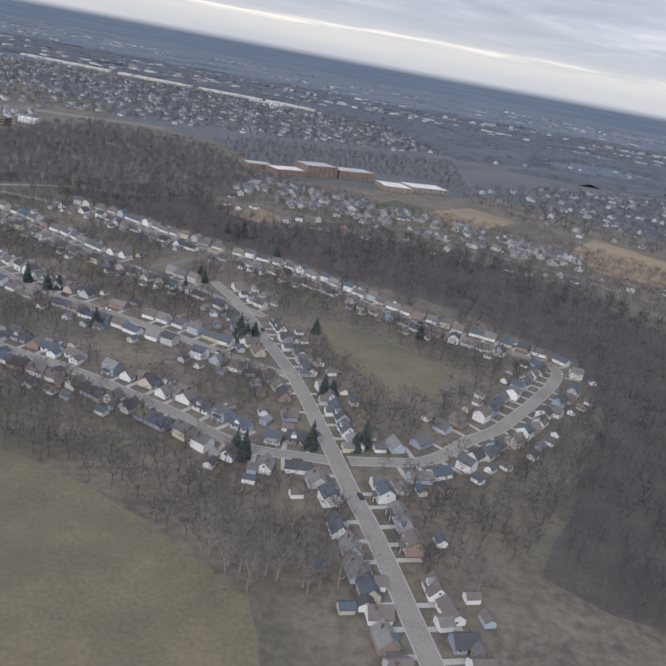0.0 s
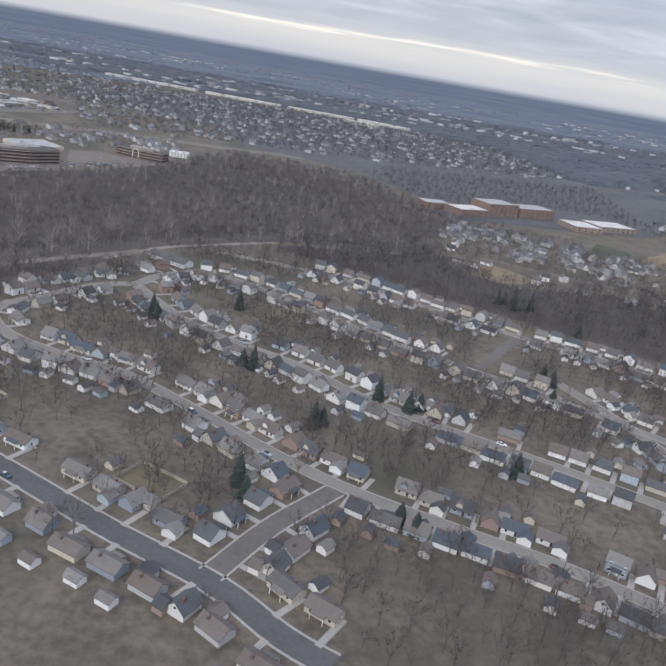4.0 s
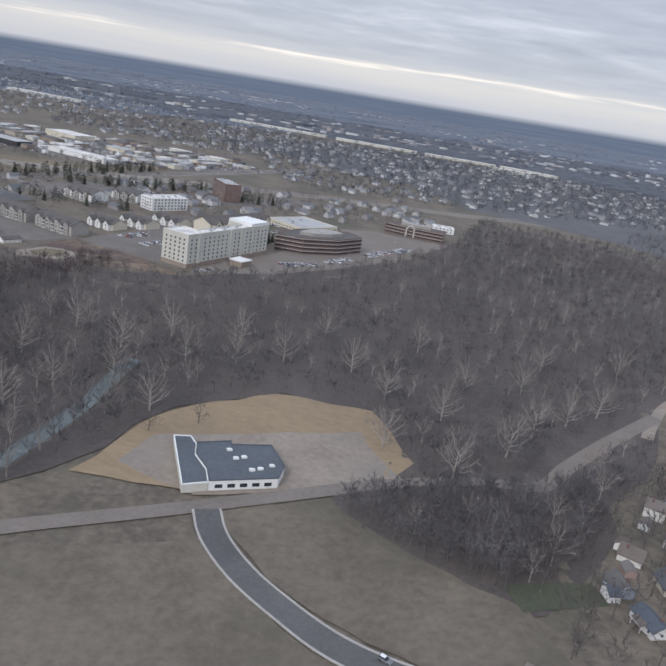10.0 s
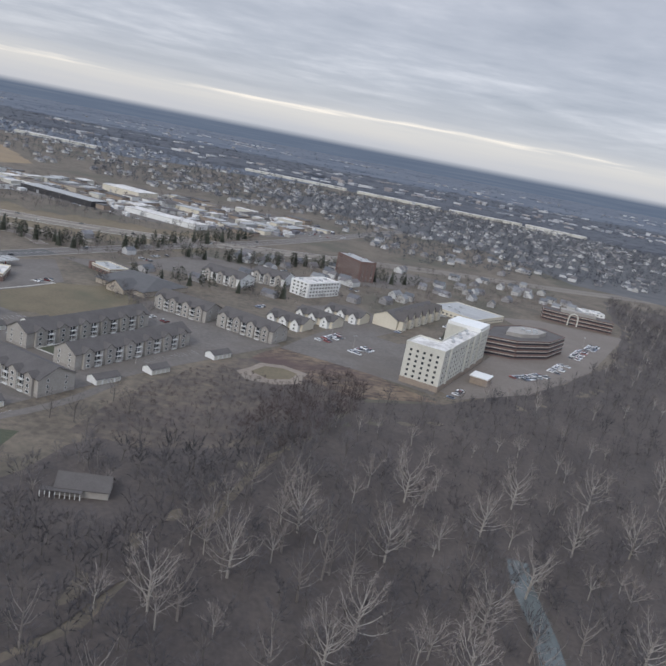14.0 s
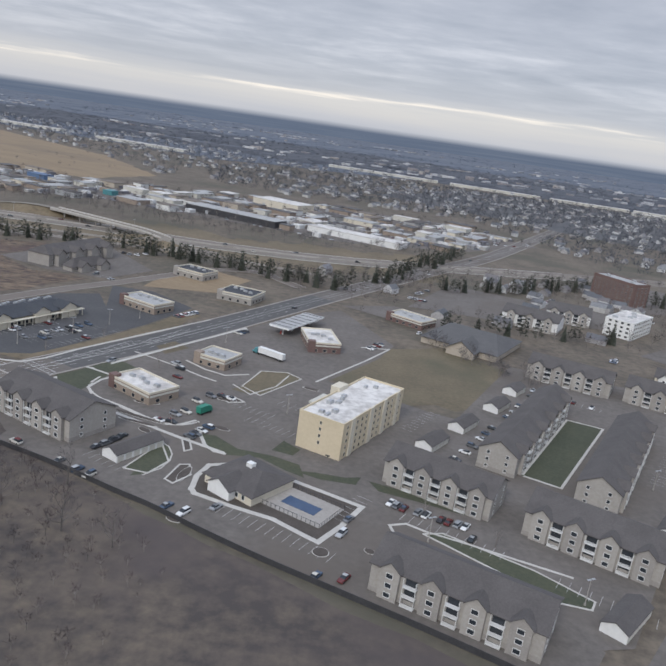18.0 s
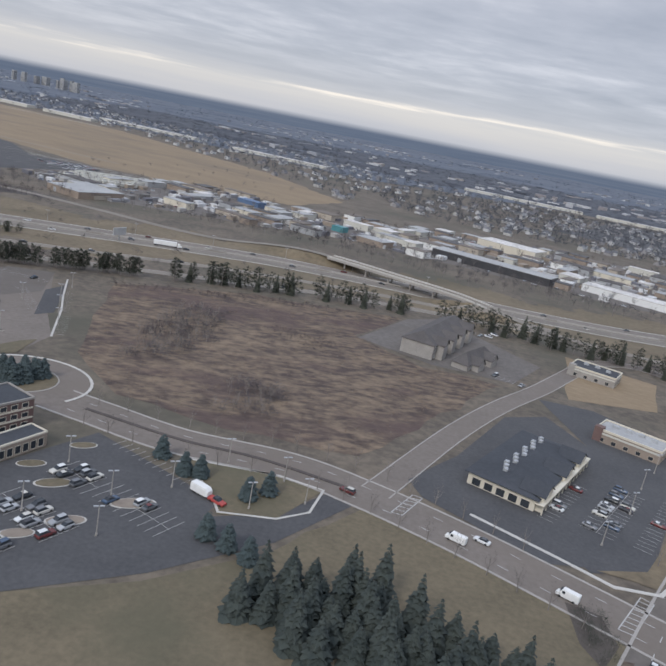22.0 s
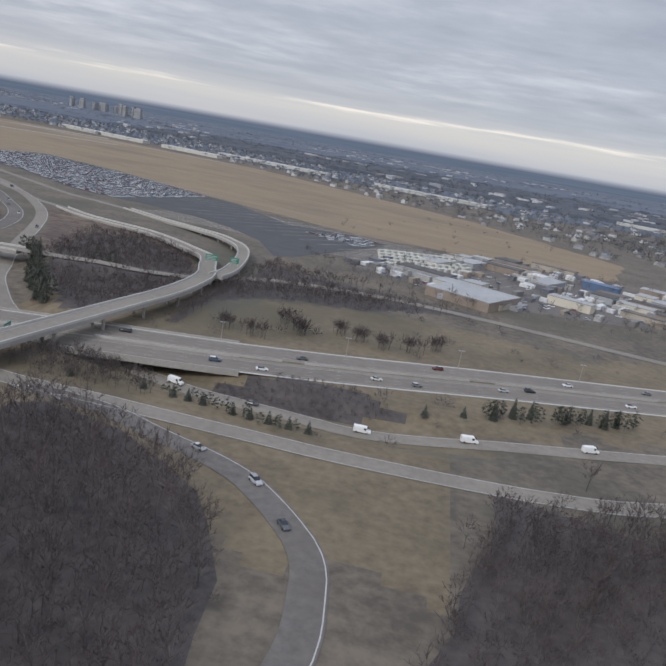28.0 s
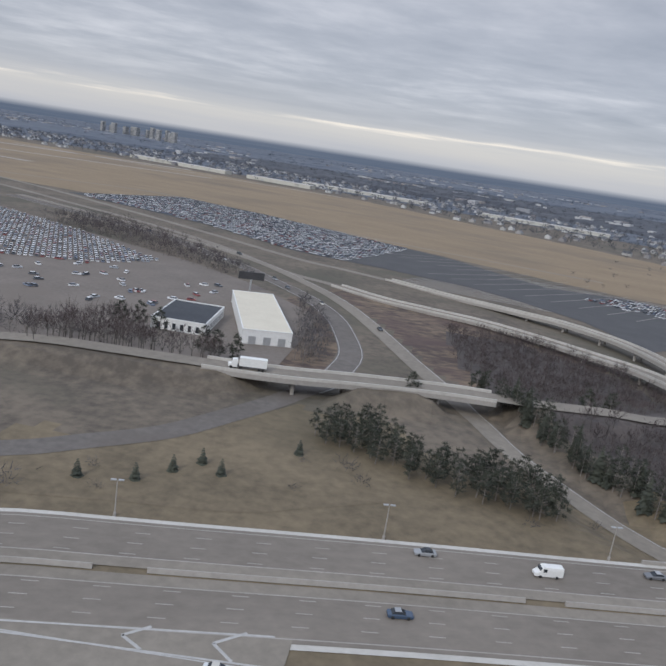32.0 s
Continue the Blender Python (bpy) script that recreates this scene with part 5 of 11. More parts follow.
def shop(fl, fr, br, h, wall, roof, label, units=4, front=0, sign=None, name="shop", category="shop"):
    cx, cy, L, D, tn = stand(fl, fr, br)
    s = thing(name, cx, cy, 0, tn, label, category)
    foot = rect(0, 0, L, D, 0)
    flat_block(s, foot, h, wall, roof, 0.7, M_CREAM)
    for e in (0, 1, 2, 3):
        p0, p1 = foot[e], foot[(e + 1) % 4]
        d = math.dist(p0, p1)
        window_row(s, p0, p1, 0.5, max(2, int(d / 5.0)), 2.0, 1.7, M_TAN_WALL, 1.0)
    band(s, foot, range(4), h - 1.5, h - 0.7, M_OFFWHITE, 0.2, "fascia", "pale fascia strip")
    part("corner_pier", Shape().box(-L / 2 - 0.3, -D / 2 - 0.3, 0, -L / 2 + 3.2, -D / 2 + 3.2, h + 1.2), M_BRICK if sign else wall, s)
    for i in range(units):
        roof_unit(s, -L / 2 + 3 + (L - 6) * (i + 0.5) / units, random.uniform(-D / 4, D / 4), h + 0.1, 2.2, 1.7, 1.2)
    CLEAR_AREAS.append(rect(cx, cy, L + 6, D + 6, tn))
    return s, L, D, h


shop((-1023.4, 777.0), (-1003.1, 762.9), (-995.1, 775.4), 4.6, M_BRICK_PALE, M_ROOF_WHITE, "low brick fast-food restaurant with a white roof", 4, sign=M_RED, name="restaurant", category="restaurant")
shop((-999.4, 820.6), (-984.2, 814.6), (-978.2, 828.1), 4.6, M_BRICK_PALE, M_ROOF_GREY, "low tan brick shop with a pale roof", 3)
shop((-950.0, 862.1), (-933.9, 866.3), (-939.0, 893.0), 5.0, M_BRICK, M_ROOF_WHITE, "brick filling-station shop with a white roof", 4)
shop((-1060.6, 901.5), (-1037.2, 888.3), (-1030.2, 901.8), 5.0, M_BRICK_PALE, M_ROOF_GREY, "low brick restaurant with a red corner sign", 4, sign=M_RED, name="restaurant", category="restaurant")
shop((-1014.2, 946.3), (-991.9, 940.3), (-985.9, 960.9), 5.0, M_STONE, M_ROOF_DARK, "stone-fronted restaurant with a dark roof", 4, name="restaurant", category="restaurant")
shop((-905.8, 955.5), (-884.5, 940.1), (-876.5, 955.5), 4.6, M_BRICK, M_ROOF_GREY, "low red-brown brick shop", 3)
shop((-1055.1, 996.6), (-1032.7, 986.5), (-1024.7, 1002.0), 5.0, M_STONE, M_ROOF_DARK, "stone restaurant with dark gables", 3, name="restaurant", category="restaurant")

# strip of shops with a dark roof and gabled front
cx, cy, L, D, tn = stand((-1096.1, 821.3), (-1072.4, 869.3), (-1092.6, 880.3))
plaza = thing("shopping_plaza", cx, cy, 0, tn, "low strip of shops with dark roof and cream walls", "shops")
pitched(plaza, L, D, 4.6, 2.2, M_CREAM, M_ROOF_DARK, over=1.2, hip=8)
foot = rect(0, 0, L, D, 0)
for e in (0, 3, 2):
    p0, p1 = foot[e], foot[(e + 1) % 4]
    window_row(plaza, p0, p1, 0.4, int(math.dist(p0, p1) / 4.2), 2.8, 2.4, M_DARK_METAL, 1.0, "shop_window")
for gx_ in (-L / 2 + 6, 2, L / 2 - 8):
    pitched(plaza, 8, 9, 5.4, 2.6, M_CREAM, M_ROOF_DARK, over=0.5, x=gx_, y=-D / 2 + 2, turn=90)
part("walkway_canopy", Shape().box(-L / 2 - 1, -D / 2 - 3, 3.3, L / 2 + 1, -D / 2, 3.7), M_CREAM, plaza, "cream canopy over the walkway")
for i in range(13):
    part("post", Shape().box(-0.2, -0.2, 0, 0.2, 0.2, 3.3), M_CREAM, plaza, at=pose(-L / 2 + L * i / 12, -D / 2 - 2.6, 0))
for i in range(14):
    roof_unit(plaza, -L / 2 + 7 + (L - 14) * i / 13, 2.0 + (i % 3), 6.3, 1.9, 1.5, 1.1)
CLEAR_AREAS.append(rect(cx, cy, L + 8, D + 8, tn))

# filling-station canopy
cx, cy, L, D, tn = stand((-973.4, 885.7), (-956.3, 922.8), (-945.1, 917.6))
gas = thing("fuel_canopy", cx, cy, 0, tn, "flat pale canopy over a row of fuel pumps", "canopy")
part("canopy", Shape().box(-L / 2, -D / 2, 4.6, L / 2, D / 2, 5.5), M_WHITE, gas)
part("canopy_roof", Shape().box(-L / 2 + 0.4, -D / 2 + 0.4, 5.51, L / 2 - 0.4, D / 2 - 0.4, 5.6), M_ROOF_GREY, gas, "panelled grey canopy roof")
for i in range(7):
    part("rib", Shape().box(-0.12, -D / 2, 5.6, 0.12, D / 2, 5.8), M_DARK_METAL, gas, at=pose(-L / 2 + L * (i + 0.5) / 7, 0, 0))
for i in range(4):
    px_ = -L / 2 + L * (i + 0.5) / 4
    part("column", Shape().box(px_ - 0.3, -0.3, 0, px_ + 0.3, 0.3, 4.6), M_WHITE, gas)
    part("pump", Shape().box(px_ - 0.4, 1.0, 0, px_ + 0.4, 1.6, 1.9), M_RED, gas, "red fuel pump")

# clubhouse and pool
cx, cy, L, D, tn = stand((-967.7, 709.9), (-954.5, 700.8), (-944.5, 715.3))
club = thing("clubhouse", cx, cy, 0, tn, "single-storey clubhouse with brown-grey hipped roof", "clubhouse")
pitched(club, L + 4, D + 2, 3.4, 3.2, M_CREAM, M_SHINGLE, over=0.8, hip=5)
pitched(club, 8, 9, 3.4, 2.6, M_WHITE, M_SHINGLE, over=0.5, x=-1, y=-D / 2, turn=90)
for i in range(6):
    part("window", window_mesh(1.3, 1.8, M_WHITE), None, club, at=pose(-L / 2 + L * (i + 0.5) / 6, -D / 2 - 1.0, 0.8))
part("cupola", Shape().box(-1.2, -1, 6.2, 1.2, 1, 7.8), M_WHITE, club, "small white roof lantern")
CLEAR_AREAS.append(rect(cx, cy, 40, 30, tn))
pool = thing("swimming_pool", -938.4, 704.1, 0, -28, "covered blue swimming pool in a pale concrete deck", "pool")
part("deck", Shape().box(-11, -7.5, 0, 11, 7.5, 0.25), M_CONCRETE, pool, "pale concrete deck")
part("cover", Shape().box(-6, -2.6, 0.26, 6, 2.6, 0.34), M_WATER, pool, "dark blue pool cover")
for p0, p1 in (((-11, -7.5), (11, -7.5)), ((11, -7.5), (11, 7.5)), ((11, 7.5), (-11, 7.5)), ((-11, 7.5), (-11, -7.5))):
    s = Shape()
    n = int(math.dist(p0, p1) / 1.5)
    for i in range(n + 1):
        x, y = p0[0] + (p1[0] - p0[0]) * i / n, p0[1] + (p1[1] - p0[1]) * i / n
        s.box(x - 0.06, y - 0.06, 0.2, x + 0.06, y + 0.06, 1.6)
    s.box(min(p0[0], p1[0]) - 0.04, min(p0[1], p1[1]) - 0.04, 1.5, max(p0[0], p1[0]) + 0.04, max(p0[1], p1[1]) + 0.04, 1.58)
    part("fence", s, M_DARK_METAL, pool, "thin dark railing")

# hospital
AX, AY = -1400.6, 865.5
hosp = thing("hospital", AX, AY, 0, 0, "three-storey brick and cream hospital with dark flat roof", "hospital")
main = rel([(-1429.5, 846.8), (-1402.7, 835.3), (-1391.4, 853.0), (-1379.3, 881.0), (-1374.3, 890.3), (-1388.5, 897.6), (-1402.8, 905.0)], AX, AY)
part("lower_wall", Shape().prism([(x * 1.002, y * 1.002) for x, y in main], 0, 8.2), M_BRICK, hosp, "red-brown brick lower storeys")
flat_block(hosp, main, 12.4, M_CREAM, M_ROOF_DARK, 0.45, M_OFFWHITE, z=8.2)
band(hosp, main, range(7), 4.4, 4.8, M_OFFWHITE, 0.15, "string_course", "pale stone band")
band(hosp, main, range(7), 8.0, 8.5, M_OFFWHITE, 0.25, "string_course", "pale stone band")
ring_windows(hosp, main, (0, 1, 2, 6), (9.4,), 1.2, 2.0, M_DARK_METAL, 2.9, 2.5)
ring_windows(hosp, [(x * 1.006, y * 1.006) for x, y in main], (0, 1, 2, 6), (5.2, 1.2), 4.6, 2.2, M_STONE, 6.2, 3.0)
corner = rel([(-1411.9, 841.6), (-1409.8, 836.4), (-1401.7, 832.7), (-1396.5, 839.4), (-1400.6, 844.7)], AX, AY)
part("corner_tower", Shape().prism(corner, 0, 12.9), M_BRICK, hosp, "red-brown brick corner tower")
part("corner_roof", Shape().prism(corner, 12.91, 13.0), M_ROOF_DARK, hosp)
for i_ in (1, 2):
    a_, b_ = Vector(corner[i_]), Vector(corner[i_ + 1])
    n_ = Vector((-(b_ - a_).y, (b_ - a_).x)).normalized() * 0.5
    part("corner_coping", Shape().prism([tuple(a_), tuple(b_), tuple(b_ + n_), tuple(a_ + n_)], 13.01, 13.5), M_WHITE, hosp)
ring_windows(hosp, corner, (1, 2), (1.5, 4.5, 7.5), 0.7, 2.6, M_DARK_METAL, 3.0, 1.2)
tower = rel([(-1389.4, 849.8), (-1385.3, 854.5), (-1372.2, 859.2), (-1374.2, 867.5), (-1387.3, 866.5)], AX, AY)
part("brick_tower", Shape().prism(tower, 0, 12.9), M_BRICK, hosp, "red-brown brick tower")
part("tower_roof", Shape().prism([(x * 0.995 - 0.1, y * 0.995) for x, y in tower], 12.91, 13.0), M_ROOF_DARK, hosp)
part("tower_coping", Shape().prism(tower[1:3] + [(tower[2][0], tower[2][1] + 0.6), (tower[1][0], tower[1][1] + 0.6)], 12.91, 13.6), M_WHITE, hosp)
ring_windows(hosp, tower, (1,), (1.5, 4.5, 7.5, 10), 0.7, 2.2, M_DARK_METAL, 4.5, 1.5)
band(hosp, tower, (0,), 0.5, 12.2, M_GLASS, 0.1, "glass_bay", "tall dark glazed bay")
notch = rel([(-1383.3, 866.5), (-1374.2, 870.6), (-1372.2, 885.2), (-1375.3, 891.4), (-1381.3, 887.2)], AX, AY)
part("link_wing", Shape().prism(notch, 0, 9.0, 0), M_CREAM, hosp)
part("link_roof", Shape().prism(notch, 9.01, 9.2), M_ROOF_DARK, hosp)
screen = rel([(-1420.2, 856.1), (-1404.7, 846.8), (-1387.4, 886.2), (-1401.8, 897.7)], AX, AY)
part("screen_wall", Shape().prism([screen[0], screen[1], (screen[1][0] - 0.2, screen[1][1] + 0.5), (screen[0][0] + 0.2, screen[0][1] + 0.5)], 12.5, 15.2), M_OFFWHITE, hosp, "pale louvred plant screen")
for i in (1, 2, 3):
    a, b = Vector(screen[i]), Vector(screen[(i + 1) % 4])
    n = Vector((-(b - a).y, (b - a).x)).normalized() * 0.4
    part("screen_wall", Shape().prism([tuple(a), tuple(b), tuple(b + n), tuple(a + n)], 12.5, 15.2), M_OFFWHITE, hosp, "pale louvred plant screen")
for k in range(4):
    u = 0.16 + 0.22 * k
    q = Vector(screen[0]).lerp(Vector(screen[3]), u) * 0.5 + Vector(screen[1]).lerp(Vector(screen[2]), u) * 0.5
    roof_unit(hosp, q.x, q.y, 12.5, 9, 3.2, 2.6, 152, M_OFFWHITE)
    roof_unit(hosp, q.x + 3, q.y + 2, 12.5, 2.4, 2, 1.6, 60)
low = rel([(-1389.6, 922.6), (-1374.3, 890.3), (-1369.2, 887.3), (-1361.3, 900.8), (-1355.2, 890.5), (-1346.3, 915.5), (-1384.6, 933.0)], AX, AY)
flat_block(hosp, low, 6.0, M_BRICK, M_ROOF_DARK, 0.5, M_OFFWHITE)
band(hosp, low, range(1, 6), 3.6, 5.2, M_CREAM, 0.2, "fascia", "cream upper wall band")
ring_windows(hosp, low, (4, 5), (0.8,), 2.0, 2.2, M_DARK_METAL, 4.0, 1.5)
box2 = rel([(-1377.4, 907.0), (-1367.3, 901.8), (-1364.3, 909.1), (-1374.4, 914.2)], AX, AY)
for i in range(4):
    a, b = Vector(box2[i]), Vector(box2[(i + 1) % 4])
    n = Vector((-(b - a).y, (b - a).x)).normalized() * 0.4
    part("screen_wall", Shape().prism([tuple(a), tuple(b), tuple(b + n), tuple(a + n)], 6.1, 8.6), M_OFFWHITE, hosp, "pale plant screen")
roof_unit(hosp, box2[0][0] + 6, box2[0][1] + 1, 6.1, 4, 2, 2)
for i in range(5):
    roof_unit(hosp, 37 + i * 2.2, 42 + (i % 3) * 2.5, 6.1, 2.4, 1.6, 1.3, 20)
# curved entrance canopy
s = Shape()
arc = [(math.cos(t), math.sin(t)) for t in np.linspace(radians(100), radians(222), 15)]
for (c0, s0), (c1, s1) in zip(arc[:-1], arc[1:]):
    ring = [(11.5 * c0, 11.5 * s0), (16 * c0, 16 * s0), (16 * c1, 16 * s1), (11.5 * c1, 11.5 * s1)][::-1]
    s.prism([(x + 43, y + 5) for x, y in ring], 4.6, 5.4)
part("entrance_canopy", s, M_ROOF_GREY, hosp, "curved pale grey entrance canopy")
for k in (0, 5, 10, 14):
    part("canopy_post", Shape().box(-0.3, -0.3, 0, 0.3, 0.3, 4.6), M_CREAM, hosp, at=pose(43 + 13.5 * arc[k][0], 5 + 13.5 * arc[k][1], 0))
CLEAR_AREAS.append([(-1445.0, 829.1), (-1398.8, 813.5), (-1343.1, 871.0), (-1333.6, 943.6), (-1404.0, 943.5)])

# brick office with a low glazed wing
cx, cy, L, D, tn = stand((-1275.0, 750.7), (-1250.3, 800.0), (-1262.3, 805.7))
off = thing("office_building", cx, cy, 0, tn, "three-storey red-brown brick office with a dark flat roof", "office building")
foot = rect(0, 0, L, D, 0)
flat_block(off, foot, 9.6, M_BRICK, M_ROOF_DARK, 0.5, M_STONE)
for k in range(3):
    band(off, foot, range(4), 0.4 + 3.1 * k, 0.9 + 3.1 * k, M_CREAM, 0.14, "string_course", "cream band")
    ring_windows(off, foot, (0, 1, 2), (1.1 + 3.1 * k,), 2.2, 1.6, M_CREAM, 3.4, 1.2)
for i in range(7):
    roof_unit(off, -L / 2 + 8 + i * 6, random.uniform(-3, 3), 9.7, random.uniform(1.5, 4), random.uniform(1, 2), random.uniform(0.8, 1.6))
part("penthouse", Shape().box(-9, -2.6, 9.7, 7, -0.2, 11.0), M_ROOF_GREY, off, "low grey plant room")
for i in range(7):
    px_, py_ = -L / 2 + 4 + 7.1 * i, (-4.2, 2.6, 4.4, 0.9)[i % 4]
    part("vent", Shape().tube((px_, py_, 9.6), (px_, py_, 10.5), 0.28, 0.28, 6).box(px_ - 0.6, py_ - 0.25, 10.5, px_ + 0.6, py_ + 0.25, 10.8), M_METAL, off, "small metal roof vent")
for k in range(4):
    part("pipe", Shape().box(-6 + k * 4, 0.6, 9.8, -3 + k * 4, 0.85, 10.1).box(-3.2 + k * 4, 0.6, 9.8, -3 + k * 4, 3.4, 10.1), M_METAL, off, "bent roof pipe")
cx, cy, L2, D2, tn2 = stand((-1248.5, 772.5), (-1241.3, 791.0), (-1247.3, 793.9))
wing = thing("office_wing", cx, cy, 0, tn2, "low glazed office wing with a dark roof", "office wing")
foot = rect(0, 0, L2, D2, 0)
flat_block(wing, foot, 4.4, M_BRICK_PALE, M_ROOF_DARK, 0.4, M_CREAM)
ring_windows(wing, foot, (0, 1, 3), (0.6,), 2.0, 2.6, M_CREAM, 2.4, 0.8)
cx, cy, L3, D3, tn3 = stand((-1252.8, 748.1), (-1246.6, 765.4), (-1260.6, 771.2))
pc = thing("porte_cochere", cx, cy, 0, tn3, "dark flat-roofed drive-through canopy on brick piers", "canopy")
part("roof", Shape().box(-L3 / 2, -D3 / 2, 4.0, L3 / 2, D3 / 2, 5.0), M_ROOF_DARK, pc)
part("fascia", Shape().box(-L3 / 2 - 0.2, -D3 / 2 - 0.2, 3.7, L3 / 2 + 0.2, D3 / 2 + 0.2, 4.6), M_CREAM, pc, "cream fascia")
for sx in (-1, 0, 1):
    for sy in (-1, 1):
        part("pier", Shape().box(-0.5, -0.5, 0, 0.5, 0.5, 3.7), M_BRICK_PALE, pc, at=pose(sx * (L3 / 2 - 1), sy * (D3 / 2 - 1), 0))
CLEAR_AREAS.append([(-1294.0, 749.3), (-1264.1, 734.7), (-1238.3, 791.1), (-1265.3, 812.8)])

# two stone-gabled inns
for fl, fr, br, nm in (((-1127.5, 962.3), (-1106.8, 1023.8), (-1126.1, 1033.7), "three-storey stone inn with many brown gables"), ((-1110.4, 957.5), (-1095.5, 985.7), (-1104.6, 991.8), "low stone inn wing with brown gables")):
    cx, cy, L, D, tn = stand(fl, fr, br)
    inn = thing("inn", cx, cy, 0, tn, nm, "hotel", "stone inns")
    e = 8.0 if L > 40 else 3.6
    pitched(inn, L, D * 0.8, e, 4.5, M_STONE, M_SHINGLE, hip=5)
    for i in range(4 if L > 40 else 2):
        pitched(inn, 8, 7, e + 0.2, 3.0, M_STONE, M_SHINGLE, x=-L / 2 + L * (i + 0.5) / (4 if L > 40 else 2), y=-D * 0.4, turn=90)
    foot = rect(0, 0, L, D * 0.8, 0)
    ring_windows(inn, foot, (0, 2), [1 + 2.7 * k for k in range(3 if e > 5 else 1)], 1.2, 1.5, M_WHITE, 4.5)
    CLEAR_AREAS.append(rect(cx, cy, L + 10, D + 14, tn))

# white three-storey blocks, gabled lodge, tower and other mid-distance buildings
for fl, fr, br in (((-826.2, 996.9), (-791.7, 980.5), (-782.6, 1000.7)), ((-789.8, 1025.9), (-760.1, 1018.0), (-750.9, 1043.4))):
    cx, cy, L, D, tn = stand(fl, fr, br)
    apartment(cx, cy, L, D, tn, M_WHITE, both=False, bays=3)
for fl, fr, br, h, wall, roof, lab in (((-752, 1008), (-736, 996), (-711, 1031), 12, M_WHITE, M_ROOF_WHITE, "four-storey white office with ribbon windows"),
                                       ((-716.3, 1161.4), (-692.4, 1122.1), (-677.1, 1132.6), 20, M_BRICK, M_ROOF_GREY, "tall red-brown brick slab"),
                                       ((-623.6, 1043.3), (-584.4, 1012.1), (-561.3, 1059.5), 4.5, M_CREAM, M_ROOF_GREY, "wide low building with a grey roof"),
                                       ((-449.0, 1165.0), (-424.0, 1165.8), (-424.9, 1184.4), 6, M_WHITE, M_ROOF_WHITE, "small white flat-roofed building")):
    cx, cy, L, D, tn = stand(fl, fr, br)
    o = thing("office_building", cx, cy, 0, tn, lab, "office building")
    foot = rect(0, 0, L, D, 0)
    flat_block(o, foot, h, wall, roof, 0.6)
    ring_windows(o, foot, (0, 1, 3), [1.2 + 3 * k for k in range(int(h / 3))], 2.0, 1.5, M_OFFWHITE, 4.0)
    for i in range(4):
        roof_unit(o, random.uniform(-L / 3, L / 3), random.uniform(-D / 3, D / 3), h + 0.1, 3, 2, 1.5)
    CLEAR_AREAS.append(rect(cx, cy, L + 8, D + 8, tn))
cx, cy, L, D, tn = stand((-664.3, 938.5), (-623.6, 1015.3), (-641.0, 1025.7))
lodge = thing("lodge", cx, cy, 0, tn, "cream lodge with brown roof and row of steep gables", "hotel")
pitched(lodge, L, D, 8, 5, M_CREAM, M_SHINGLE)
for i in range(6):
    pitched(lodge, 9, 8, 8.4, 5.0, M_CREAM, M_SHINGLE, x=-L / 2 + L * (i + 0.5) / 6, y=-D / 2 + 0.5, turn=90)
    for k in range(3):
        part("window", window_mesh(1.6, 1.5, M_WHITE), None, lodge, at=pose(-L / 2 + L * (i + 0.5) / 6, -D / 2 - 4.0, 1 + 2.8 * k))
CLEAR_AREAS.append(rect(cx, cy, L + 8, D + 14, tn))
cx, cy, L, D, tn = stand((-886.5, 914.4), (-846.0, 893.3), (-826.0, 936.1))
church = thing("church", cx, cy, 0, tn, "large low building with a slate-grey pitched roof", "church")
pitched(church, L, D, 4, 6, M_TAN_WALL, M_SHINGLE_DARK, over=1, hip=9)
pitched(church, 16, 16, 4, 5, M_TAN_WALL, M_SHINGLE_DARK, over=1, x=4, y=-D / 2, turn=90)
CLEAR_AREAS.append(rect(cx, cy, L + 8, D + 8, tn))

for fl, fr, br in (((-758.7, 894.6), (-732.9, 882.2), (-725.7, 897.0)), ((-740.2, 921.7), (-712.3, 905.9), (-705.1, 920.6)), ((-719.7, 948.8), (-691.9, 934.7), (-684.7, 950.4))):
    cx, cy, L, D, tn = stand(fl, fr, br)
    v = thing("villa_block", cx, cy, 0, tn, "white gabled two-storey block with a brown roof", "apartment building", "gabled blocks")
    pitched(v, L, D, 5.4, 3.5, M_CREAM, M_SHINGLE)
    for i in range(3):
        pitched(v, 7, 6, 5.4, 3.0, M_WHITE, M_SHINGLE, x=-L / 2 + L * (i + 0.5) / 3, y=-D / 2, turn=90)
        for k in range(2):
            part("window", window_mesh(1.5, 1.4, M_WHITE), None, v, at=pose(-L / 2 + L * (i + 0.5) / 3, -D / 2 - 3.5, 1 + 2.6 * k))
    CLEAR_AREAS.append(rect(cx, cy, L + 6, D + 10, tn))

# low building in the dry field
AX, AY = -557.3, 555.0
flat = thing("flat_roofed_hall", AX, AY, -12.0, 0, "low hall with a slate-blue flat roof and white parapets", "hall")
foot = rel([(-574, 560), (-561, 566.5), (-560, 563.5), (-544, 569), (-536, 553), (-537, 543), (-562, 532), (-565, 541), (-572, 551)], AX, AY)
flat_block(flat, foot[::-1], 4.4, M_WHITE, M_SLATE, 0.35, M_SLATE)
wing = rel([(-585, 564), (-578.2, 566), (-574.2, 560), (-572.2, 551), (-565.2, 541), (-562.2, 532), (-571, 527)], AX, AY)
flat_block(flat, wing[::-1], 3.5, M_OFFWHITE, M_SLATE, 0.45, M_WHITE)
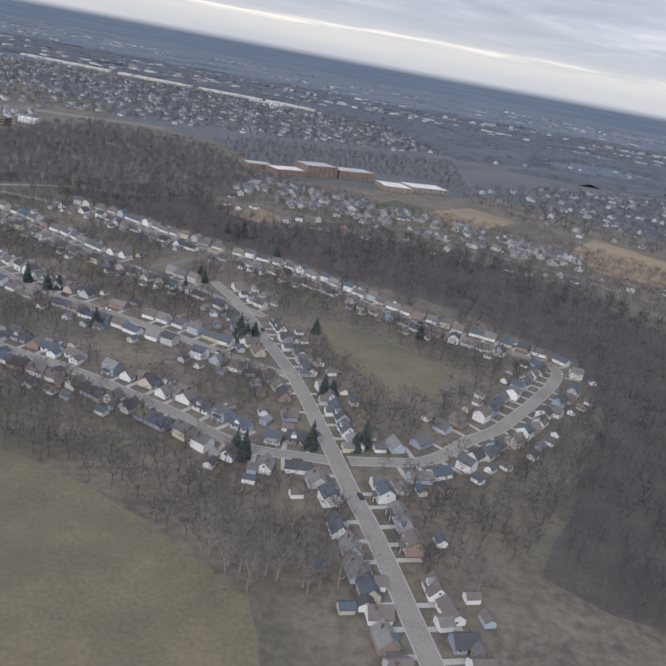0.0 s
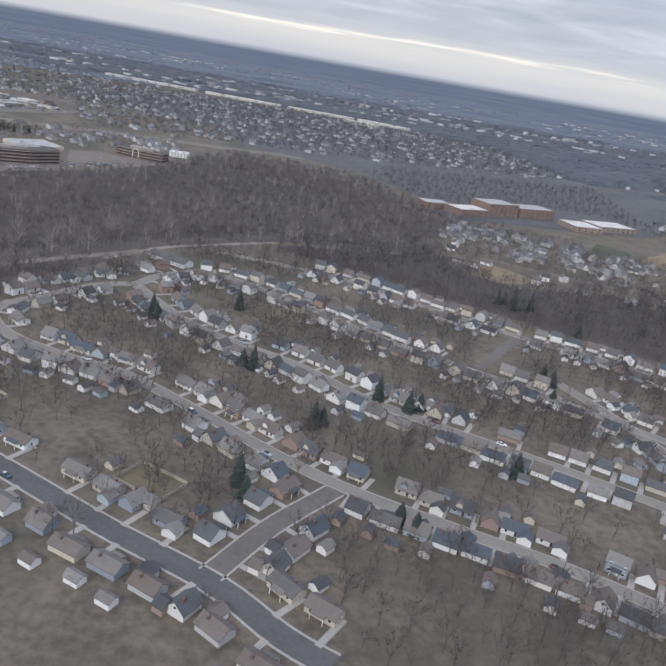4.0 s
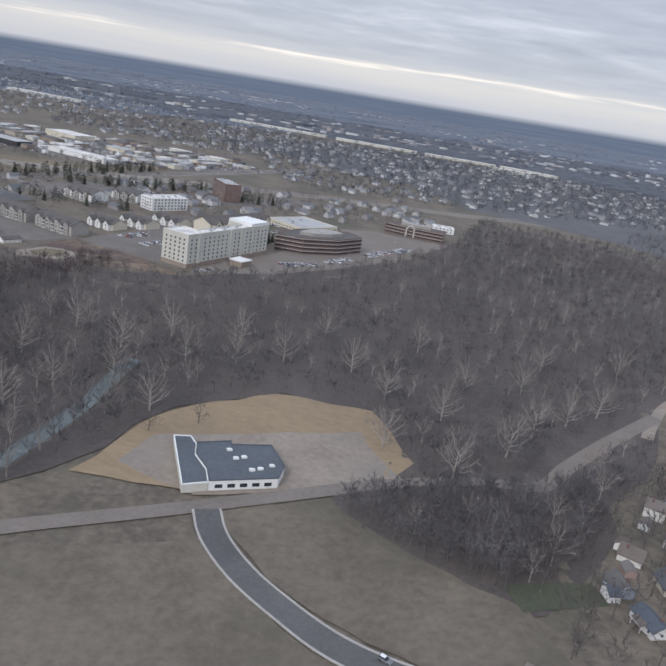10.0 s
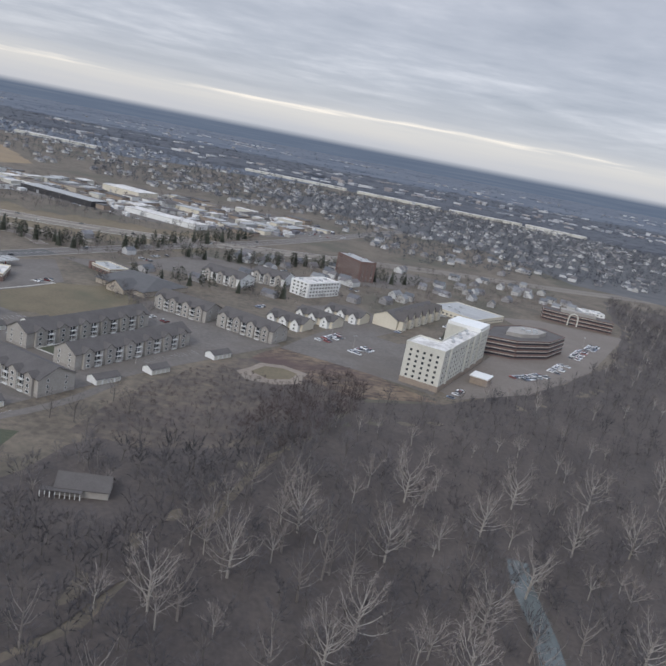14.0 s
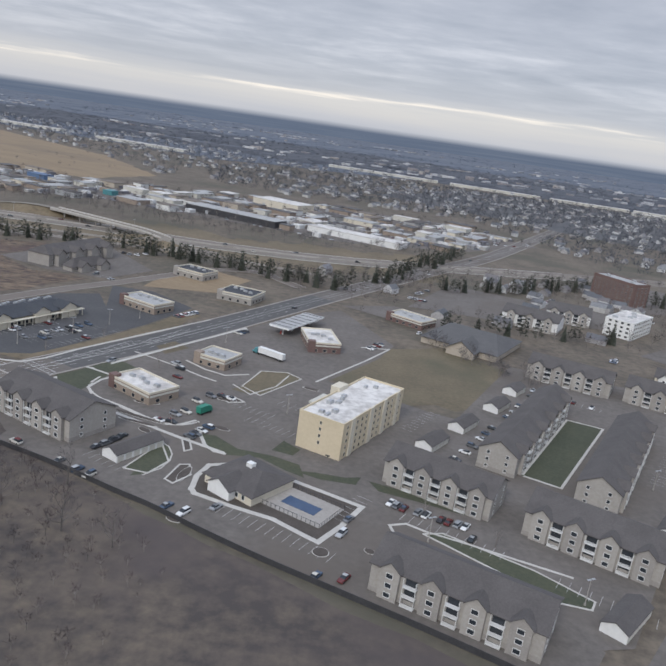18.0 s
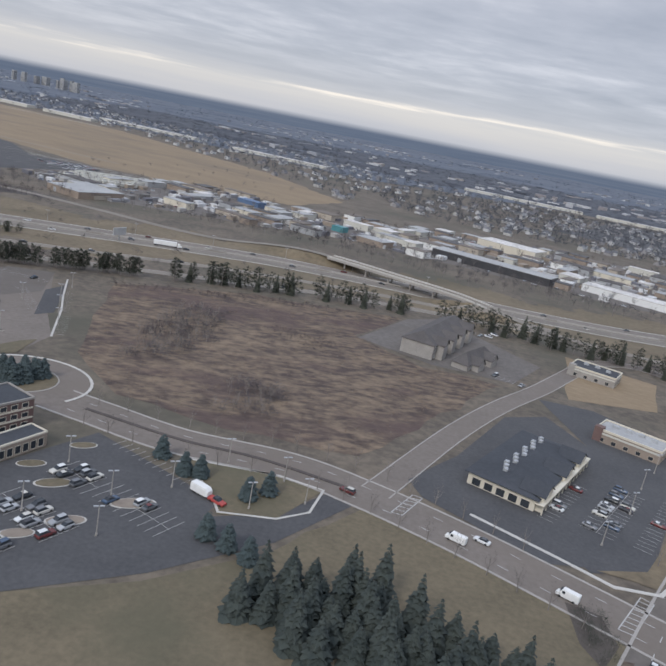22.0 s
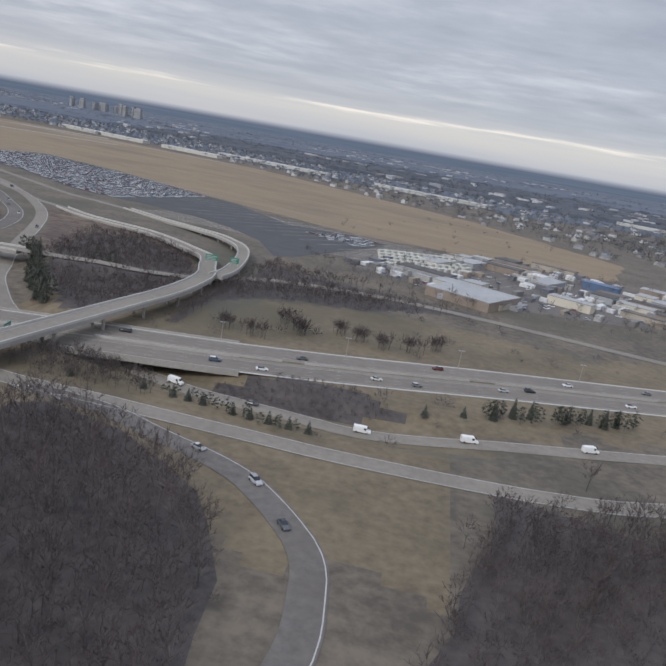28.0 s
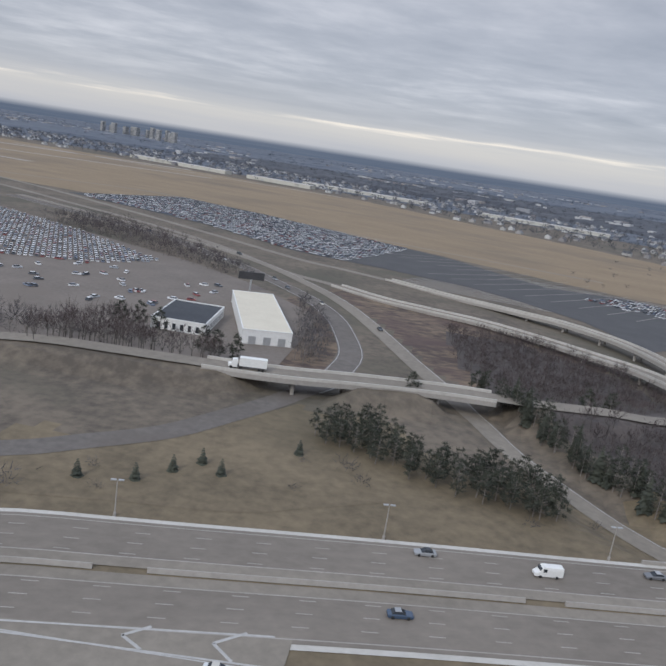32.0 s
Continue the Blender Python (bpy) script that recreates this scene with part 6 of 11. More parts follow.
for ux, uy in ((-556, 552), (-553, 554), (-548, 545), (-545, 547), (-560, 558), (-541, 551)):
    u = rel([(ux, uy)], AX, AY)[0]
    roof_unit(flat, u[0], u[1], 4.5, 2.0, 1.4, 0.9, 20, M_WHITE)
front = rel([(-571, 527), (-562, 532), (-537, 543)], AX, AY)
window_row(flat, front[1], front[2], 0.9, 5, 3.2, 1.9, M_WHITE)

# school, far behind the woods
for fl, fr, br, h, m, r in (((-47.3, 1072.8), (-4.3, 1101.7), (-22.4, 1129.6), 9, M_BRICK_ORANGE, M_ROOF_WHITE), ((-4.3, 1108.9), (41.8, 1139.6), (20.8, 1170.8), 17, M_BRICK_ORANGE, M_ROOF_GREY), ((47.0, 1142.6), (103.4, 1174.9), (84.3, 1206.3), 13, M_BRICK_ORANGE, M_ROOF_GREY),
                         ((115.9, 1108.4), (158.8, 1121.9), (144.0, 1163.7), 7, M_BRICK_PALE, M_ROOF_WHITE), ((159.0, 1142.6), (222.4, 1171.9), (206.6, 1209.8), 7, M_BRICK_PALE, M_ROOF_WHITE), ((-90.6, 1092.9), (-55.0, 1108.8), (-66.9, 1134.4), 8, M_BRICK_ORANGE, M_ROOF_GREY)):
    cx, cy, L, D, tn = stand(fl, fr, br)
    o = thing("school_building", cx, cy, 0, tn, "orange-brown school block with a flat roof" if m is not M_BRICK_PALE else "low school hall with a bright white roof", "school", "school blocks")
    foot = rect(0, 0, L, D, 0)
    flat_block(o, foot, h, m, r, 0.6)
    ring_windows(o, foot, (0, 1), [1.2 + 3.2 * k for k in range(int(h / 3.4))], 4.2, 1.6, M_OFFWHITE, 8.5)
    CLEAR_AREAS.append(rect(cx, cy, L + 12, D + 12, tn))

# pale warehouse and office by the car lots
cx, cy, L, D, tn = stand((-1797, 1146), (-1780, 1152), (-1793, 1226))
wh = thing("warehouse", cx, cy, 0, tn, "white flat-roofed warehouse standing beside the car lot", "warehouse")
foot = rect(0, 0, L + 2, D, 0)
flat_block(wh, foot, 6.0, M_WHITE, M_CREAM, 0.25)
for i in range(3):
    part("roller_door", Shape().box(-1.5, -0.1, 0, 1.5, 0.05, 3.4), M_METAL, wh, "grey roller door", at=pose(-6 + i * 6, -D / 2, 0))
cx, cy, L, D, tn = stand((-1826, 1146), (-1804, 1148), (-1814, 1183))
of = thing("small_office", cx, cy, 0, tn, "white flat-roofed office with tall windows", "office")
foot = [(-L / 2, -D / 2), (L / 2, -D / 2), (L / 2, D / 2), (-L / 2, D / 2)]
flat_block(of, foot, 4.6, M_WHITE, M_ROOF_DARK, 0.5)
ring_windows(of, foot, (0, 1), (0.6,), 1.6, 2.8, M_WHITE, 2.8)
CLEAR_AREAS.append([(-1876.1, 1104.9), (-1771.8, 1115.9), (-1769.0, 1234.2), (-1836.2, 1255.2), (-1961.5, 1211.6)])
long_house = thing("long_house", -323.6, 650.7, 0, -28, "long white single-storey building with a dark roof", "building")
pitched(long_house, 34, 11, 3.4, 2.6, M_WHITE, M_SHINGLE_DARK)
window_row(long_house, (-17, -5.5), (17, -5.5), 1, 9, 1.3, 1.3, M_WHITE)
CLEAR_AREAS.append(rect(-323.6, 650.7, 44, 22, -28))
cabin = thing("wooded_house", -788.7, 618.3, 0, 8, "grey house with white porch posts in the woods", "house")
pitched(cabin, 17, 9, 3.2, 3.2, M_STONE, M_SHINGLE)
for i in range(9):
    part("post", Shape().box(-0.12, -0.12, 0, 0.12, 0.12, 2.6), M_WHITE, cabin, at=pose(-13 + i * 1.6, -6.5, 0))
part("porch_roof", Shape().box(-13.4, -7, 2.6, 0.4, -4.4, 2.8), M_SHINGLE, cabin)
CLEAR_AREAS.append(rect(-793.6, 617.7, 40, 26, 0))

# ---- car parks, kerbs, bridges ----
LOTS = []


def lot(poly, material, label, z=0.07):
    """A car park; each one lies a little higher than the last."""
    LOTS.append(label)
    patch("car_park", poly, material, label, 0.062 + 0.007 * len(LOTS), clear=True)


def kerb_loop(name, poly, label, w=0.7, h=0.2, material=None, closed=True):
    s = Shape()
    pts = [Vector(p) for p in poly]
    ends = list(zip(pts, pts[1:] + (pts[:1] if closed else [])))
    for i, (a, b) in enumerate(ends):
        u = (b - a).normalized() * w / 2
        n = Vector((-u.y, u.x))
        a2, b2 = a - u, b + u
        s.prism([tuple(a2 - n), tuple(b2 - n), tuple(b2 + n), tuple(a2 + n)], 0.001 * (i % 3), h + 0.016 * (i % 3))
    piece(name, s, material or M_KERB, label)


def island(x, y, rx, ry, turn, material, label, lift=0.0):
    """A raised bed with a pale kerb."""
    c, sn = math.cos(radians(turn)), math.sin(radians(turn))
    ring = lambda k: [(x + c * rx * k * math.cos(t) - sn * ry * k * math.sin(t), y + sn * rx * k * math.cos(t) + c * ry * k * math.sin(t)) for t in np.linspace(0, 2 * math.pi, 20, endpoint=False)]
    piece("kerb", Shape().prism(ring(1.0), 0.0, 0.2 + lift), M_KERB, "pale kerb round a planted island")
    piece("island_bed", Shape().prism(ring(0.9), 0.01, 0.28 + lift), material, label)


def bays(x, y, turn, count, pitch=2.9, depth=5.4, double=False):
    """White lines of a row of parking bays, and the places of its bays."""
    s, spots = Shape(), []
    m = pose(x, y, 0.2, 0, 0, turn)
    for i in range(count + 1):
        for e in ((0, 1), (-1, 0)) if double else ((0, 1),):
            q = [m @ Vector((i * pitch + a, b * depth, 0)) for a, b in ((-0.07, e[0]), (0.07, e[0]), (0.07, e[1]), (-0.07, e[1]))]
            s.face(q)
    if double:
        s.face([m @ Vector(v) for v in ((0, -0.07, 0), (count * pitch, -0.07, 0), (count * pitch, 0.07, 0), (0, 0.07, 0))])
    piece("parking_lines", s, M_PAINT, "white painted parking bay lines")
    for i in range(count):
        for e in ((0.5, 1), (-0.5, -1)) if double else ((0.5, 1),):
            p = m @ Vector(((i + 0.5) * pitch, e[0] * depth, 0))
            spots.append((p.x, p.y, turn + (90 if e[1] > 0 else -90)))
    return spots


SPOTS = {}
lot([(-1395.7, 810.5), (-1386.5, 827.0), (-1368.1, 861.3), (-1355.2, 890.5), (-1332.5, 931.2), (-1360.6, 959.0), (-1333.7, 970.6), (-1303.5, 907.9), (-1286.5, 879.3), (-1287.3, 855.5), (-1302.2, 842.8), (-1299.2, 822.3), (-1283.4, 806.2), (-1303.8, 765.2), (-1350.5, 738.7), (-1415.5, 768.1)], M_ASPHALT_OLD, "pale worn hospital car park")
lot([(-1254.0, 734.8), (-1247.5, 774.6), (-1232.3, 806.6), (-1186.8, 783.2), (-1188.8, 773.9), (-1170.5, 784.6), (-1158.5, 803.4), (-1149.4, 801.6), (-1168.5, 770.2), (-1192.9, 746.1), (-1218.4, 728.2)], M_ASPHALT_NEW, "dark asphalt office car park")
patch("lawn", [(-1203.0, 803.3), (-1174.7, 806.1), (-1160.6, 803.4), (-1170.5, 781.5), (-1185.7, 777.0), (-1188.8, 784.1)], M_LAWN, "faded lawn island with lamp posts", 0.13)
kerb_loop("kerb", [(-1203.0, 803.3), (-1174.7, 806.1), (-1160.6, 803.4), (-1162.5, 788.9), (-1170.5, 781.5), (-1185.7, 778.0), (-1188.8, 784.1)], "pale kerb round the lawn")
patch("lawn", [(-1218.4, 728.2), (-1192.9, 743.0), (-1168.4, 766.1), (-1147.4, 799.6), (-1101.7, 771.4), (-1098.4, 727.0), (-1142.5, 690.1), (-1204.0, 689.7)], M_LAWN, "faded lawn beside the entrance road", 0.055)
patch("lawn", [(-1400.7, 833.2), (-1387.3, 849.8), (-1372.2, 859.2), (-1367.1, 859.3), (-1387.5, 826.0)], M_GREEN, "dark green lawn before the hospital", 0.1)
kerb_loop("walkway", [(-1387.5, 825.0), (-1367.1, 861.3)], "pale concrete path by the lawn", 1.6, 0.12, closed=False)
lot([(-1347.7, 906.4), (-1333.7, 913.6), (-1321.7, 936.5), (-1335.0, 974.7), (-1357.8, 967.5), (-1360.6, 948.0)], M_ASPHALT, "grey asphalt beyond the end of the hospital", 0.061)
patch("yard", [(-1436.7, 823.9), (-1424.3, 844.7), (-1410.9, 838.5), (-1401.7, 831.1), (-1409.0, 798.1), (-1445.7, 798.4)], M_ASPHALT, "delivery yard beside the hospital", 0.06)
lot([(-1095.1, 817.1), (-1083.8, 792.5), (-1064.8, 800.1), (-1036.1, 867.7), (-1022.2, 914.3), (-1052.7, 939.8), (-1078.0, 939.5), (-1064.5, 889.0), (-1092.7, 883.4), (-1120.4, 835.3)], M_ASPHALT_NEW, "dark asphalt car park of the shops")
lot([(-1127.0, 839.1), (-1118.9, 852.1), (-1097.0, 904.2), (-1077.8, 916.5), (-1062.8, 886.4), (-1049.5, 850.7), (-1063.0, 807.2), (-1072.3, 798.2), (-1097.4, 791.6), (-1118.5, 806.0), (-1131.0, 814.0), (-1135.8, 823.8)], M_ASPHALT_NEW, "dark asphalt round the strip of shops")
patch("lawn", [(-1064.8, 792.8), (-1039.0, 844.9), (-1014.0, 898.9), (-1022.2, 909.1), (-1034.1, 867.7), (-1061.8, 802.2), (-1081.8, 794.6)], M_MEADOW, "grass strip beside the main street", 0.1455)
lot([(-1045.5, 774.6), (-1021.6, 818.3), (-991.6, 878.4), (-963.4, 932.1), (-936.2, 962.8), (-903.6, 897.0), (-912.6, 868.3), (-936.8, 822.1), (-905.4, 801.7), (-900.3, 781.2), (-920.3, 735.0), (-905.1, 694.2), (-869.6, 653.4), (-861.5, 653.4), (-960.6, 693.6), (-1000.8, 711.4), (-1041.1, 725.1), (-1059.4, 748.5)], M_ASPHALT, "grey asphalt around shops and hotel")
lot([(-960.6, 693.6), (-869.6, 653.4), (-851.3, 658.6), (-799.0, 752.0), (-743.1, 839.2), (-779.2, 882.5), (-839.9, 889.3), (-880.1, 796.6), (-905.2, 750.5)], M_ASPHALT, "grey asphalt around the apartment houses", 0.068)
patch("lawn", [(-861, 750), (-827, 817), (-812, 812), (-848, 744)], M_GREEN, "green courtyard lawn between apartment houses", 0.2, 1)
kerb_loop("walkway", [(-861, 750), (-827, 817), (-812, 812), (-848, 744)], "pale concrete path round the courtyard lawn", 1.0, 0.24)
for ring, mat_, lab in (([(-901, 698), (-866, 673), (-858, 672), (-856, 676), (-870, 687), (-895, 700)], M_GREEN, "long green island before the apartment houses"),
                        ([(-973, 799), (-964, 791), (-949, 819), (-956, 825), (-968, 822)], M_LAWN, "brown lawn island between the shops"),
                        ([(-979, 783), (-974, 785), (-969, 781), (-975, 778)], M_BED, "dark planted island in the lot"),
                        ([(-984, 738), (-982, 740), (-979, 731), (-981, 729)], M_BED, "dark planted island in the drive"),
                        ([(-980, 719), (-977, 720), (-975, 713), (-979, 706), (-982, 708)], M_BED, "dark crescent bed in the drive"),
                        ([(-990, 733), (-984, 720), (-988, 710), (-996, 711)], M_GREEN, "green lawn beside the garage")):
    patch("island_lawn", ring, mat_, lab, 0.19)
    kerb_loop("kerb", ring, "pale kerb of an island", 0.6, 0.26)
kerb_loop("kerb", smooth_line([(-1030, 789), (-1031, 775), (-1024, 765), (-1009, 756), (-996, 749), (-987, 750), (-982, 755)], 4).tolist(), "pale kerb round the restaurant drive", 0.9, 0.16, closed=False)
lot([(-1041.1, 716.4), (-1022.5, 709.4), (-1007.7, 702.8), (-993.8, 696.2), (-980.8, 690.4), (-966.1, 682.4), (-946.2, 672.5), (-926.3, 663.8), (-900.0, 651.9), (-870.6, 637.7), (-859.5, 655.5), (-900.0, 694.3), (-960.6, 708.0), (-1000.9, 725.8), (-1039.2, 733.4)], M_ASPHALT, "grey asphalt drive along the dark fence", 0.064)
lot([(-928.4, 720.6), (-905.2, 743.3), (-878.0, 796.6), (-892.2, 801.7), (-905.4, 808.9), (-925.6, 812.9), (-932.6, 765.7)], M_ASPHALT, "grey asphalt drive behind the hotel", 0.062)
patch("lawn", [(-952.4, 740.0), (-944.6, 738.2), (-942.4, 743.7), (-949.1, 749.5)], M_GREEN, "dull lawn at the corner of the hotel", 0.14)
patch("lawn", [(-943.1, 726.8), (-933.8, 723.1), (-922.0, 723.1), (-920.2, 729.2), (-925.7, 727.3), (-936.4, 727.8)], M_GREEN, "narrow lawn behind the pool", 0.14)
patch("lawn", [(-917.7, 727.4), (-914.3, 720.9), (-903.1, 718.2), (-884.2, 712.8), (-882.3, 718.1), (-903.1, 722.9)], M_GREEN, "dark lawn before the apartment house", 0.14)
patch("lawn", [(-910.9, 701.7), (-910.1, 694.7), (-901.0, 691.5), (-890.2, 689.8), (-861.5, 680.1), (-859.5, 686.2), (-888.6, 696.1), (-900.5, 699.6), (-906.0, 702.2)], M_GREEN, "narrow green lawn between apartment houses", 0.11)
kerb_loop("walkway", [(-909.6, 694.7), (-911.2, 700.3), (-906.1, 702.6), (-900.5, 699.8), (-888.6, 696.3), (-859.5, 686.4)], "pale kerb round the lawn", 0.9, closed=False)
patch("lawn", [(-1046.7, 780.5), (-1038.8, 793.7), (-1027.6, 789.1), (-1030.9, 778.2), (-1032.0, 767.8), (-1041.7, 770.9)], M_GREEN, "dark green corner lawn by the crossing", 0.17)
patch("lawn", [(-1037.7, 795.2), (-1032.5, 810.9), (-1020.1, 802.0), (-1026.6, 790.1)], M_GREEN, "small green lawn by the main street", 0.17)
kerb_loop("walkway", [(-1038.9, 794.4), (-1026.9, 789.3)], "pale path between the lawns", 1.2, 0.2, closed=False)
kerb_loop("walkway", [(-1049.5, 770.4), (-1031.6, 803.7), (-1009.7, 845.3), (-986.6, 888.8)], "pale pavement along the main street", 2.0, 0.16, closed=False)
kerb_loop("walkway", [(-1047.5, 772.5), (-1013.1, 752.4), (-985.9, 739.5), (-968.8, 732.5)], "pale pavement behind the apartments", 1.6, 0.16, closed=False)
kerb_loop("walkway", [(-966.4, 723.9), (-970.8, 721.8), (-973.0, 713.2), (-972.7, 704.4), (-971.2, 702.0), (-958.5, 697.4), (-945.9, 693.7), (-935.2, 686.9), (-932.0, 685.0), (-925.6, 695.9), (-919.7, 708.9), (-927.9, 712.8), (-943.1, 719.8)], "pale concrete path round pool and clubhouse", 1.8, 0.16, closed=False)
patch("mulch_bed", [(-966.4, 723.9), (-970.8, 721.8), (-973.0, 713.2), (-972.7, 704.4), (-971.2, 702.0), (-958.5, 697.4), (-945.9, 693.7), (-935.2, 686.9), (-932.0, 685.0), (-925.6, 695.9), (-919.7, 708.9), (-927.9, 712.8), (-943.1, 719.8)], M_BED, "dark planted ground round the clubhouse", 0.13)
kerb_loop("kerb", [(-979.4, 745.2), (-975.3, 735.8), (-971.4, 732.3), (-967.8, 731.5)], "pale kerb of the entrance drive", 1.3, 0.24, closed=False)
patch("lawn", [(-980.1, 744.9), (-976.9, 738.0), (-972.8, 732.3), (-967.7, 731.1), (-955.5, 732.6), (-945.8, 725.9), (-939.2, 722.7), (-941.7, 731.7), (-951.4, 735.6), (-964.1, 737.1), (-973.5, 745.1)], M_GREEN, "grass wedge beside the entrance drive", 0.15)
kerb_loop("kerb", [(-973.0, 814.8), (-982.5, 809.2), (-992.2, 813.2), (-1002.6, 821.3)], "pale kerb between the lots", 1.0, 0.22, closed=False)
kerb_loop("kerb", [(-921.6, 884.8), (-906.7, 888.4), (-918.8, 862.6), (-941.9, 818.9)], "pale kerb of the filling station", 1.0, 0.22, closed=False)
patch("lawn", [(-976.7, 793.5), (-969.9, 791.0), (-960.7, 799.3), (-951.4, 819.2), (-963.5, 814.6), (-968.5, 805.3)], M_LAWN, "dry grass island between the lots", 0.16)
kerb_loop("kerb", [(-1019.5, 790.0), (-1024.7, 789.6), (-1028.8, 782.4), (-1030.5, 772.6), (-1027.2, 767.0)], "pale kerb round the restaurant", 1.1, 0.24, closed=False)
kerb_loop("kerb", [(-1031.8, 765.4), (-1019.9, 762.4), (-1012.3, 758.7), (-1002.5, 752.9), (-994.3, 748.9), (-988.1, 749.7), (-983.4, 755.5)], "pale kerb of the restaurant lane", 1.1, 0.24, closed=False)
patch("lawn", [(-935.8, 825.2), (-905.6, 888.8), (-865.1, 876.6), (-875.1, 819.2), (-900.3, 804.8)], M_LAWN, "empty dry grass plot", 0.1)
patch("lawn", [(-992.4, 731.7), (-990.3, 733.4), (-986.9, 730.7), (-984.6, 725.6), (-984.1, 720.5), (-985.4, 714.4), (-989.4, 708.9), (-992.7, 706.9), (-991.5, 719.1)], M_GREEN, "rounded lawn beside the garages", 0.13)
kerb_loop("kerb", [(-990.3, 733.6), (-986.7, 730.7), (-984.3, 725.6), (-983.8, 720.5), (-985.1, 714.4), (-989.1, 708.6)], "pale kerb round the lawn", 0.5, 0.2, closed=False)
for x0, y0, x1, y1, w in ((-1009.0, 727.3, -1001.9, 720.9, 1.2), (-977.9, 707.6, -976.3, 718.8, 1.6), (-1000.8, 742.5, -995.7, 739.3, 1.4), (-1010.0, 765.9, -999.7, 766.2, 1.6), (-1017.7, 756.1, -991.7, 748.1, 1.0), (-1010.3, 748.5, -994.8, 745.2, 0.9), (-976.2, 753.6, -969.4, 750.9, 1.4), (-980.3, 780.9, -972.0, 780.8, 1.6), (-947.6, 809.4, -939.9, 806.8, 1.4), (-975.7, 686.4, -971.0, 684.8, 1.2), (-933.3, 680.9, -928.6, 679.5, 2.4), (-918.8, 685.2, -915.7, 683.2, 1.2)):
    island((x0 + x1) / 2, (y0 + y1) / 2, math.hypot(x1 - x0, y1 - y0) / 2, w, math.degrees(math.atan2(y1 - y0, x1 - x0)), M_BED, "planted island in the car park")
patch("lawn", [(-1070.4, 792.9), (-1061.2, 809.3), (-1045.7, 838.7), (-1028.7, 871.1), (-1018.1, 887.3), (-1020.4, 872.2), (-1039.1, 838.4), (-1055.1, 809.9), (-1064.7, 791.8)], M_MEADOW, "tan verge between the shops and the main street", 0.15)
kerb_loop("walkway", [(-1115.8, 810.0), (-1092.3, 796.6), (-1078.4, 788.1), (-1065.7, 789.2), (-1058.8, 798.1), (-1050.3, 816.8), (-1027.6, 859.0), (-1007.9, 894.8)], "pale pavement round the plaza corner", 1.3, 0.17, closed=False)
kerb_loop("kerb", [(-1027.2, 823.1), (-1018.3, 818.8), (-1004.2, 811.5), (-992.6, 803.9), (-984.9, 800.3)], "pale kerb between restaurant lots", 0.8, 0.2, closed=False)
patch("lawn", [(-1021.2, 835.8), (-1015.0, 847.3), (-1006.0, 839.9), (-1014.3, 826.3)], M_MEADOW, "small dry lawn beside the restaurant", 0.16)
kerb_loop("kerb", [(-976.7, 799.2), (-968.1, 790.6), (-958.9, 804.5), (-955.0, 821.0)], "pale kerb round the dry island", 0.7, 0.2, closed=False)
fence = Shape()
fl_ = smooth_line([(-1041.1, 715.8), (-1022.5, 708.7), (-1007.7, 702.2), (-993.8, 695.5), (-980.8, 689.8), (-966.1, 681.8), (-946.2, 671.9), (-926.3, 663.1), (-900.0, 651.3), (-870.6, 637.1)], 4)
for a, b in zip(fl_[:-1], fl_[1:]):
    u = Vector(b - a).normalized() * 0.05
    n = Vector((-u.y, u.x))
    fence.prism([tuple(Vector(a) - n), tuple(Vector(b) - n), tuple(Vector(b) + n), tuple(Vector(a) + n)], 0, 1.8)
piece("fence", fence, M_DARK_METAL, "dark solid fence along the apartments")
lot([(-743.0, 834.0), (-732.8, 861.5), (-706.2, 923.6), (-664.1, 899.0), (-635.7, 925.1), (-605.4, 909.7), (-607.5, 887.0), (-650.4, 795.5), (-686.1, 813.5)], M_ASPHALT, "grey hotel car park")
lot([(-595.3, 911.8), (-645.4, 805.9), (-635.3, 795.7), (-585.5, 832.3), (-550.4, 875.5), (-515.1, 924.3), (-449.3, 1051.3), (-434.0, 1084.0), (-514.7, 1094.7), (-555.1, 1075.0), (-525.2, 981.2), (-565.5, 981.9)], M_ASPHALT_OLD, "pale office car park")
lot([(-1167.9, 977.7), (-1144.2, 1041.4), (-1124.2, 1060.6), (-1098.8, 1032.2), (-1069.3, 996.5), (-1088.2, 954.9), (-1128.5, 957.1)], M_ASPHALT, "grey inn car park", 0.075)
lot([(-1909.8, 1101.2), (-1865.5, 1102.8), (-1771.9, 1124.5), (-1771.7, 1218.0), (-1817.8, 1271.5), (-1868.4, 1309.0), (-1963.8, 1357.3), (-2091.9, 1427.4), (-2229.4, 1353.7), (-2012.4, 1160.1)], M_ASPHALT_OLD, "pale car storage lot")
lot([(-2100.7, 1586.4), (-2035.5, 1748.2), (-1918.2, 1698.9), (-1825.3, 1642.7), (-1703.8, 1563.1), (-1629.7, 1474.8), (-1563.2, 1486.6), (-1528.3, 1460.0), (-1545.7, 1401.3), (-1584.1, 1294.4), (-1597.5, 1280.5), (-1623.9, 1340.8), (-1658.2, 1377.8), (-1691.8, 1404.0), (-1758.8, 1425.5), (-1829.4, 1438.0), (-1930.0, 1513.9)], M_ASPHALT_NEW, "wide grey airport car park with painted rows")
rows_paint = Shape()
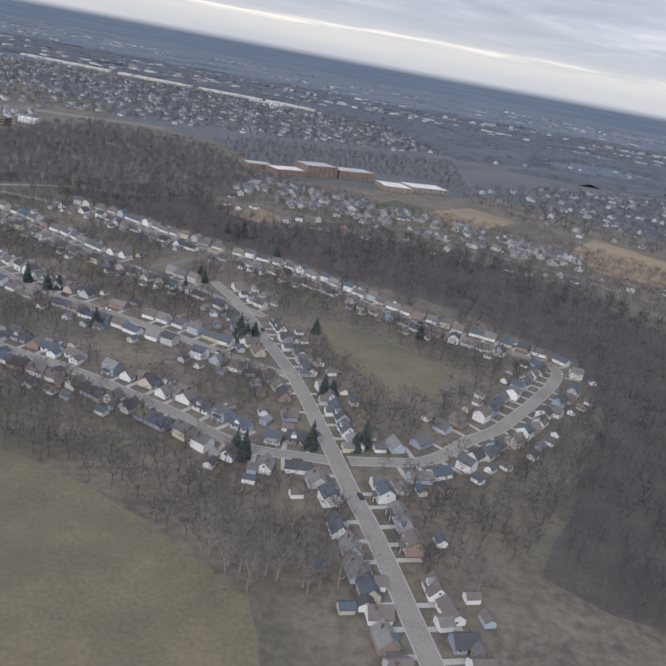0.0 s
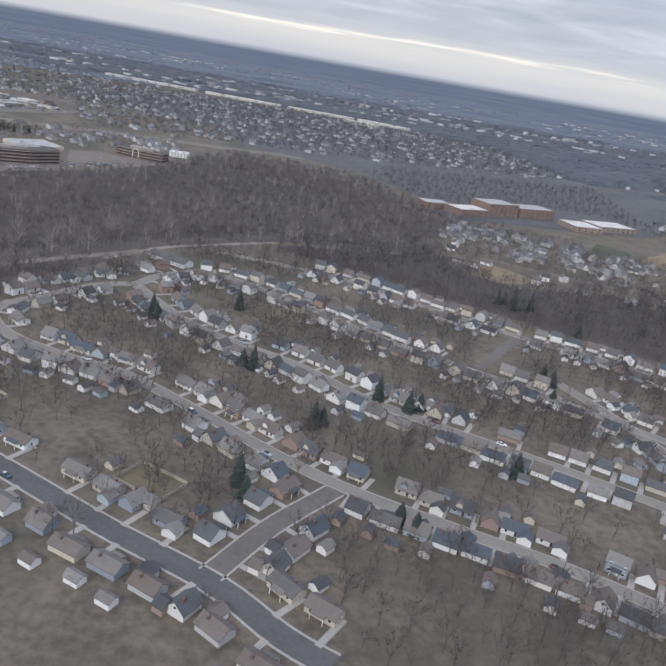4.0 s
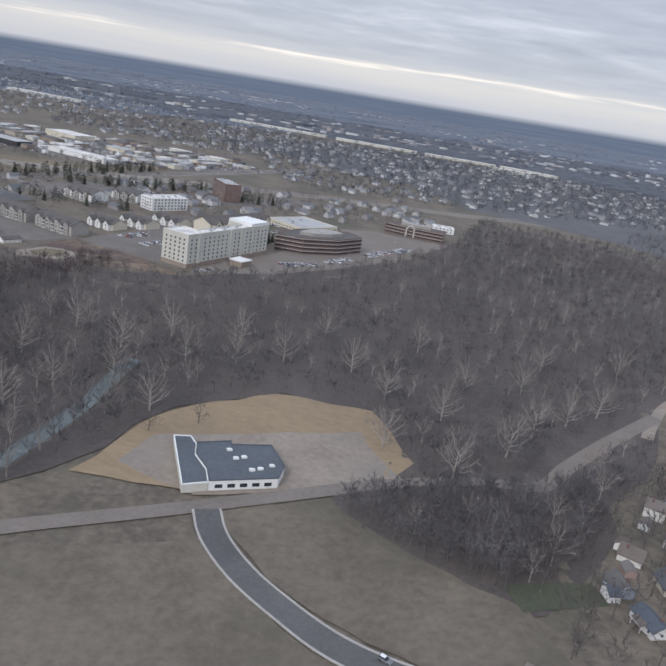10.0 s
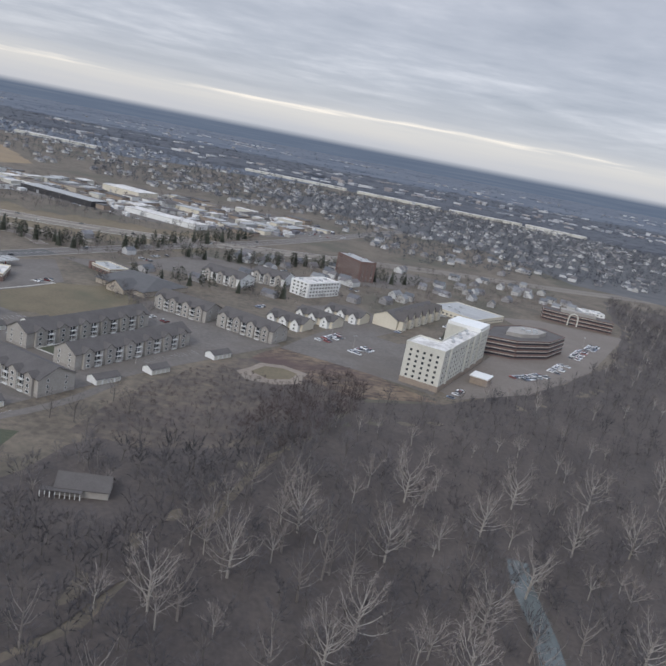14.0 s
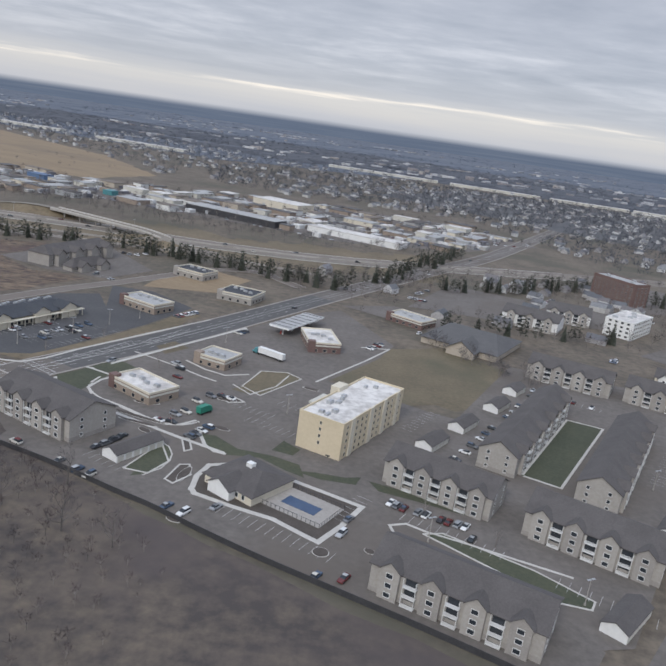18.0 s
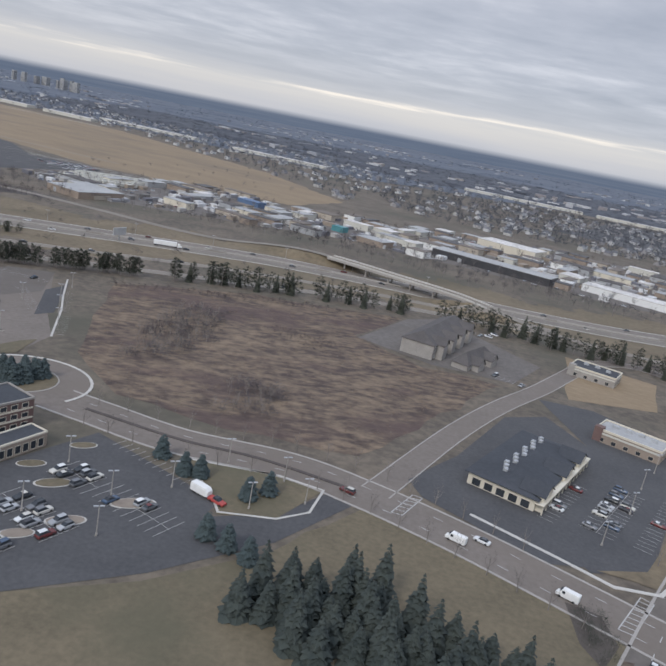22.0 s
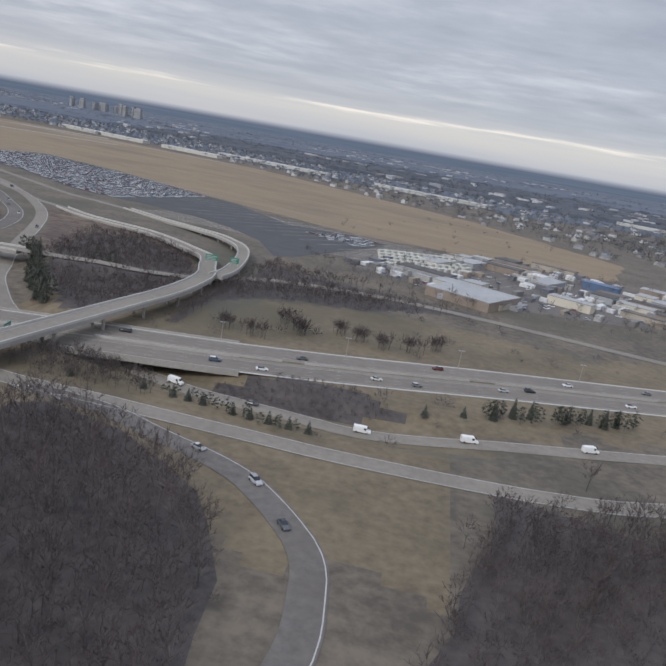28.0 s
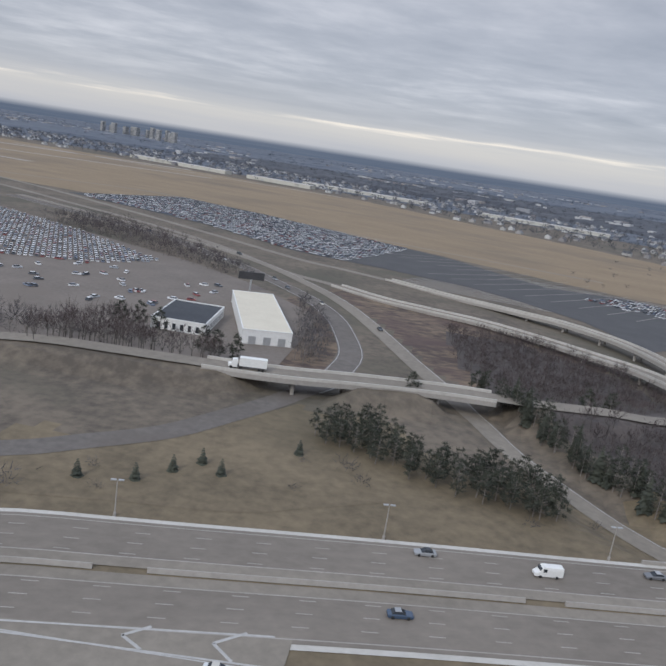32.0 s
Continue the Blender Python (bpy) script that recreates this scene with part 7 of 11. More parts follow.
for k in range(26):
    a, b = Vector((-1770 + k * 17.3, 1518.3 - k * 6.0)), Vector((-1722 + k * 17.1, 1560.0 - k * 3.6))
    if k > 8:
        a, b = Vector((-1742 + (k - 8) * 17.8, 1447.5 - (k - 8) * 7.6)), Vector((-1664 + (k - 8) * 17.8, 1524.5 - (k - 8) * 3.4))
    n = Vector((-(b - a).y, (b - a).x)).normalized() * 0.35
    rows_paint.face([(*(p), 0.3) for p in (a - n, b - n, b + n, a + n)])
piece("parking_rows", rows_paint, M_CONCRETE, "pale painted rows of the airport car park")
lot([(-697.5, 1099.2), (-651.4, 1117.1), (-599.3, 1232.2), (-641.3, 1237.6)], M_ASPHALT, "grey empty car park")
for poly in ([(-686.6, 898.5), (-743.5, 957.5), (-697.2, 1006.5), (-656.1, 945.8)], [(-936.2, 976.2), (-900.9, 996.5), (-850.3, 971.3), (-870.4, 935.0)], [(-799.9, 1014.8), (-748.8, 1018.8), (-718.1, 1082.9), (-769.6, 1094.3)], [(-890.8, 1001.7), (-820.1, 998.2), (-790.0, 1087.7), (-850.9, 1105.1)]):
    lot(poly, M_ASPHALT, "grey asphalt car park")

# turning circle with spruces
s = Shape()
CX, CY = -1273.3, 832.1
ring = lambda r: [(CX + r * math.cos(t), CY + r * 0.9 * math.sin(t)) for t in np.linspace(0, 2 * math.pi, 40, endpoint=False)]
piece("turning_circle", Shape().prism(ring(24), 0.0, 0.15), M_ASPHALT_OLD, "worn concrete turning circle")
piece("kerb", Shape().prism(ring(13.6), 0.0, 0.3), M_CONCRETE, "pale kerb of the turning circle")
piece("island_bed", Shape().prism(ring(13.0), 0.01, 0.38), M_LAWN, "grass island in the turning circle")
out = [p for p, t in zip(ring(24.6), np.linspace(0, 2 * math.pi, 40, endpoint=False)) if -0.5 < math.sin(t - 0.6) or math.cos(t) > 0.4]
kerb_loop("kerb", [(CX + 24.6 * math.cos(t), CY + 22.2 * math.sin(t)) for t in np.linspace(radians(-25), radians(165), 24)], "pale kerb of the turning circle", 1.0, 0.25, closed=False)
patch("mulch_bed", [(-1311.1, 836.8), (-1309.1, 839.2), (-1298.6, 834.7), (-1299.2, 830.2), (-1298.2, 824.4), (-1293.7, 819.0), (-1294.9, 814.2), (-1303.5, 817.1), (-1301.9, 820.5), (-1304.6, 825.3), (-1305.2, 829.8)], M_BED, "dark mulch bed beside the car park", 0.24)
patch("lawn", [(-1309.5, 825.9), (-1307.0, 830.7), (-1304.8, 828.4), (-1304.6, 822.4)], M_GREEN, "small lawn beside the mulch bed", 0.24)
patch("lawn", [(-1299.2, 851.1), (-1292.8, 866.7), (-1288.6, 872.0), (-1286.8, 853.5), (-1295.3, 847.1)], M_LAWN, "grass corner of the car park", 0.22)
median = Shape()
bl = smooth_line([(-1243.3, 820.7), (-1209.2, 814.5), (-1182.9, 814.2), (-1154.5, 808.7)], 5)
for a, b in zip(bl[:-1], bl[1:]):
    u = Vector(b - a).normalized() * 0.7
    n = Vector((-u.y, u.x))
    median.prism([tuple(Vector(a) - n), tuple(Vector(b) - n), tuple(Vector(b) + n), tuple(Vector(a) + n)], 0, 0.3)
piece("median_strip", median, M_LITTER, "planted strip in the middle of the boulevard")
island(-1357.6, 870.2, 10.5, 8.5, 55, M_BED, "dark oval bed before the hospital entrance")
island(-1356.6, 869.2, 5.6, 4.2, 55, M_LAWN, "small lawn in the oval bed", 0.12)
for x0, y0, x1, y1 in ((-1334.5, 861.4, -1327.1, 857.5), (-1339.6, 850.9, -1331.3, 847.2), (-1320.6, 853.5, -1313.0, 850.1), (-1324.7, 844.3, -1317.1, 840.9), (-1305.5, 847.1, -1300.5, 846.2), (-1349.6, 853.9, -1347.1, 856.5)):
    island((x0 + x1) / 2, (y0 + y1) / 2, math.hypot(x1 - x0, y1 - y0) / 2 + 0.4, 1.3, math.degrees(math.atan2(y1 - y0, x1 - x0)), M_BED, "long planted island in the car park")
island(-1340.6, 868.5, 4.2, 3.0, 60, M_LAWN, "grass island in the car park")
for x0, y0, x1, y1 in ((-1363.5, 838.1, -1355.6, 833.9), (-1376.0, 839.2, -1372.1, 837.5), (-1374.4, 841.5, -1370.2, 840.0), (-1348.9, 830.9, -1340.6, 826.2), (-1350.0, 828.5, -1342.4, 824.5), (-1334.4, 823.6, -1325.7, 819.1), (-1335.3, 821.0, -1328.0, 817.5), (-1320.6, 817.2, -1312.6, 813.7), (-1321.5, 814.4, -1314.0, 810.7), (-1337.6, 894.4, -1328.7, 890.0), (-1334.1, 897.1, -1327.8, 893.6), (-1322.2, 887.6, -1313.8, 883.4), (-1364.5, 796.9, -1357.0, 794.1), (-1347.6, 899.0, -1342.9, 897.5), (-1313.3, 877.7, -1305.3, 871.7), (-1312.3, 873.6, -1303.3, 872.7)):
    island((x0 + x1) / 2, (y0 + y1) / 2, math.hypot(x1 - x0, y1 - y0) / 2, 0.5, math.degrees(math.atan2(y1 - y0, x1 - x0)), M_LITTER, "narrow brown strip between parking bays")
for i in ((-1229.4, 772.9, 5, 2.4, 30, M_LAWN), (-1207.1, 772.4, 6, 2.6, 30, M_DIRT), (-1218.3, 757.9, 5, 2.4, 30, M_DIRT), (-1239.4, 779.8, 4, 2, 30, M_LAWN), (-1225.5, 748.6, 4, 2, 30, M_DIRT), (-1232.3, 796.4, 4, 2, 30, M_LAWN)):
    island(*i, "planted island in the car park")
bays(-1377.5, 810.8, 62, 9)
for i, (x, y, n) in enumerate(((-1359.3, 825.4, 5), (-1344.2, 825.7, 7), (-1330.2, 817.7, 6), (-1316.2, 811.8, 6), (-1331.1, 858.8, 9), (-1315.1, 852.9, 3))):
    bays(x, y, 62, n, double=True)
patch("worn_lane", [(-1318.4, 956.8), (-1301.0, 909.0), (-1305.9, 900.6), (-1322.0, 940.4)], M_ASPHALT_NEW, "dark asphalt lane along the edge", 0.165)
bays(-1314.6, 943.9, -66, 13, pitch=2.7, depth=4.6)
bays(-1297.5, 905.9, -68, 9)
kerb_loop("walkway", [(-1323.7, 966.6), (-1311.2, 937.3), (-1300.6, 915.2), (-1293.0, 895.7), (-1286.5, 879.3)], "pale kerb along the edge of the car park", 0.9, closed=False)
PARKED = ((-1378.0, 830.0), (-1376.7, 832.9), (-1375.6, 836.3), (-1369.0, 849.4), (-1366.7, 852.3), (-1357.6, 844.6), (-1349.7, 849.5), (-1348.1, 852.5), (-1364.1, 833.0), (-1359.5, 830.6), (-1360.5, 827.5), (-1368.4, 823.2), (-1369.6, 820.3), (-1370.8, 817.4), (-1368.3, 812.3), (-1354.1, 816.5), (-1349.7, 825.5), (-1346.9, 832.3), (-1345.2, 835.1), (-1343.8, 838.2), (-1342.0, 841.1), (-1340.3, 845.5), (-1338.1, 842.8), (-1334.7, 843.0), (-1336.1, 840.1), (-1337.6, 837.3), (-1340.7, 831.7), (-1341.9, 828.8))
PARKED += ((-1347.6, 893.7), (-1328.3, 907.5), (-1330.8, 864.5), (-1329.2, 868.1), (-1325.6, 862.7), (-1324.6, 865.5), (-1323.1, 868.4), (-1327.8, 871.3), (-1325.0, 876.1), (-1322.4, 880.8), (-1318.0, 881.0), (-1319.2, 877.4), (-1320.5, 874.5), (-1321.8, 871.6), (-1315.1, 859.2), (-1325.9, 839.2), (-1321.1, 836.4), (-1327.5, 822.5), (-1362.7, 798.8), (-1304.4, 809.0))
SPOTS["hospital"] = [(x, y, -28) for x, y in PARKED]
SPOTS["hospital_front"] = []
SPOTS["hospital_free"] = bays(-1333.5, 933.3, -52, 12) + bays(-1355.6, 955.9, -10, 9) + bays(-1305.4, 799.7, 60, 10, double=True)
SPOTS["office"] = bays(-1237.5, 762.6, -27, 8, double=True) + bays(-1231.3, 782.1, -27, 5, double=True) + bays(-1243.7, 748.2, -27, 7, double=True)
SPOTS["office_free"] = bays(-1215.2, 775.3, -27, 8, double=True) + bays(-1225.2, 800.7, -27, 12)
SPOTS["plaza"] = bays(-1077.0, 817.5, 62, 14, double=True) + bays(-1090.1, 817.2, 62, 12)
SPOTS["plaza_free"] = bays(-1061.9, 811.5, 62, 15)
bays(-973.0, 775.6, -28, 6)
bays(-965.9, 762.4, -28, 8)
bays(-955.8, 784.0, -28, 7)
SPOTS["hotel"] = [(x, y, -28) for x, y in [(-982.0, 740.4), (-980.5, 743.4), (-979.0, 746.8), (-977.4, 750.7), (-995.9, 750.7), (-991.2, 750.8), (-991.6, 757.9), (-988.4, 761.7), (-986.7, 773.7), (-982.9, 781.3), (-978.6, 783.2), (-975.1, 782.0)]]
for b_ in ((-908.1, 704.4, -27, 11), (-865.6, 680.1, -28, 10), (-805.0, 758.9, 60, 13), (-1010.9, 715.4, -28, 5), (-900.2, 776.1, 60, 9)):
    bays(*b_)
SPOTS["apartments"] = [(x, y, 62) for x, y in [(-1008.8, 722.3), (-1006.8, 725.5), (-1005.1, 729.2), (-1003.8, 732.9), (-1016.0, 708.6), (-1008.7, 705.3), (-1004.0, 702.9), (-977.0, 691.8), (-971.5, 689.3), (-910.5, 713.6), (-908.5, 712.6), (-906.4, 711.3), (-901.8, 710.1), (-899.5, 709.2), (-894.9, 707.7), (-892.7, 706.8), (-889.8, 706.2), (-887.6, 705.3), (-886.4, 698.8), (-923.7, 699.6), (-925.6, 690.7), (-931.5, 668.3), (-924.1, 669.0)]] + [(x, y, -28) for x, y in [(-885.2, 754.7), (-880.5, 762.7), (-876.8, 769.5), (-872.0, 778.2), (-868.6, 784.9), (-865.0, 791.8), (-855.7, 807.8), (-851.2, 816.0), (-847.1, 823.9), (-837.8, 842.3), (-1033.6, 717.3), (-933.3, 742.7)]] + [p for p in bays(-837.7, 850.3, -28, 12) if int(p[0]) % 2]
SPOTS["apartments"] += [(-1002.6, 808.6, -27), (-1006.0, 814.4, -27), (-1000.9, 797.7, -27), (-966.3, 905.3, 60), (-950.1, 879.4, 60), (-1032.6, 805.2, 60)]
SPOTS["apartments_free"] = bays(-965.6, 693.5, -26, 14) + bays(-925.3, 698.1, 60, 6)
piece("new_surface", ribbon_shape(ARTERIAL[(ARTERIAL[:, 1] > 792) & (ARTERIAL[:, 1] < 990)], (-9.4, 0, 9.4), 0.118), M_STREET_DARK, "darker new asphalt on the main street")
SPOTS["white_hotel"] = bays(-719.4, 866.3, 60, 10, double=True) + bays(-696.6, 851.7, 60, 8, double=True) + bays(-639.3, 791.5, 62, 8)
SPOTS["white_office"] = bays(-587.5, 863.3, 40, 12, double=True) + bays(-551.4, 899.2, 60, 12, double=True) + bays(-520.1, 955.3, 62, 14, double=True) + bays(-494.9, 996.0, 62, 10, double=True)
SPOTS["inn"] = bays(-1099.3, 959.8, -30, 6) + bays(-1112.0, 1042.3, -30, 5)
SPOTS["gas"] = bays(-986.5, 873.3, 62, 3) + bays(-915.7, 880.6, 62, 5)

# flyover: deck, parapets and piers
def flyover(pts, width, label):
    line = smooth_line([(x, y, z) for x, y, z in pts], 8)
    n = side_normals(line)
    deck, left, right = Shape(), Shape(), Shape()
    for sh, o0, o1, z0, z1 in ((deck, -width / 2, width / 2, -1.6, 0.0), (left, -width / 2, -width / 2 + 0.45, 0.004, 1.0), (right, width / 2 - 0.45, width / 2, 0.004, 1.0)):
        for p, m in zip(line, n):
            sh.v += [(*(p[:2] + m * o), p[2] + z) for o, z in ((o0, z0), (o1, z0), (o1, z1), (o0, z1))]
        for i in range(len(line) - 1):
            for j in range(4):
                k = (j + 1) % 4
                sh.f.append((4 * i + j, 4 * i + 4 + j, 4 * i + 4 + k, 4 * i + k))
                sh.m.append(0)
        last = 4 * len(line) - 4
        sh.f += [(3, 2, 1, 0), (last, last + 1, last + 2, last + 3)]
        sh.m += [0, 0]
    fo = thing("flyover", 0, 0, 0, 0, label, "bridge")
    part("deck", deck, M_CONCRETE, fo, "concrete bridge deck")
    for rail in (left, right):
        part("parapet", rail, M_KERB, fo, "pale concrete parapet")
    part("carriageway", ribbon_shape(line, (-width / 2 + 1.2, 0, width / 2 - 1.2), 0.02), M_SLIP, fo, "worn tan concrete lanes")
    for i in range(3, len(line) - 2, 4):
        p = line[i]
        base = float(height(p[0], p[1]))
        if p[2] - 1.6 - base < 1.5:
            continue
        m = n[i]
        for o in (-width / 4, width / 4):
            s = Shape()
            s.tube((p[0] + m[0] * o, p[1] + m[1] * o, base), (p[0] + m[0] * o, p[1] + m[1] * o, p[2] - 1.5), 0.7, 0.7, 8)
            part("pier", s, M_CONCRETE, fo, "round concrete pier column")
    KEEP_CLEAR.append((line[::2, :2], width / 2 + 3))
    return fo


flyover([(-1650, 720, 7.0), (-1643, 790, 7.2), (-1637, 850, 7.4), (-1631, 904, 7.4), (-1627, 931, 7.4), (-1624, 957, 7.4), (-1620, 984, 7.4), (-1614, 1020, 7.4), (-1608, 1055, 7.4), (-1603, 1085, 7.4), (-1601, 1115, 7.4), (-1602.5, 1140, 7.3), (-1609, 1162, 7.0), (-1622, 1202, 5.2), (-1643, 1226, 4.2), (-1666, 1250, 3.0), (-1691, 1269, 2.2), (-1719, 1280, 1.6), (-1748, 1292, 1.0), (-1778, 1314, 0.5)], 10.0, "long curving concrete flyover crossing the motorway")
flyover([(-1598, 1143, 7.22), (-1597.5, 1169, 6.5), (-1605, 1222, 6.0), (-1618, 1263, 5.5), (-1642, 1296, 4.5), (-1661, 1312, 3.4), (-1684, 1330, 2.0), (-1708, 1346, 1.0), (-1750, 1373, 0.5)], 8.0, "outer concrete ramp beside the airport car park")
bx = [(x, y, z) for (x, y), z in zip(FRONTAGE, frontage_rise(FRONTAGE[:, 0]) + 0.08)]
flyover([p for p in bx if -1795 < p[0] < -1690], 11.0, "low concrete bridge of the frontage road over slip roads")
flyover([p for p in bx if -1212 < p[0] < -1085], 11.0, "concrete overpass crossing the motorway")


def sign_gantry(x, y, z, turn, w, label):
    g = thing("road_sign", x, y, z, turn, label, "road sign", "green motorway signs")
    part("panel", Shape().box(-w / 2, -0.1, 3.0, w / 2, 0.1, 6.2), M_GREEN_SIGN, g, "green sign panel")
    part("lettering", Shape().box(-w / 2 + 0.5, -0.14, 5.1, w / 2 - 0.6, -0.101, 5.5).box(-w / 2 + 0.5, -0.14, 4.2, w / 2 - 1.6, -0.101, 4.6).box(-w / 2 + 0.5, -0.14, 3.4, w / 2 - 1.0, -0.101, 3.7), M_PAINT, g, "pale bars of lettering")
    for e in (-w / 2 + 0.4, w / 2 - 0.4):
        part("post", Shape().box(e - 0.12, 0.1, 0, e + 0.12, 0.34, 6.2), M_METAL, g)


sign_gantry(-1610, 1172, 6.5, 10, 7, "green road sign on the flyover")
sign_gantry(-1597.5, 1176, 6.4, 10, 5, "small green road sign on the flyover")
sign_gantry(-1629.8, 1001.0, 0.1, 100, 6, "green sign gantry at the motorway edge")
bb = thing("billboard", -1817.5, 1255.3, 0, 20, "dark-backed billboard on a tall post", "billboard")
part("panel", Shape().box(-7, -0.4, 6, 7, 0.4, 10), M_DARK_METAL, bb)
part("post", Shape().tube((0, 0, 0), (0, 0, 6), 0.5, 0.45, 8), M_METAL, bb)
bb = thing("billboard", -1349.5, 1091.2, 0, 70, "grey-backed billboard beside the motorway", "billboard")
part("panel", Shape().box(-6, -0.4, 4, 6, 0.4, 9), M_METAL, bb)
part("post", Shape().tube((0, 0, 0), (0, 0, 4), 0.5, 0.45, 8), M_METAL, bb)


def lamp_post(x, y, h=8.0, turn=0, arms=2):
    global LAMP
    if LAMP is None or arms == 1:
        lp = thing("street_lamp", x, y, float(height(x, y)), turn, "pale grey car-park lamp on a slim pole", "street lamp", "lamp posts")
        part("pole", Shape().tube((0, 0, 0), (0, 0, h), 0.16, 0.1, 6), M_CONCRETE, lp)
        part("base", Shape().tube((0, 0, 0), (0, 0, 0.8), 0.32, 0.32, 8), M_CONCRETE, lp)
        part("lamp_head", Shape().box(-1.3, -0.25, h, -0.2, 0.25, h + 0.18).box(0.2, -0.25, h, 1.3, 0.25, h + 0.18), M_METAL, lp)
        if arms == 2:
            LAMP = lp
    else:
        copy_thing(LAMP, pose(x, y, float(height(x, y)), 0, 0, turn))


LAMP = None
for x, y in ((-1231.3, 785.2), (-1243.5, 768.6), (-1213.2, 772.3), (-1201.0, 784.9), (-1229.5, 757.6), (-1209.1, 755.0), (-1172.7, 803.1), (-1178.6, 783.4), (-1164.5, 793.0), (-1190.9, 806.8), (-1339.9, 870.7), (-1328.8, 898.2), (-1351.8, 850.9), (-1363.6, 826.6), (-1334.3, 814.5), (-1325.1, 834.5), (-1314.2, 855.1), (-1305.7, 873.8), (-1342.9, 797.3), (-1321.6, 917.9), (-1308.2, 928.7), (-1300.0, 911.3), (-1314.7, 953.3), (-1291.0, 893.2), (-1062.1, 836.3), (-1052.2, 859.2), (-1077.0, 810.2), (-1042.2, 877.9), (-991.5, 857.8), (-950.8, 775.9), (-900.0, 694.3), (-859.5, 673.9), (-811.1, 754.4), (-535.5, 919.5), (-515.1, 950.1), (-494.9, 1011.5), (-696.7, 867.2), (-712.2, 887.3)):
    lamp_post(x, y, 8.0, 30)
for i, p in enumerate(HIGHWAY[::6]):
    if -1950 < p[0] < -1100:
        lamp_post(p[0] + 5, p[1] + 21, 11.0, 15)

# ---- houses ----
def house_kind(w, d, eave, rise, label, porch=0, wing=0, dormer=0):
    """A detached house with its door side to -y."""
    h = thing("house", 0, 0, 0, 0, label, "house", "suburban houses")
    pitched(h, w, d, eave, rise, M_SIDING, M_HOUSE_ROOF, over=0.45)
    part("door", Shape().box(-0.5, -0.08, 0.25, 0.5, 0.05, 2.3), M_WHITE if porch else M_DARK_METAL, h, at=pose(w * 0.08, -d / 2, 0))
    part("chimney", Shape().box(-0.4, -0.4, eave, 0.4, 0.4, eave + rise + 0.7), M_BRICK, h, "brick chimney", at=pose(w * 0.22, d * 0.15, 0))
    levels = [0.95] if eave < 4 else [0.95, 3.6]
    for z in levels:
        for x in (-w * 0.3, w * 0.33):
            part("window", window_mesh(1.2, 1.3, M_WHITE), None, h, at=pose(x, -d / 2, z))
    for e, tn in ((1, 90),):
        part("window", window_mesh(1.1, 1.2, M_WHITE), None, h, at=pose(e * w / 2, 0, levels[-1] if rise < 2.6 else eave + 0.3, 0, 0, tn))
    if porch:
        part("porch_roof", Shape().solid([(-porch / 2, -d / 2 - 2, 2.5), (porch / 2, -d / 2 - 2, 2.5), (porch / 2, -d / 2, 2.8), (-porch / 2, -d / 2, 2.8)], [(-porch / 2, -d / 2 - 2, 2.65), (porch / 2, -d / 2 - 2, 2.65), (porch / 2, -d / 2, 3.1), (-porch / 2, -d / 2, 3.1)]), M_HOUSE_ROOF, h)
        part("porch_rail", Shape().box(-porch / 2 + 0.1, -d / 2 - 1.9, 0, -porch / 2 + 0.3, -d / 2 - 1.7, 2.5).box(porch / 2 - 0.3, -d / 2 - 1.9, 0, porch / 2 - 0.1, -d / 2 - 1.7, 2.5), M_WHITE, h)
    if wing:
        pitched(h, wing, 5.5, min(eave, 2.8), rise * 0.6, M_SIDING, M_HOUSE_ROOF, over=0.35, x=w / 2 - wing * 0.1, y=-d / 2 - 1.2, turn=90)
    if dormer:
        pitched(h, 3.2, 2.6, eave + rise * 0.55, 1.0, M_SIDING, M_HOUSE_ROOF, over=0.25, x=-w * 0.15, y=-d * 0.22, turn=90, base=eave)
    return h


HOUSES = [house_kind(8.2, 6.8, 2.6, 2.9, "small gabled house with siding and shingled roof", wing=4),
          house_kind(11, 6.8, 2.6, 1.9, "long low ranch house with a shallow roof", porch=5),
          house_kind(7.8, 7.2, 4.6, 2.4, "two-storey gabled house with white windows", porch=4),
          house_kind(9, 6.8, 2.7, 3.2, "one-and-a-half-storey house with a dormer", dormer=1),
          house_kind(9.8, 6.8, 2.6, 2.2, "low house with a projecting gable wing", wing=5),
          house_kind(7.4, 8.2, 2.7, 2.9, "compact gabled house with a front porch", porch=5)]


def plain_house(w, d, eave, rise, label):
    """A house of the farther streets, where only its body, roof, door and chimney show."""
    h = thing("house", 0, 0, 0, 0, label, "house", "suburban houses")
    pitched(h, w, d, eave, rise, M_SIDING, M_HOUSE_ROOF, over=0.45)
    part("door", Shape().box(-0.5, -0.08, 0.25, 0.5, 0.05, 2.3), M_DARK_METAL, h, at=pose(w * 0.08, -d / 2, 0))
    return h


FAR_HOUSES = [plain_house(8.2, 6.8, 2.7, 3.0, "small gabled house with pale siding and shingles"), plain_house(10.6, 6.8, 2.6, 2.0, "low ranch house with a shallow shingled roof"), plain_house(7.8, 7.2, 4.5, 2.4, "two-storey gabled house with pale siding")]
SHED = thing("shed", 0, 0, 0, 0, "small pale garden shed with a pitched roof", "shed", "garden sheds")
pitched(SHED, 5.4, 4.2, 2.2, 1.3, M_SIDING, M_HOUSE_ROOF, over=0.25)
used = set()
taken = []
drives = Shape()


def place(kind, x, y, turn, z=None):
    """The first copy is the thing itself; without a height it stands on the ground."""
    z = float(valley_depth(x, y)) if z is None else z
    m = pose(x, y, z, 0, 0, turn)
    if kind.name not in used:
        used.add(kind.name)
        kind.matrix_basis = m
        return kind
    return copy_thing(kind, m)


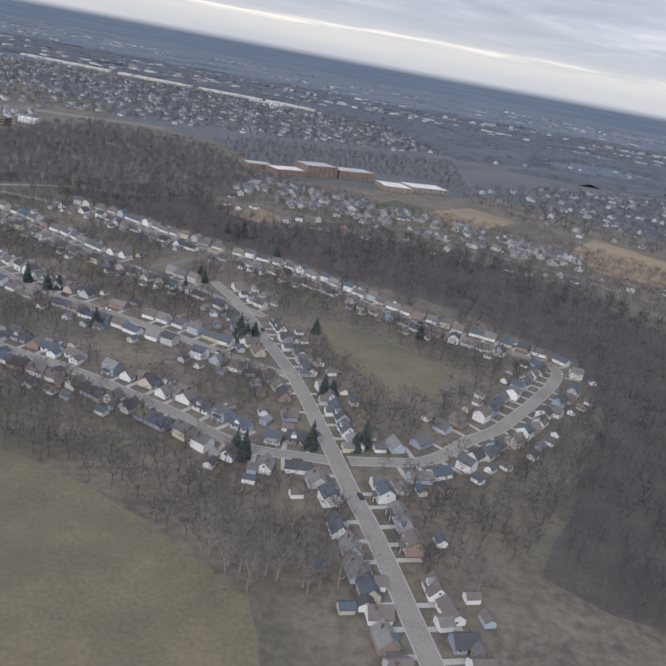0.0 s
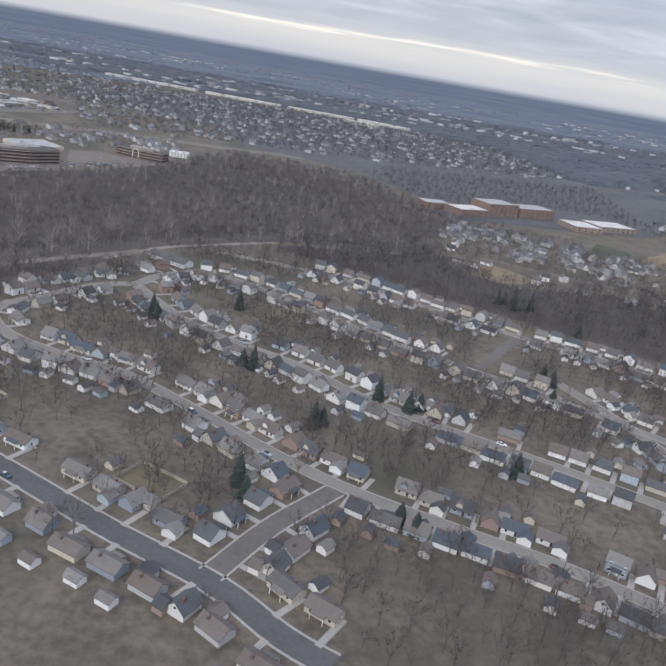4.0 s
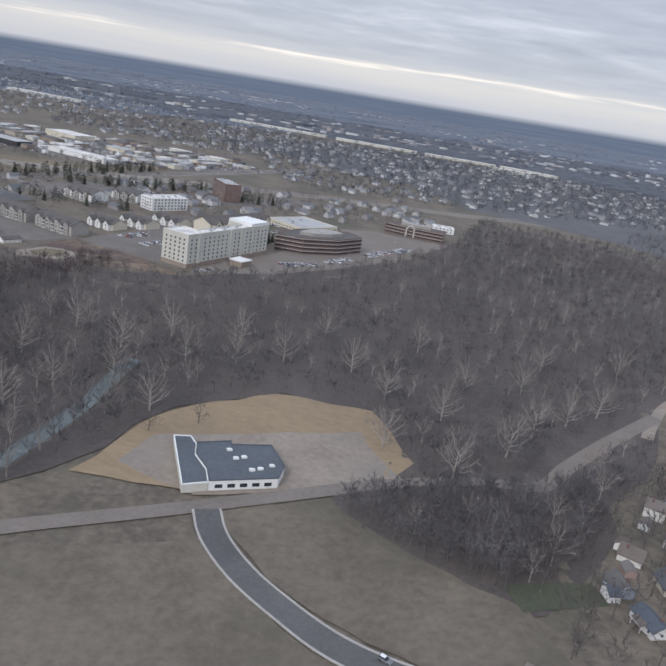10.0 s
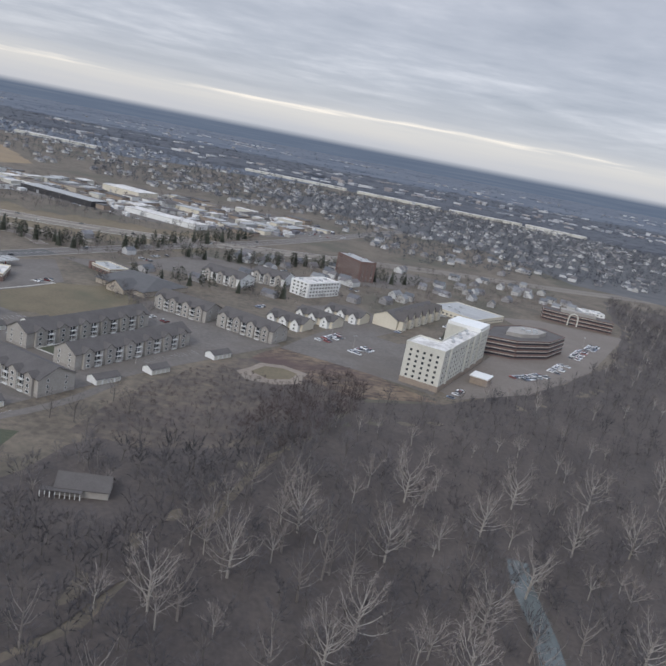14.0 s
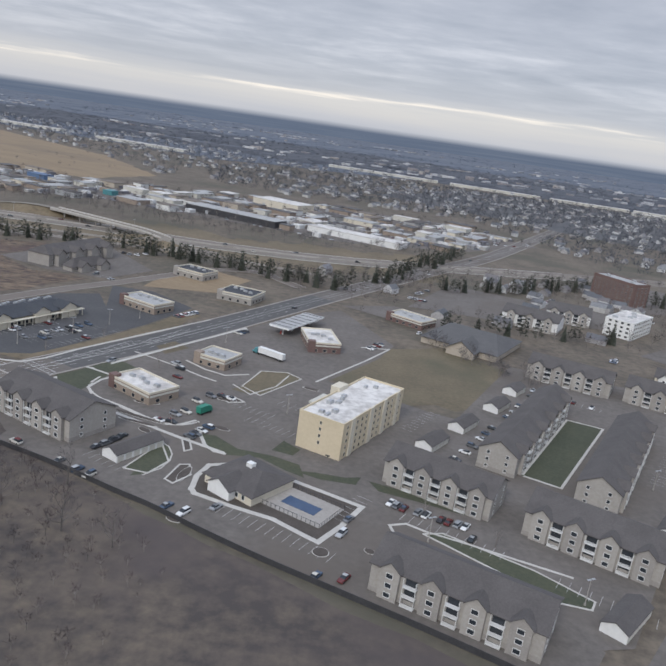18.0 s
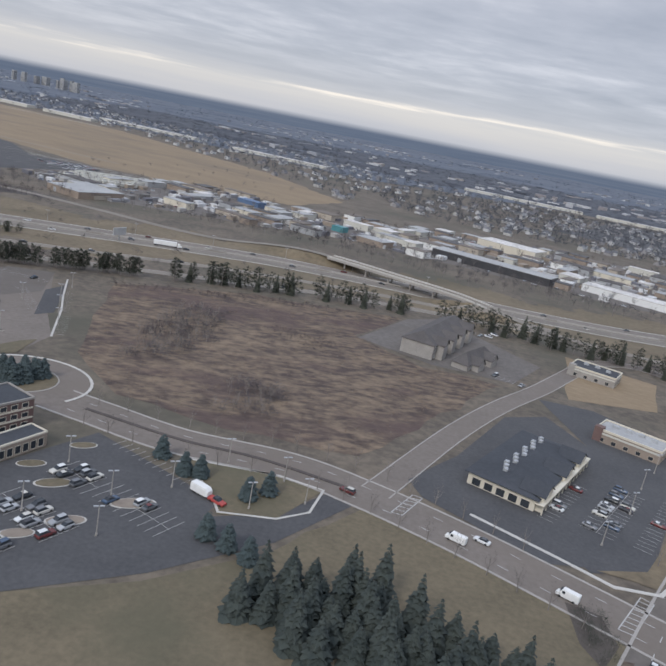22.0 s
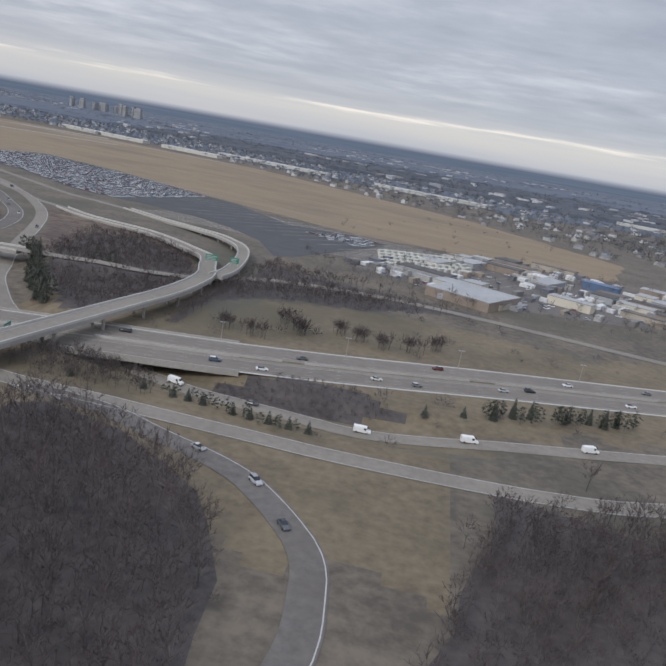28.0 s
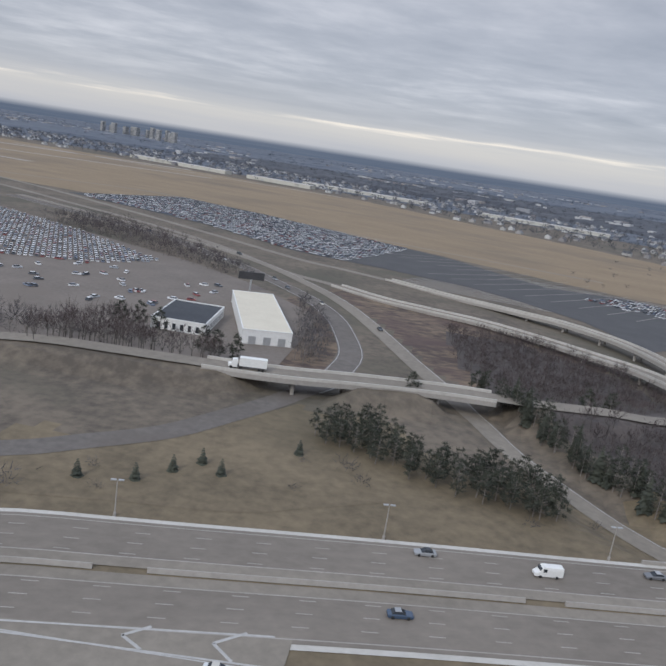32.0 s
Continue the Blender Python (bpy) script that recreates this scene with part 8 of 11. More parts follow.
def free(x, y, r, own=None):
    for line, half in KEEP_CLEAR:
        if line is own:
            continue
        if line_gap(np.array([x]), np.array([y]), line)[0] < half + r * 0.6:
            return False
    return not any((x - a) ** 2 + (y - b) ** 2 < (r + c) ** 2 for a, b, c in taken) and not any(inside([x], [y], p)[0] for p in CLEAR_AREAS)


rng = random.Random(11)
STREETS = [(STREET_A, 0.2, 0.97, 15.5, 14.5), (STREET_C, 0.03, 0.97, 11.5, 12.5), (STREET_M, 0.1, 0.97, 11.5, 12.5), (STREET_B, 0.2, 0.9, 14, 13), (STREET_D, 0.02, 0.98, 11.5, 12.5), (STREET_I, 0.02, 0.9, 11.5, 12.5), (STREET_H, 0.05, 0.98, 11.5, 12.5)]
count, crowd = 0, []
LONE = [(-454, 448), (-444, 445), (-432, 441), (-421, 435.5), (-410, 427), (-400, 421), (-388, 413.5), (-377, 408), (-459, 414), (-447, 407), (-436, 400), (-424, 394), (-415, 384),
        (-409, 518), (-419, 498), (-414, 482), (-401, 473), (-389, 469), (-379, 462), (-389, 553), (-381, 561), (-372, 570), (-364, 580), (-355, 592), (-346, 604), (-412, 441)]
for i, (x, y) in enumerate(LONE):
    road_ = STREET_A if y < 450 else STREET_C if y < 500 else STREET_D
    if line_gap(np.array([x]), np.array([y]), road_)[0] < 8.5:
        continue
    j = min(max(int(np.argmin(np.hypot(road_[:, 0] - x, road_[:, 1] - y))), 1), len(road_) - 2)
    d_ = road_[j + 1] - road_[j - 1]
    place(HOUSES[(0, 1, 4, 3, 5, 2, 0)[i % 7]], x, y, math.degrees(math.atan2(d_[1], d_[0])) + (90 if i % 3 == 1 else 0) + rng.uniform(-4, 4))
    taken.append((x, y, 4.4))
    count += 1
for line, f0, f1, gap, back in STREETS:
    seg = np.r_[0, np.cumsum(np.hypot(*np.diff(line, axis=0).T))]
    nrm_ = side_normals(line)
    d = seg[-1] * f0
    while d < seg[-1] * f1:
        for side in (-1, 1):
            dd = d + rng.uniform(-1.8, 1.8)
            p = np.array([np.interp(dd, seg, line[:, 0]), np.interp(dd, seg, line[:, 1])])
            n = np.array([np.interp(dd, seg, nrm_[:, 0]), np.interp(dd, seg, nrm_[:, 1])])
            q = p + n * side * (back + rng.uniform(-1.2, 2.2))
            if not free(q[0], q[1], 4.6) or rng.random() < 0.05:
                continue
            face = math.degrees(math.atan2(-n[1] * side, -n[0] * side)) + 90
            near_a = line is STREET_A
            k = rng.choice((1, 1, 4, 0, 1)) if near_a else rng.choice((0, 0, 2, 3, 3, 4, 5, 5, 1))
            turn_ = face + (rng.choice((0, 90)) if k in (0, 5) else 0) + rng.uniform(-4, 4)
            distant = line is STREET_H or line is STREET_I or (line is STREET_D and q[1] > 470)
            if count < 225:
                place(FAR_HOUSES[k % 3] if distant else HOUSES[k], q[0], q[1], turn_)
                count += 1
            else:
                crowd.append((q[0], q[1], turn_, (8.2, 10.6, 7.8)[k % 3], (6.8, 6.8, 7.2)[k % 3], (2.7, 2.6, 4.5)[k % 3], (3.0, 2.0, 2.4)[k % 3]))
            taken.append((q[0], q[1], 4.6))
            u = np.array([n[1], -n[0]]) * side
            a, b = q + u * 5.9 + n * side * 2, p + u * 5.9 + n * side * 4.0
            w = u * 1.2
            drives.face([(*v, float(valley_depth(*v)) + 0.13) for v in (a - w, b - w, b + w, a + w)])
            if rng.random() < 0.62:
                s = q + n * side * rng.uniform(9, 13) + u * rng.uniform(3, 6)
                if free(s[0], s[1], 2.8):
                    taken.append((s[0], s[1], 2.8))
                    if distant or rng.random() < 0.45:
                        crowd.append((s[0], s[1], face + rng.choice((0, 90)), 5.4, 4.2, 2.2, 1.3))
                    else:
                        place(SHED, s[0], s[1], face + rng.choice((0, 90)))
        d += gap
M_CROWD_WALL = island_mat("joined_house_siding", SIDINGS, 0.8)
M_CROWD_ROOF = island_mat("joined_house_shingles", ROOFS, 0.95)
group_ = Shape()
for x, y, turn_, w, d, e, rise in crowd:
    m = pose(x, y, float(valley_depth(x, y)), 0, 0, turn_)
    k, X, Y, t = len(group_.v), w / 2 + 0.4, d / 2 + 0.4, 0.2
    drop = rise * 0.4 / (d / 2)
    ring = [(-w / 2, -d / 2), (w / 2, -d / 2), (w / 2, d / 2), (-w / 2, d / 2)]
    group_.v += [tuple(m @ Vector((*p, z))) for z in (0, e) for p in ring] + [tuple(m @ Vector((a, 0, e + rise - 0.02))) for a in (-w / 2, w / 2)]
    for f in ((0, 1, 5, 4), (2, 3, 7, 6), (1, 2, 6, 9, 5), (3, 0, 4, 8, 7)):
        group_.f.append(tuple(k + i for i in f))
        group_.m.append(0)
    k = len(group_.v)
    group_.v += [tuple(m @ Vector(p)) for z in (0, t) for p in ((-X, -Y, e - drop + z), (X, -Y, e - drop + z), (X, Y, e - drop + z), (-X, Y, e - drop + z), (-X, 0, e + rise + z), (X, 0, e + rise + z))]
    for f in ((0, 4, 5, 1), (2, 5, 4, 3), (6, 7, 11, 10), (8, 9, 10, 11), (0, 1, 7, 6), (2, 3, 9, 8), (1, 5, 11, 7), (5, 2, 8, 11), (3, 4, 10, 9), (4, 0, 6, 10)):
        group_.f.append(tuple(k + i for i in f))
        group_.m.append(1)
tagged(new("suburban_houses", group_.mesh("suburban_houses", [M_CROWD_WALL, M_CROWD_ROOF])), "farther small houses and garden garages with pale siding", "houses", kind="stuff")
piece("driveways", drives, M_CONCRETE, "pale concrete driveways of the houses")
# farther cluster beyond the woods
for i in range(170):
    x, y = rng.uniform(-90, 480), rng.uniform(700, 910)
    if count > 312 or y > 900 - (x - 40) * 0.35 + 40 or y < 760 - max(0, x - 60) * 0.3 or not free(x, y, 8):
        continue
    place(FAR_HOUSES[rng.randrange(3)], x, y, rng.choice((0, 90, -28, 62)) + rng.uniform(-5, 5))
    taken.append((x, y, 8))
    count += 1
# fences and yard lawns
for x, y, w, d, t in ((-348.9, 404.8, 22, 16, -28), (-261.2, 359.6, 22, 16, -28)):
    patch("lawn", rect(x, y, w, d, t), M_LAWN, "greener back-garden lawn", 0.05, 2)
    s = Shape()
    r = rect(x, y, w, d, t)
    for a, b in zip(r, r[1:] + r[:1]):
        a, b = Vector(a), Vector(b)
        u = (b - a).normalized() * 0.06
        n = Vector((-u.y, u.x))
        s.prism([tuple(a - n), tuple(b - n), tuple(b + n), tuple(a + n)], 0, 1.5)
    piece("garden_fence", s, M_TAN_WALL, "wooden fence round a back garden")

# ---- vehicles ----
def loft(sections, m=0):
    """A body from rings of (y, z) at stations along x."""
    s = Shape()
    n = len(sections[0][1])
    base = []
    for x, ring in sections:
        base.append(len(s.v))
        s.v += [(x, y, z) for y, z in ring]
    for a, b in zip(base[:-1], base[1:]):
        for i in range(n):
            j = (i + 1) % n
            s.f.append((a + i, b + i, b + j, a + j))
            s.m.append(m)
    s.f.append(tuple(range(base[0], base[0] + n)))
    s.f.append(tuple(range(base[-1] + n - 1, base[-1] - 1, -1)))
    s.m += [m, m]
    return s


def ring_of(w, z0, z1):
    return [(-w, z0), (-w, z1 * 0.75 + z0 * 0.25), (-w * 0.88, z1), (w * 0.88, z1), (w, z1 * 0.75 + z0 * 0.25), (w, z0)]


WHEEL = Shape().tube((0, -0.11, 0), (0, 0.11, 0), 0.34, 0.34, 10).mesh("wheel", [M_TYRE])


def car_kind(label, L=4.8, W=0.94, hood=0.95, roof=1.5, suv=0, wheels=True):
    c = thing("car", 0, 0, 0, 0, label, "car", "parked cars")
    body = loft([(-L / 2, ring_of(W * 0.82, 0.38, 0.8)), (-L / 2 + 0.25, ring_of(W, 0.28, hood)), (-0.3, ring_of(W, 0.25, hood + 0.05)), (L / 2 - 1.2, ring_of(W, 0.25, hood - 0.02)), (L / 2 - 0.2, ring_of(W * 0.95, 0.28, hood - 0.18)), (L / 2, ring_of(W * 0.8, 0.38, 0.66))])
    if not wheels:
        for x in (-L * 0.3, L * 0.3):
            body.tube((x, -W - 0.02, 0.34), (x, W + 0.02, 0.34), 0.34, 0.34, 8, 1)
    part("body", body, [M_CAR, M_TYRE], c)
    t0, t1 = (-L / 2 + 0.15, -L / 2 + 0.5) if suv else (-L / 2 + 0.7, -L / 2 + 1.3)
    cab = Shape()
    lo = [(t0, -W * 0.86, hood), (L * 0.2, -W * 0.86, hood), (L * 0.2, W * 0.86, hood), (t0, W * 0.86, hood)]
    hi = [(t1, -W * 0.7, roof - 0.08), (L * 0.02, -W * 0.7, roof - 0.08), (L * 0.02, W * 0.7, roof - 0.08), (t1, W * 0.7, roof - 0.08)]
    cab.solid(lo, hi)
    part("glasshouse", cab, M_GLASS, c, "dark tinted windows")
    part("car_roof", Shape().solid([(x, y, z + 0.004) for x, y, z in hi], [(x * 0.98, y * 0.94, z + 0.09) for x, y, z in hi]), M_CAR, c)
    for x in (-L * 0.3, L * 0.3) if wheels else ():
        for y in (-W + 0.1, W - 0.1):
            part("wheel", WHEEL, None, c, at=pose(x, y, 0.34))
    return c


CARS = [car_kind("parked saloon car with dark windows"), car_kind("parked sport utility car with dark windows", 4.9, 0.98, 1.05, 1.78, 1), car_kind("parked small hatchback with dark windows", 4.3, 0.9, 0.95, 1.52, 1)]

FAR_CARS = [car_kind("parked saloon car with dark windows", wheels=False), car_kind("parked sport utility car with dark windows", 4.9, 0.98, 1.05, 1.78, 1, False)]


def van_kind(label, L=6.0, paint=None):
    v = thing("van", 0, 0, 0, 0, label, "van", "white vans")
    body = loft([(-L / 2, ring_of(0.98, 0.4, 2.4)), (L / 2 - 1.7, ring_of(0.98, 0.4, 2.45)), (L / 2 - 0.8, ring_of(0.95, 0.4, 1.35)), (L / 2, ring_of(0.9, 0.4, 1.0))])
    part("body", body, paint or M_WHITE, v)
    part("windscreen", Shape().box(L / 2 - 1.5, -0.8, 1.4, L / 2 - 0.95, 0.8, 2.1), M_GLASS, v)
    for e in (-1, 1):
        part("side_window", Shape().box(L / 2 - 2.4, e * 0.99 - 0.02, 1.4, L / 2 - 1.6, e * 0.99 + 0.02, 2.1), M_GLASS, v)
    for x in (-L * 0.3, L * 0.3):
        for y in (-0.88, 0.88):
            part("wheel", WHEEL, None, v, at=pose(x, y, 0.34))
    return v


VANS = [van_kind("white panel van on the road")]


def lorry(x, y, turn, z, label, L=14.0, cab=None, box=None, H=3.9):
    t = thing("lorry", x, y, z, turn, label, "lorry")
    part("trailer", Shape().box(-L / 2, -1.25, 1.1, L / 2, 1.25, H), box or M_WHITE, t, "box trailer")
    part("chassis", Shape().box(-L / 2, -0.9, 0.8, L / 2 + 3, 0.9, 1.09), M_DARK_METAL, t)
    part("cab", loft([(L / 2 + 0.6, ring_of(1.2, 0.6, 3.2)), (L / 2 + 2.3, ring_of(1.2, 0.6, 3.0)), (L / 2 + 2.6, ring_of(1.15, 0.6, 1.7)), (L / 2 + 3.6, ring_of(1.1, 0.6, 1.6))]), cab or M_WHITE, t)
    part("windscreen", Shape().box(L / 2 + 2.3, -1.0, 1.8, L / 2 + 2.5, 1.0, 2.7), M_GLASS, t)
    for wx in (-L / 2 + 1.2, -L / 2 + 2.4, L / 2 - 0.5, L / 2 + 2.6):
        for wy in (-1.05, 1.05):
            part("wheel", WHEEL, None, t, at=Matrix.Translation((wx, wy, 0.5)) @ Matrix.Scale(1.45, 4))
    return t


rngc = random.Random(5)
for name, chance, sets in (("hospital", 1.0, 0), ("hospital_front", 0.6, 0), ("hospital_free", 0.03, 0), ("office", 0.62, 0), ("office_free", 0.06, 0), ("plaza", 0.34, 0), ("plaza_free", 0.05, 0), ("hotel", 1.0, 0), ("apartments", 1.0, 0), ("apartments_free", 0.08, 0), ("inn", 0.5, 0), ("gas", 0.5, 0)):
    for x, y, t in SPOTS[name]:
        if rngc.random() < chance:
            place(rngc.choice(CARS if name in ("hospital_front", "office") or name == "hospital" and x < -1310 else FAR_CARS), x, y, t + rngc.choice((0, 180)) + rngc.uniform(-2, 2), 0.08)
# cars along the streets and roads
def along(line, frac, off, kind, z=0.12, flip=0):
    i = int(frac * (len(line) - 1))
    i = min(i, len(line) - 2)
    d = line[i + 1] - line[i]
    n = side_normals(line)[i]
    x, y = line[i][0] + n[0] * off, line[i][1] + n[1] * off
    zz = (line[i][2] if len(line[i]) > 2 else float(height(x, y))) + z
    place(kind, x, y, math.degrees(math.atan2(d[1], d[0])) + flip, zz)


HX = lambda x: int(np.argmin(np.abs(HIGHWAY[:, 0] - x))) / (len(HIGHWAY) - 1)
for x, off, k, fl in ((-1711, 14, 0, 180), (-1683, 10, 'v', 180), (-1720, -8, 0, 0), (-1560, -9, 1, 0), (-1545, -13, 0, 0), (-1528, 6, 0, 180), (-1500, -10, 0, 0), (-1486, -13, 2, 0), (-1470, 12, 1, 180), (-1452, -9, 0, 0), (-1436, -6, 1, 0), (-1418, 8, 0, 180), (-1396, -12, 0, 0), (-1372, 9, 0, 180), (-1350, -6, 1, 0), (-1335, 13, 2, 180), (-1310, -12, 0, 0), (-1290, 6, 0, 180), (-1260, 10, 0, 180), (-1230, -9, 1, 0), (-1200, 8, 0, 180), (-1170, -6, 0, 0), (-1600, 12, 1, 180), (-1640, -6, 'v', 0), (-1660, 13, 0, 180), (-1050, 9, 0, 180), (-1020, -9, 2, 0), (-980, 12, 0, 180), (-930, -6, 1, 0)):
    along(H3, HX(x), off, VANS[0] if k == 'v' else CARS[k], 0.13, fl)
lorry(-1320.6, 1103.8, 18, 0.13, "long white lorry on the motorway", 16)
lorry(-1774.6, 1096.7, 192, 6.2, "white box lorry on the low bridge", 9)
bt = thing("box_trailer", -1421.2, 831.2, 0.06, 63, "cream box trailer parked beside the hospital", "trailer")
part("box", Shape().box(-4.6, -1.25, 1.1, 4.6, 1.25, 4.0), M_CREAM, bt)
part("chassis", Shape().box(-4.6, -0.9, 0.8, 4.6, 0.9, 1.09), M_DARK_METAL, bt)
for wy in (-1.05, 1.05):
    part("landing_leg", Shape().box(3.4, wy - 0.1, 0, 3.6, wy + 0.1, 0.8), M_DARK_METAL, bt)
    for wx in (-3.6, -2.4):
        part("wheel", WHEEL, None, bt, at=Matrix.Translation((wx, wy, 0.5)) @ Matrix.Scale(1.45, 4))
lorry(-966.2, 843.6, 150, 0.08, "white lorry with a green cab beside the shops", 15, cab=M_TEAL)
for f, o, k in ((0.30, 1.5, 0), (0.42, 1.5, 1), (0.55, -1.5, 0)):
    along(RAMP, f, o, CARS[k], 0.15)
for f, k in ((0.60, 'v'), (0.63, 0), (0.66, 'v'), (0.69, 'v'), (0.72, 'v'), (0.75, 0), (0.78, 2), (0.82, 0), (0.35, 0), (0.2, 1)):
    along(slip, f, 1.2, VANS[0] if k == 'v' else CARS[k], 0.16)
for f, o, k in ((0.2, 2, 1), (0.26, 2, 0), (0.12, -2, 0), (0.16, -2, 2), (0.3, -2, 0), (0.36, -2, 0), (0.82, 2, 1)):
    along(COLLECT, f, o, CARS[k], 0.14)
for f, o, k in ((0.42, 2, 0), (0.5, -2, 1), (0.62, 2, 1), (0.66, -2, 0), (0.72, 2, 0), (0.3, 2, 0)):
    along(LOOP, f, o, CARS[k], 0.14)
for f, o, k, fl in ((0.22, -5, 1, 0), (0.24, 4, 0, 180), (0.38, -4, 0, 0), (0.44, 5, 1, 180), (0.52, -6, 2, 0), (0.55, 5, 0, 180), (0.6, 3, 0, 180)):
    along(ARTERIAL, f, o, CARS[k], 0.12, fl)
for f, o, k in ((0.18, 3, 'v'), (0.3, -3, 0), (0.5, 3, 1), (0.35, 3, 'v')):
    along(BOULEVARD, f, o, VANS[0] if k == 'v' else CARS[k], 0.12)
for f, o in ((0.22, 3.2), (0.34, 3.2), (0.47, 3.2), (0.5, -3.2), (0.6, 3.2), (0.7, -3.2)):
    along(STREET_A, f, o, rngc.choice(CARS), 0.13)
for line in (STREET_C, STREET_D, STREET_H, STREET_I, STREET_M):
    for k in range(5):
        along(line, rngc.uniform(0.05, 0.95), rngc.choice((-2.9, 2.9)), rngc.choice(FAR_CARS), 0.12)
rv = thing("pickup_with_trailer", -1188.8, 783.1, 0.08, -27, "red pickup towing a white trailer", "pickup")
part("trailer", loft([(-7.5, ring_of(1.2, 0.6, 2.9)), (-2.0, ring_of(1.2, 0.6, 2.9)), (-1.2, ring_of(1.0, 0.8, 2.2))]), M_WHITE, rv, "white box trailer")
part("pickup_body", loft([(-1.0, ring_of(0.98, 0.4, 1.15)), (1.2, ring_of(0.98, 0.4, 1.2)), (3.2, ring_of(0.98, 0.4, 1.15)), (4.4, ring_of(0.9, 0.45, 0.95))]), M_RED, rv, "red pickup body")
part("pickup_cab", Shape().solid([(0.6, -0.85, 1.16), (2.9, -0.85, 1.16), (2.9, 0.85, 1.16), (0.6, 0.85, 1.16)], [(0.9, -0.7, 1.85), (2.2, -0.7, 1.85), (2.2, 0.7, 1.85), (0.9, 0.7, 1.85)]), M_GLASS, rv)
for x in (-5.6, -4.2, 0.0, 3.4):
    for y in (-0.92, 0.92):
        part("wheel", WHEEL, None, rv, at=pose(x, y, 0.36))

# packed storage lots, far off: many simple cars joined
def packed(name, spots, label, seed):
    r = np.random.default_rng(seed)
    base = np.array([(-2.3, -0.9, 0.3), (2.3, -0.9, 0.3), (2.3, 0.9, 0.3), (-2.3, 0.9, 0.3), (-2.3, -0.9, 0.95), (2.3, -0.9, 0.9), (2.3, 0.9, 0.9), (-2.3, 0.9, 0.95), (-1.7, -0.75, 1.5), (0.5, -0.75, 1.5), (0.5, 0.75, 1.5), (-1.7, 0.75, 1.5), (-2.1, -0.85, 0.95), (1.2, -0.85, 0.92), (1.2, 0.85, 0.92), (-2.1, 0.85, 0.95)])
    faces = np.array([(0, 1, 5, 4), (1, 2, 6, 5), (2, 3, 7, 6), (3, 0, 4, 7), (4, 5, 6, 7), (12, 13, 9, 8), (13, 14, 10, 9), (14, 15, 11, 10), (15, 12, 8, 11), (8, 9, 10, 11)])
    sp = np.array(spots)
    c, s = np.cos(sp[:, 2]), np.sin(sp[:, 2])
    v = np.stack([sp[:, None, 0] + c[:, None] * base[:, 0] - s[:, None] * base[:, 1], sp[:, None, 1] + s[:, None] * base[:, 0] + c[:, None] * base[:, 1], np.broadcast_to(base[:, 2] + 0.05, (len(sp), 16))], -1).reshape(-1, 3)
    f = (faces[None] + 16 * np.arange(len(sp))[:, None, None]).reshape(-1, 4)
    me = bpy.data.meshes.new(name)
    me.from_pydata(v.tolist(), [], f.tolist())
    me.materials.append(M_FLEET)
    me.materials.append(M_GLASS)
    me.polygons.foreach_set("material_index", np.tile([0, 0, 0, 0, 0, 1, 1, 1, 1, 0], len(sp)).astype(np.int32))
    tagged(new(name, me), label, "cars", kind="stuff")


M_FLEET = island_mat("fleet_paint", [(0.8, 0.81, 0.83), (0.6, 0.62, 0.65), (0.12, 0.13, 0.15), (0.86, 0.86, 0.86), (0.36, 0.38, 0.41), (0.8, 0.81, 0.82), (0.62, 0.64, 0.67), (0.2, 0.24, 0.32), (0.72, 0.73, 0.74), (0.3, 0.1, 0.1)], 0.3)


def rows_in(poly, turn, pitch, lane, fill, seed):
    r = np.random.default_rng(seed)
    xs, ys = [p[0] for p in poly], [p[1] for p in poly]
    cx, cy, ext = (min(xs) + max(xs)) / 2, (min(ys) + max(ys)) / 2, max(max(xs) - min(xs), max(ys) - min(ys))
    a, b = np.meshgrid(np.arange(-ext, ext, pitch), np.arange(-ext, ext, lane))
    a, b = a.ravel(), b.ravel() + (np.arange(b.size) % 2 * 0)
    c, s = math.cos(radians(turn)), math.sin(radians(turn))
    x, y = cx + c * a - s * b, cy + s * a + c * b
    ok = inside(x, y, poly) & (r.random(x.size) < fill)
    return [(p, q, radians(turn + 90) + t) for p, q, t in zip(x[ok], y[ok], r.normal(0, 0.04, ok.sum()))]


packed("stored_cars", rows_in([(-2086.9, 1586.5), (-2029.8, 1731.5), (-1918.0, 1687.8), (-1825.1, 1632.8), (-1746.4, 1583.2), (-1771.1, 1491.1), (-1789.2, 1429.6), (-1837.9, 1445.6), (-1937.5, 1520.4)], -20, 3.0, 8.2, 0.9, 1), "hundreds of parked cars in tight rows", 1)
packed("stored_cars", rows_in([(-2218.7, 1353.7), (-2086.4, 1418.7), (-1963.7, 1351.9), (-1883.8, 1292.7), (-1909.4, 1249.4), (-2013.1, 1213.6)], 28, 2.9, 7.0, 0.93, 2), "hundreds of parked cars in tight rows", 2)
packed("stored_cars", rows_in([(-1606.2, 1442.0), (-1563.2, 1478.0), (-1534.1, 1455.8), (-1547.7, 1412.1), (-1590.6, 1423.4)], -40, 3.0, 8.5, 0.6, 3), "scattered cars in a wide car park", 3)
packed("stored_cars", [(x, y, rngc.uniform(0, 6)) for x, y in [(rngc.uniform(-1960, -1830), rngc.uniform(1170, 1250)) for _ in range(44)]], "scattered vans and cars on the lot", 4)
packed("stored_cars", [(x, y, radians(t)) for nm in ("white_hotel", "white_office") for x, y, t in SPOTS[nm] if rngc.random() < 0.6], "rows of cars beside the offices", 5)
far_spots = []
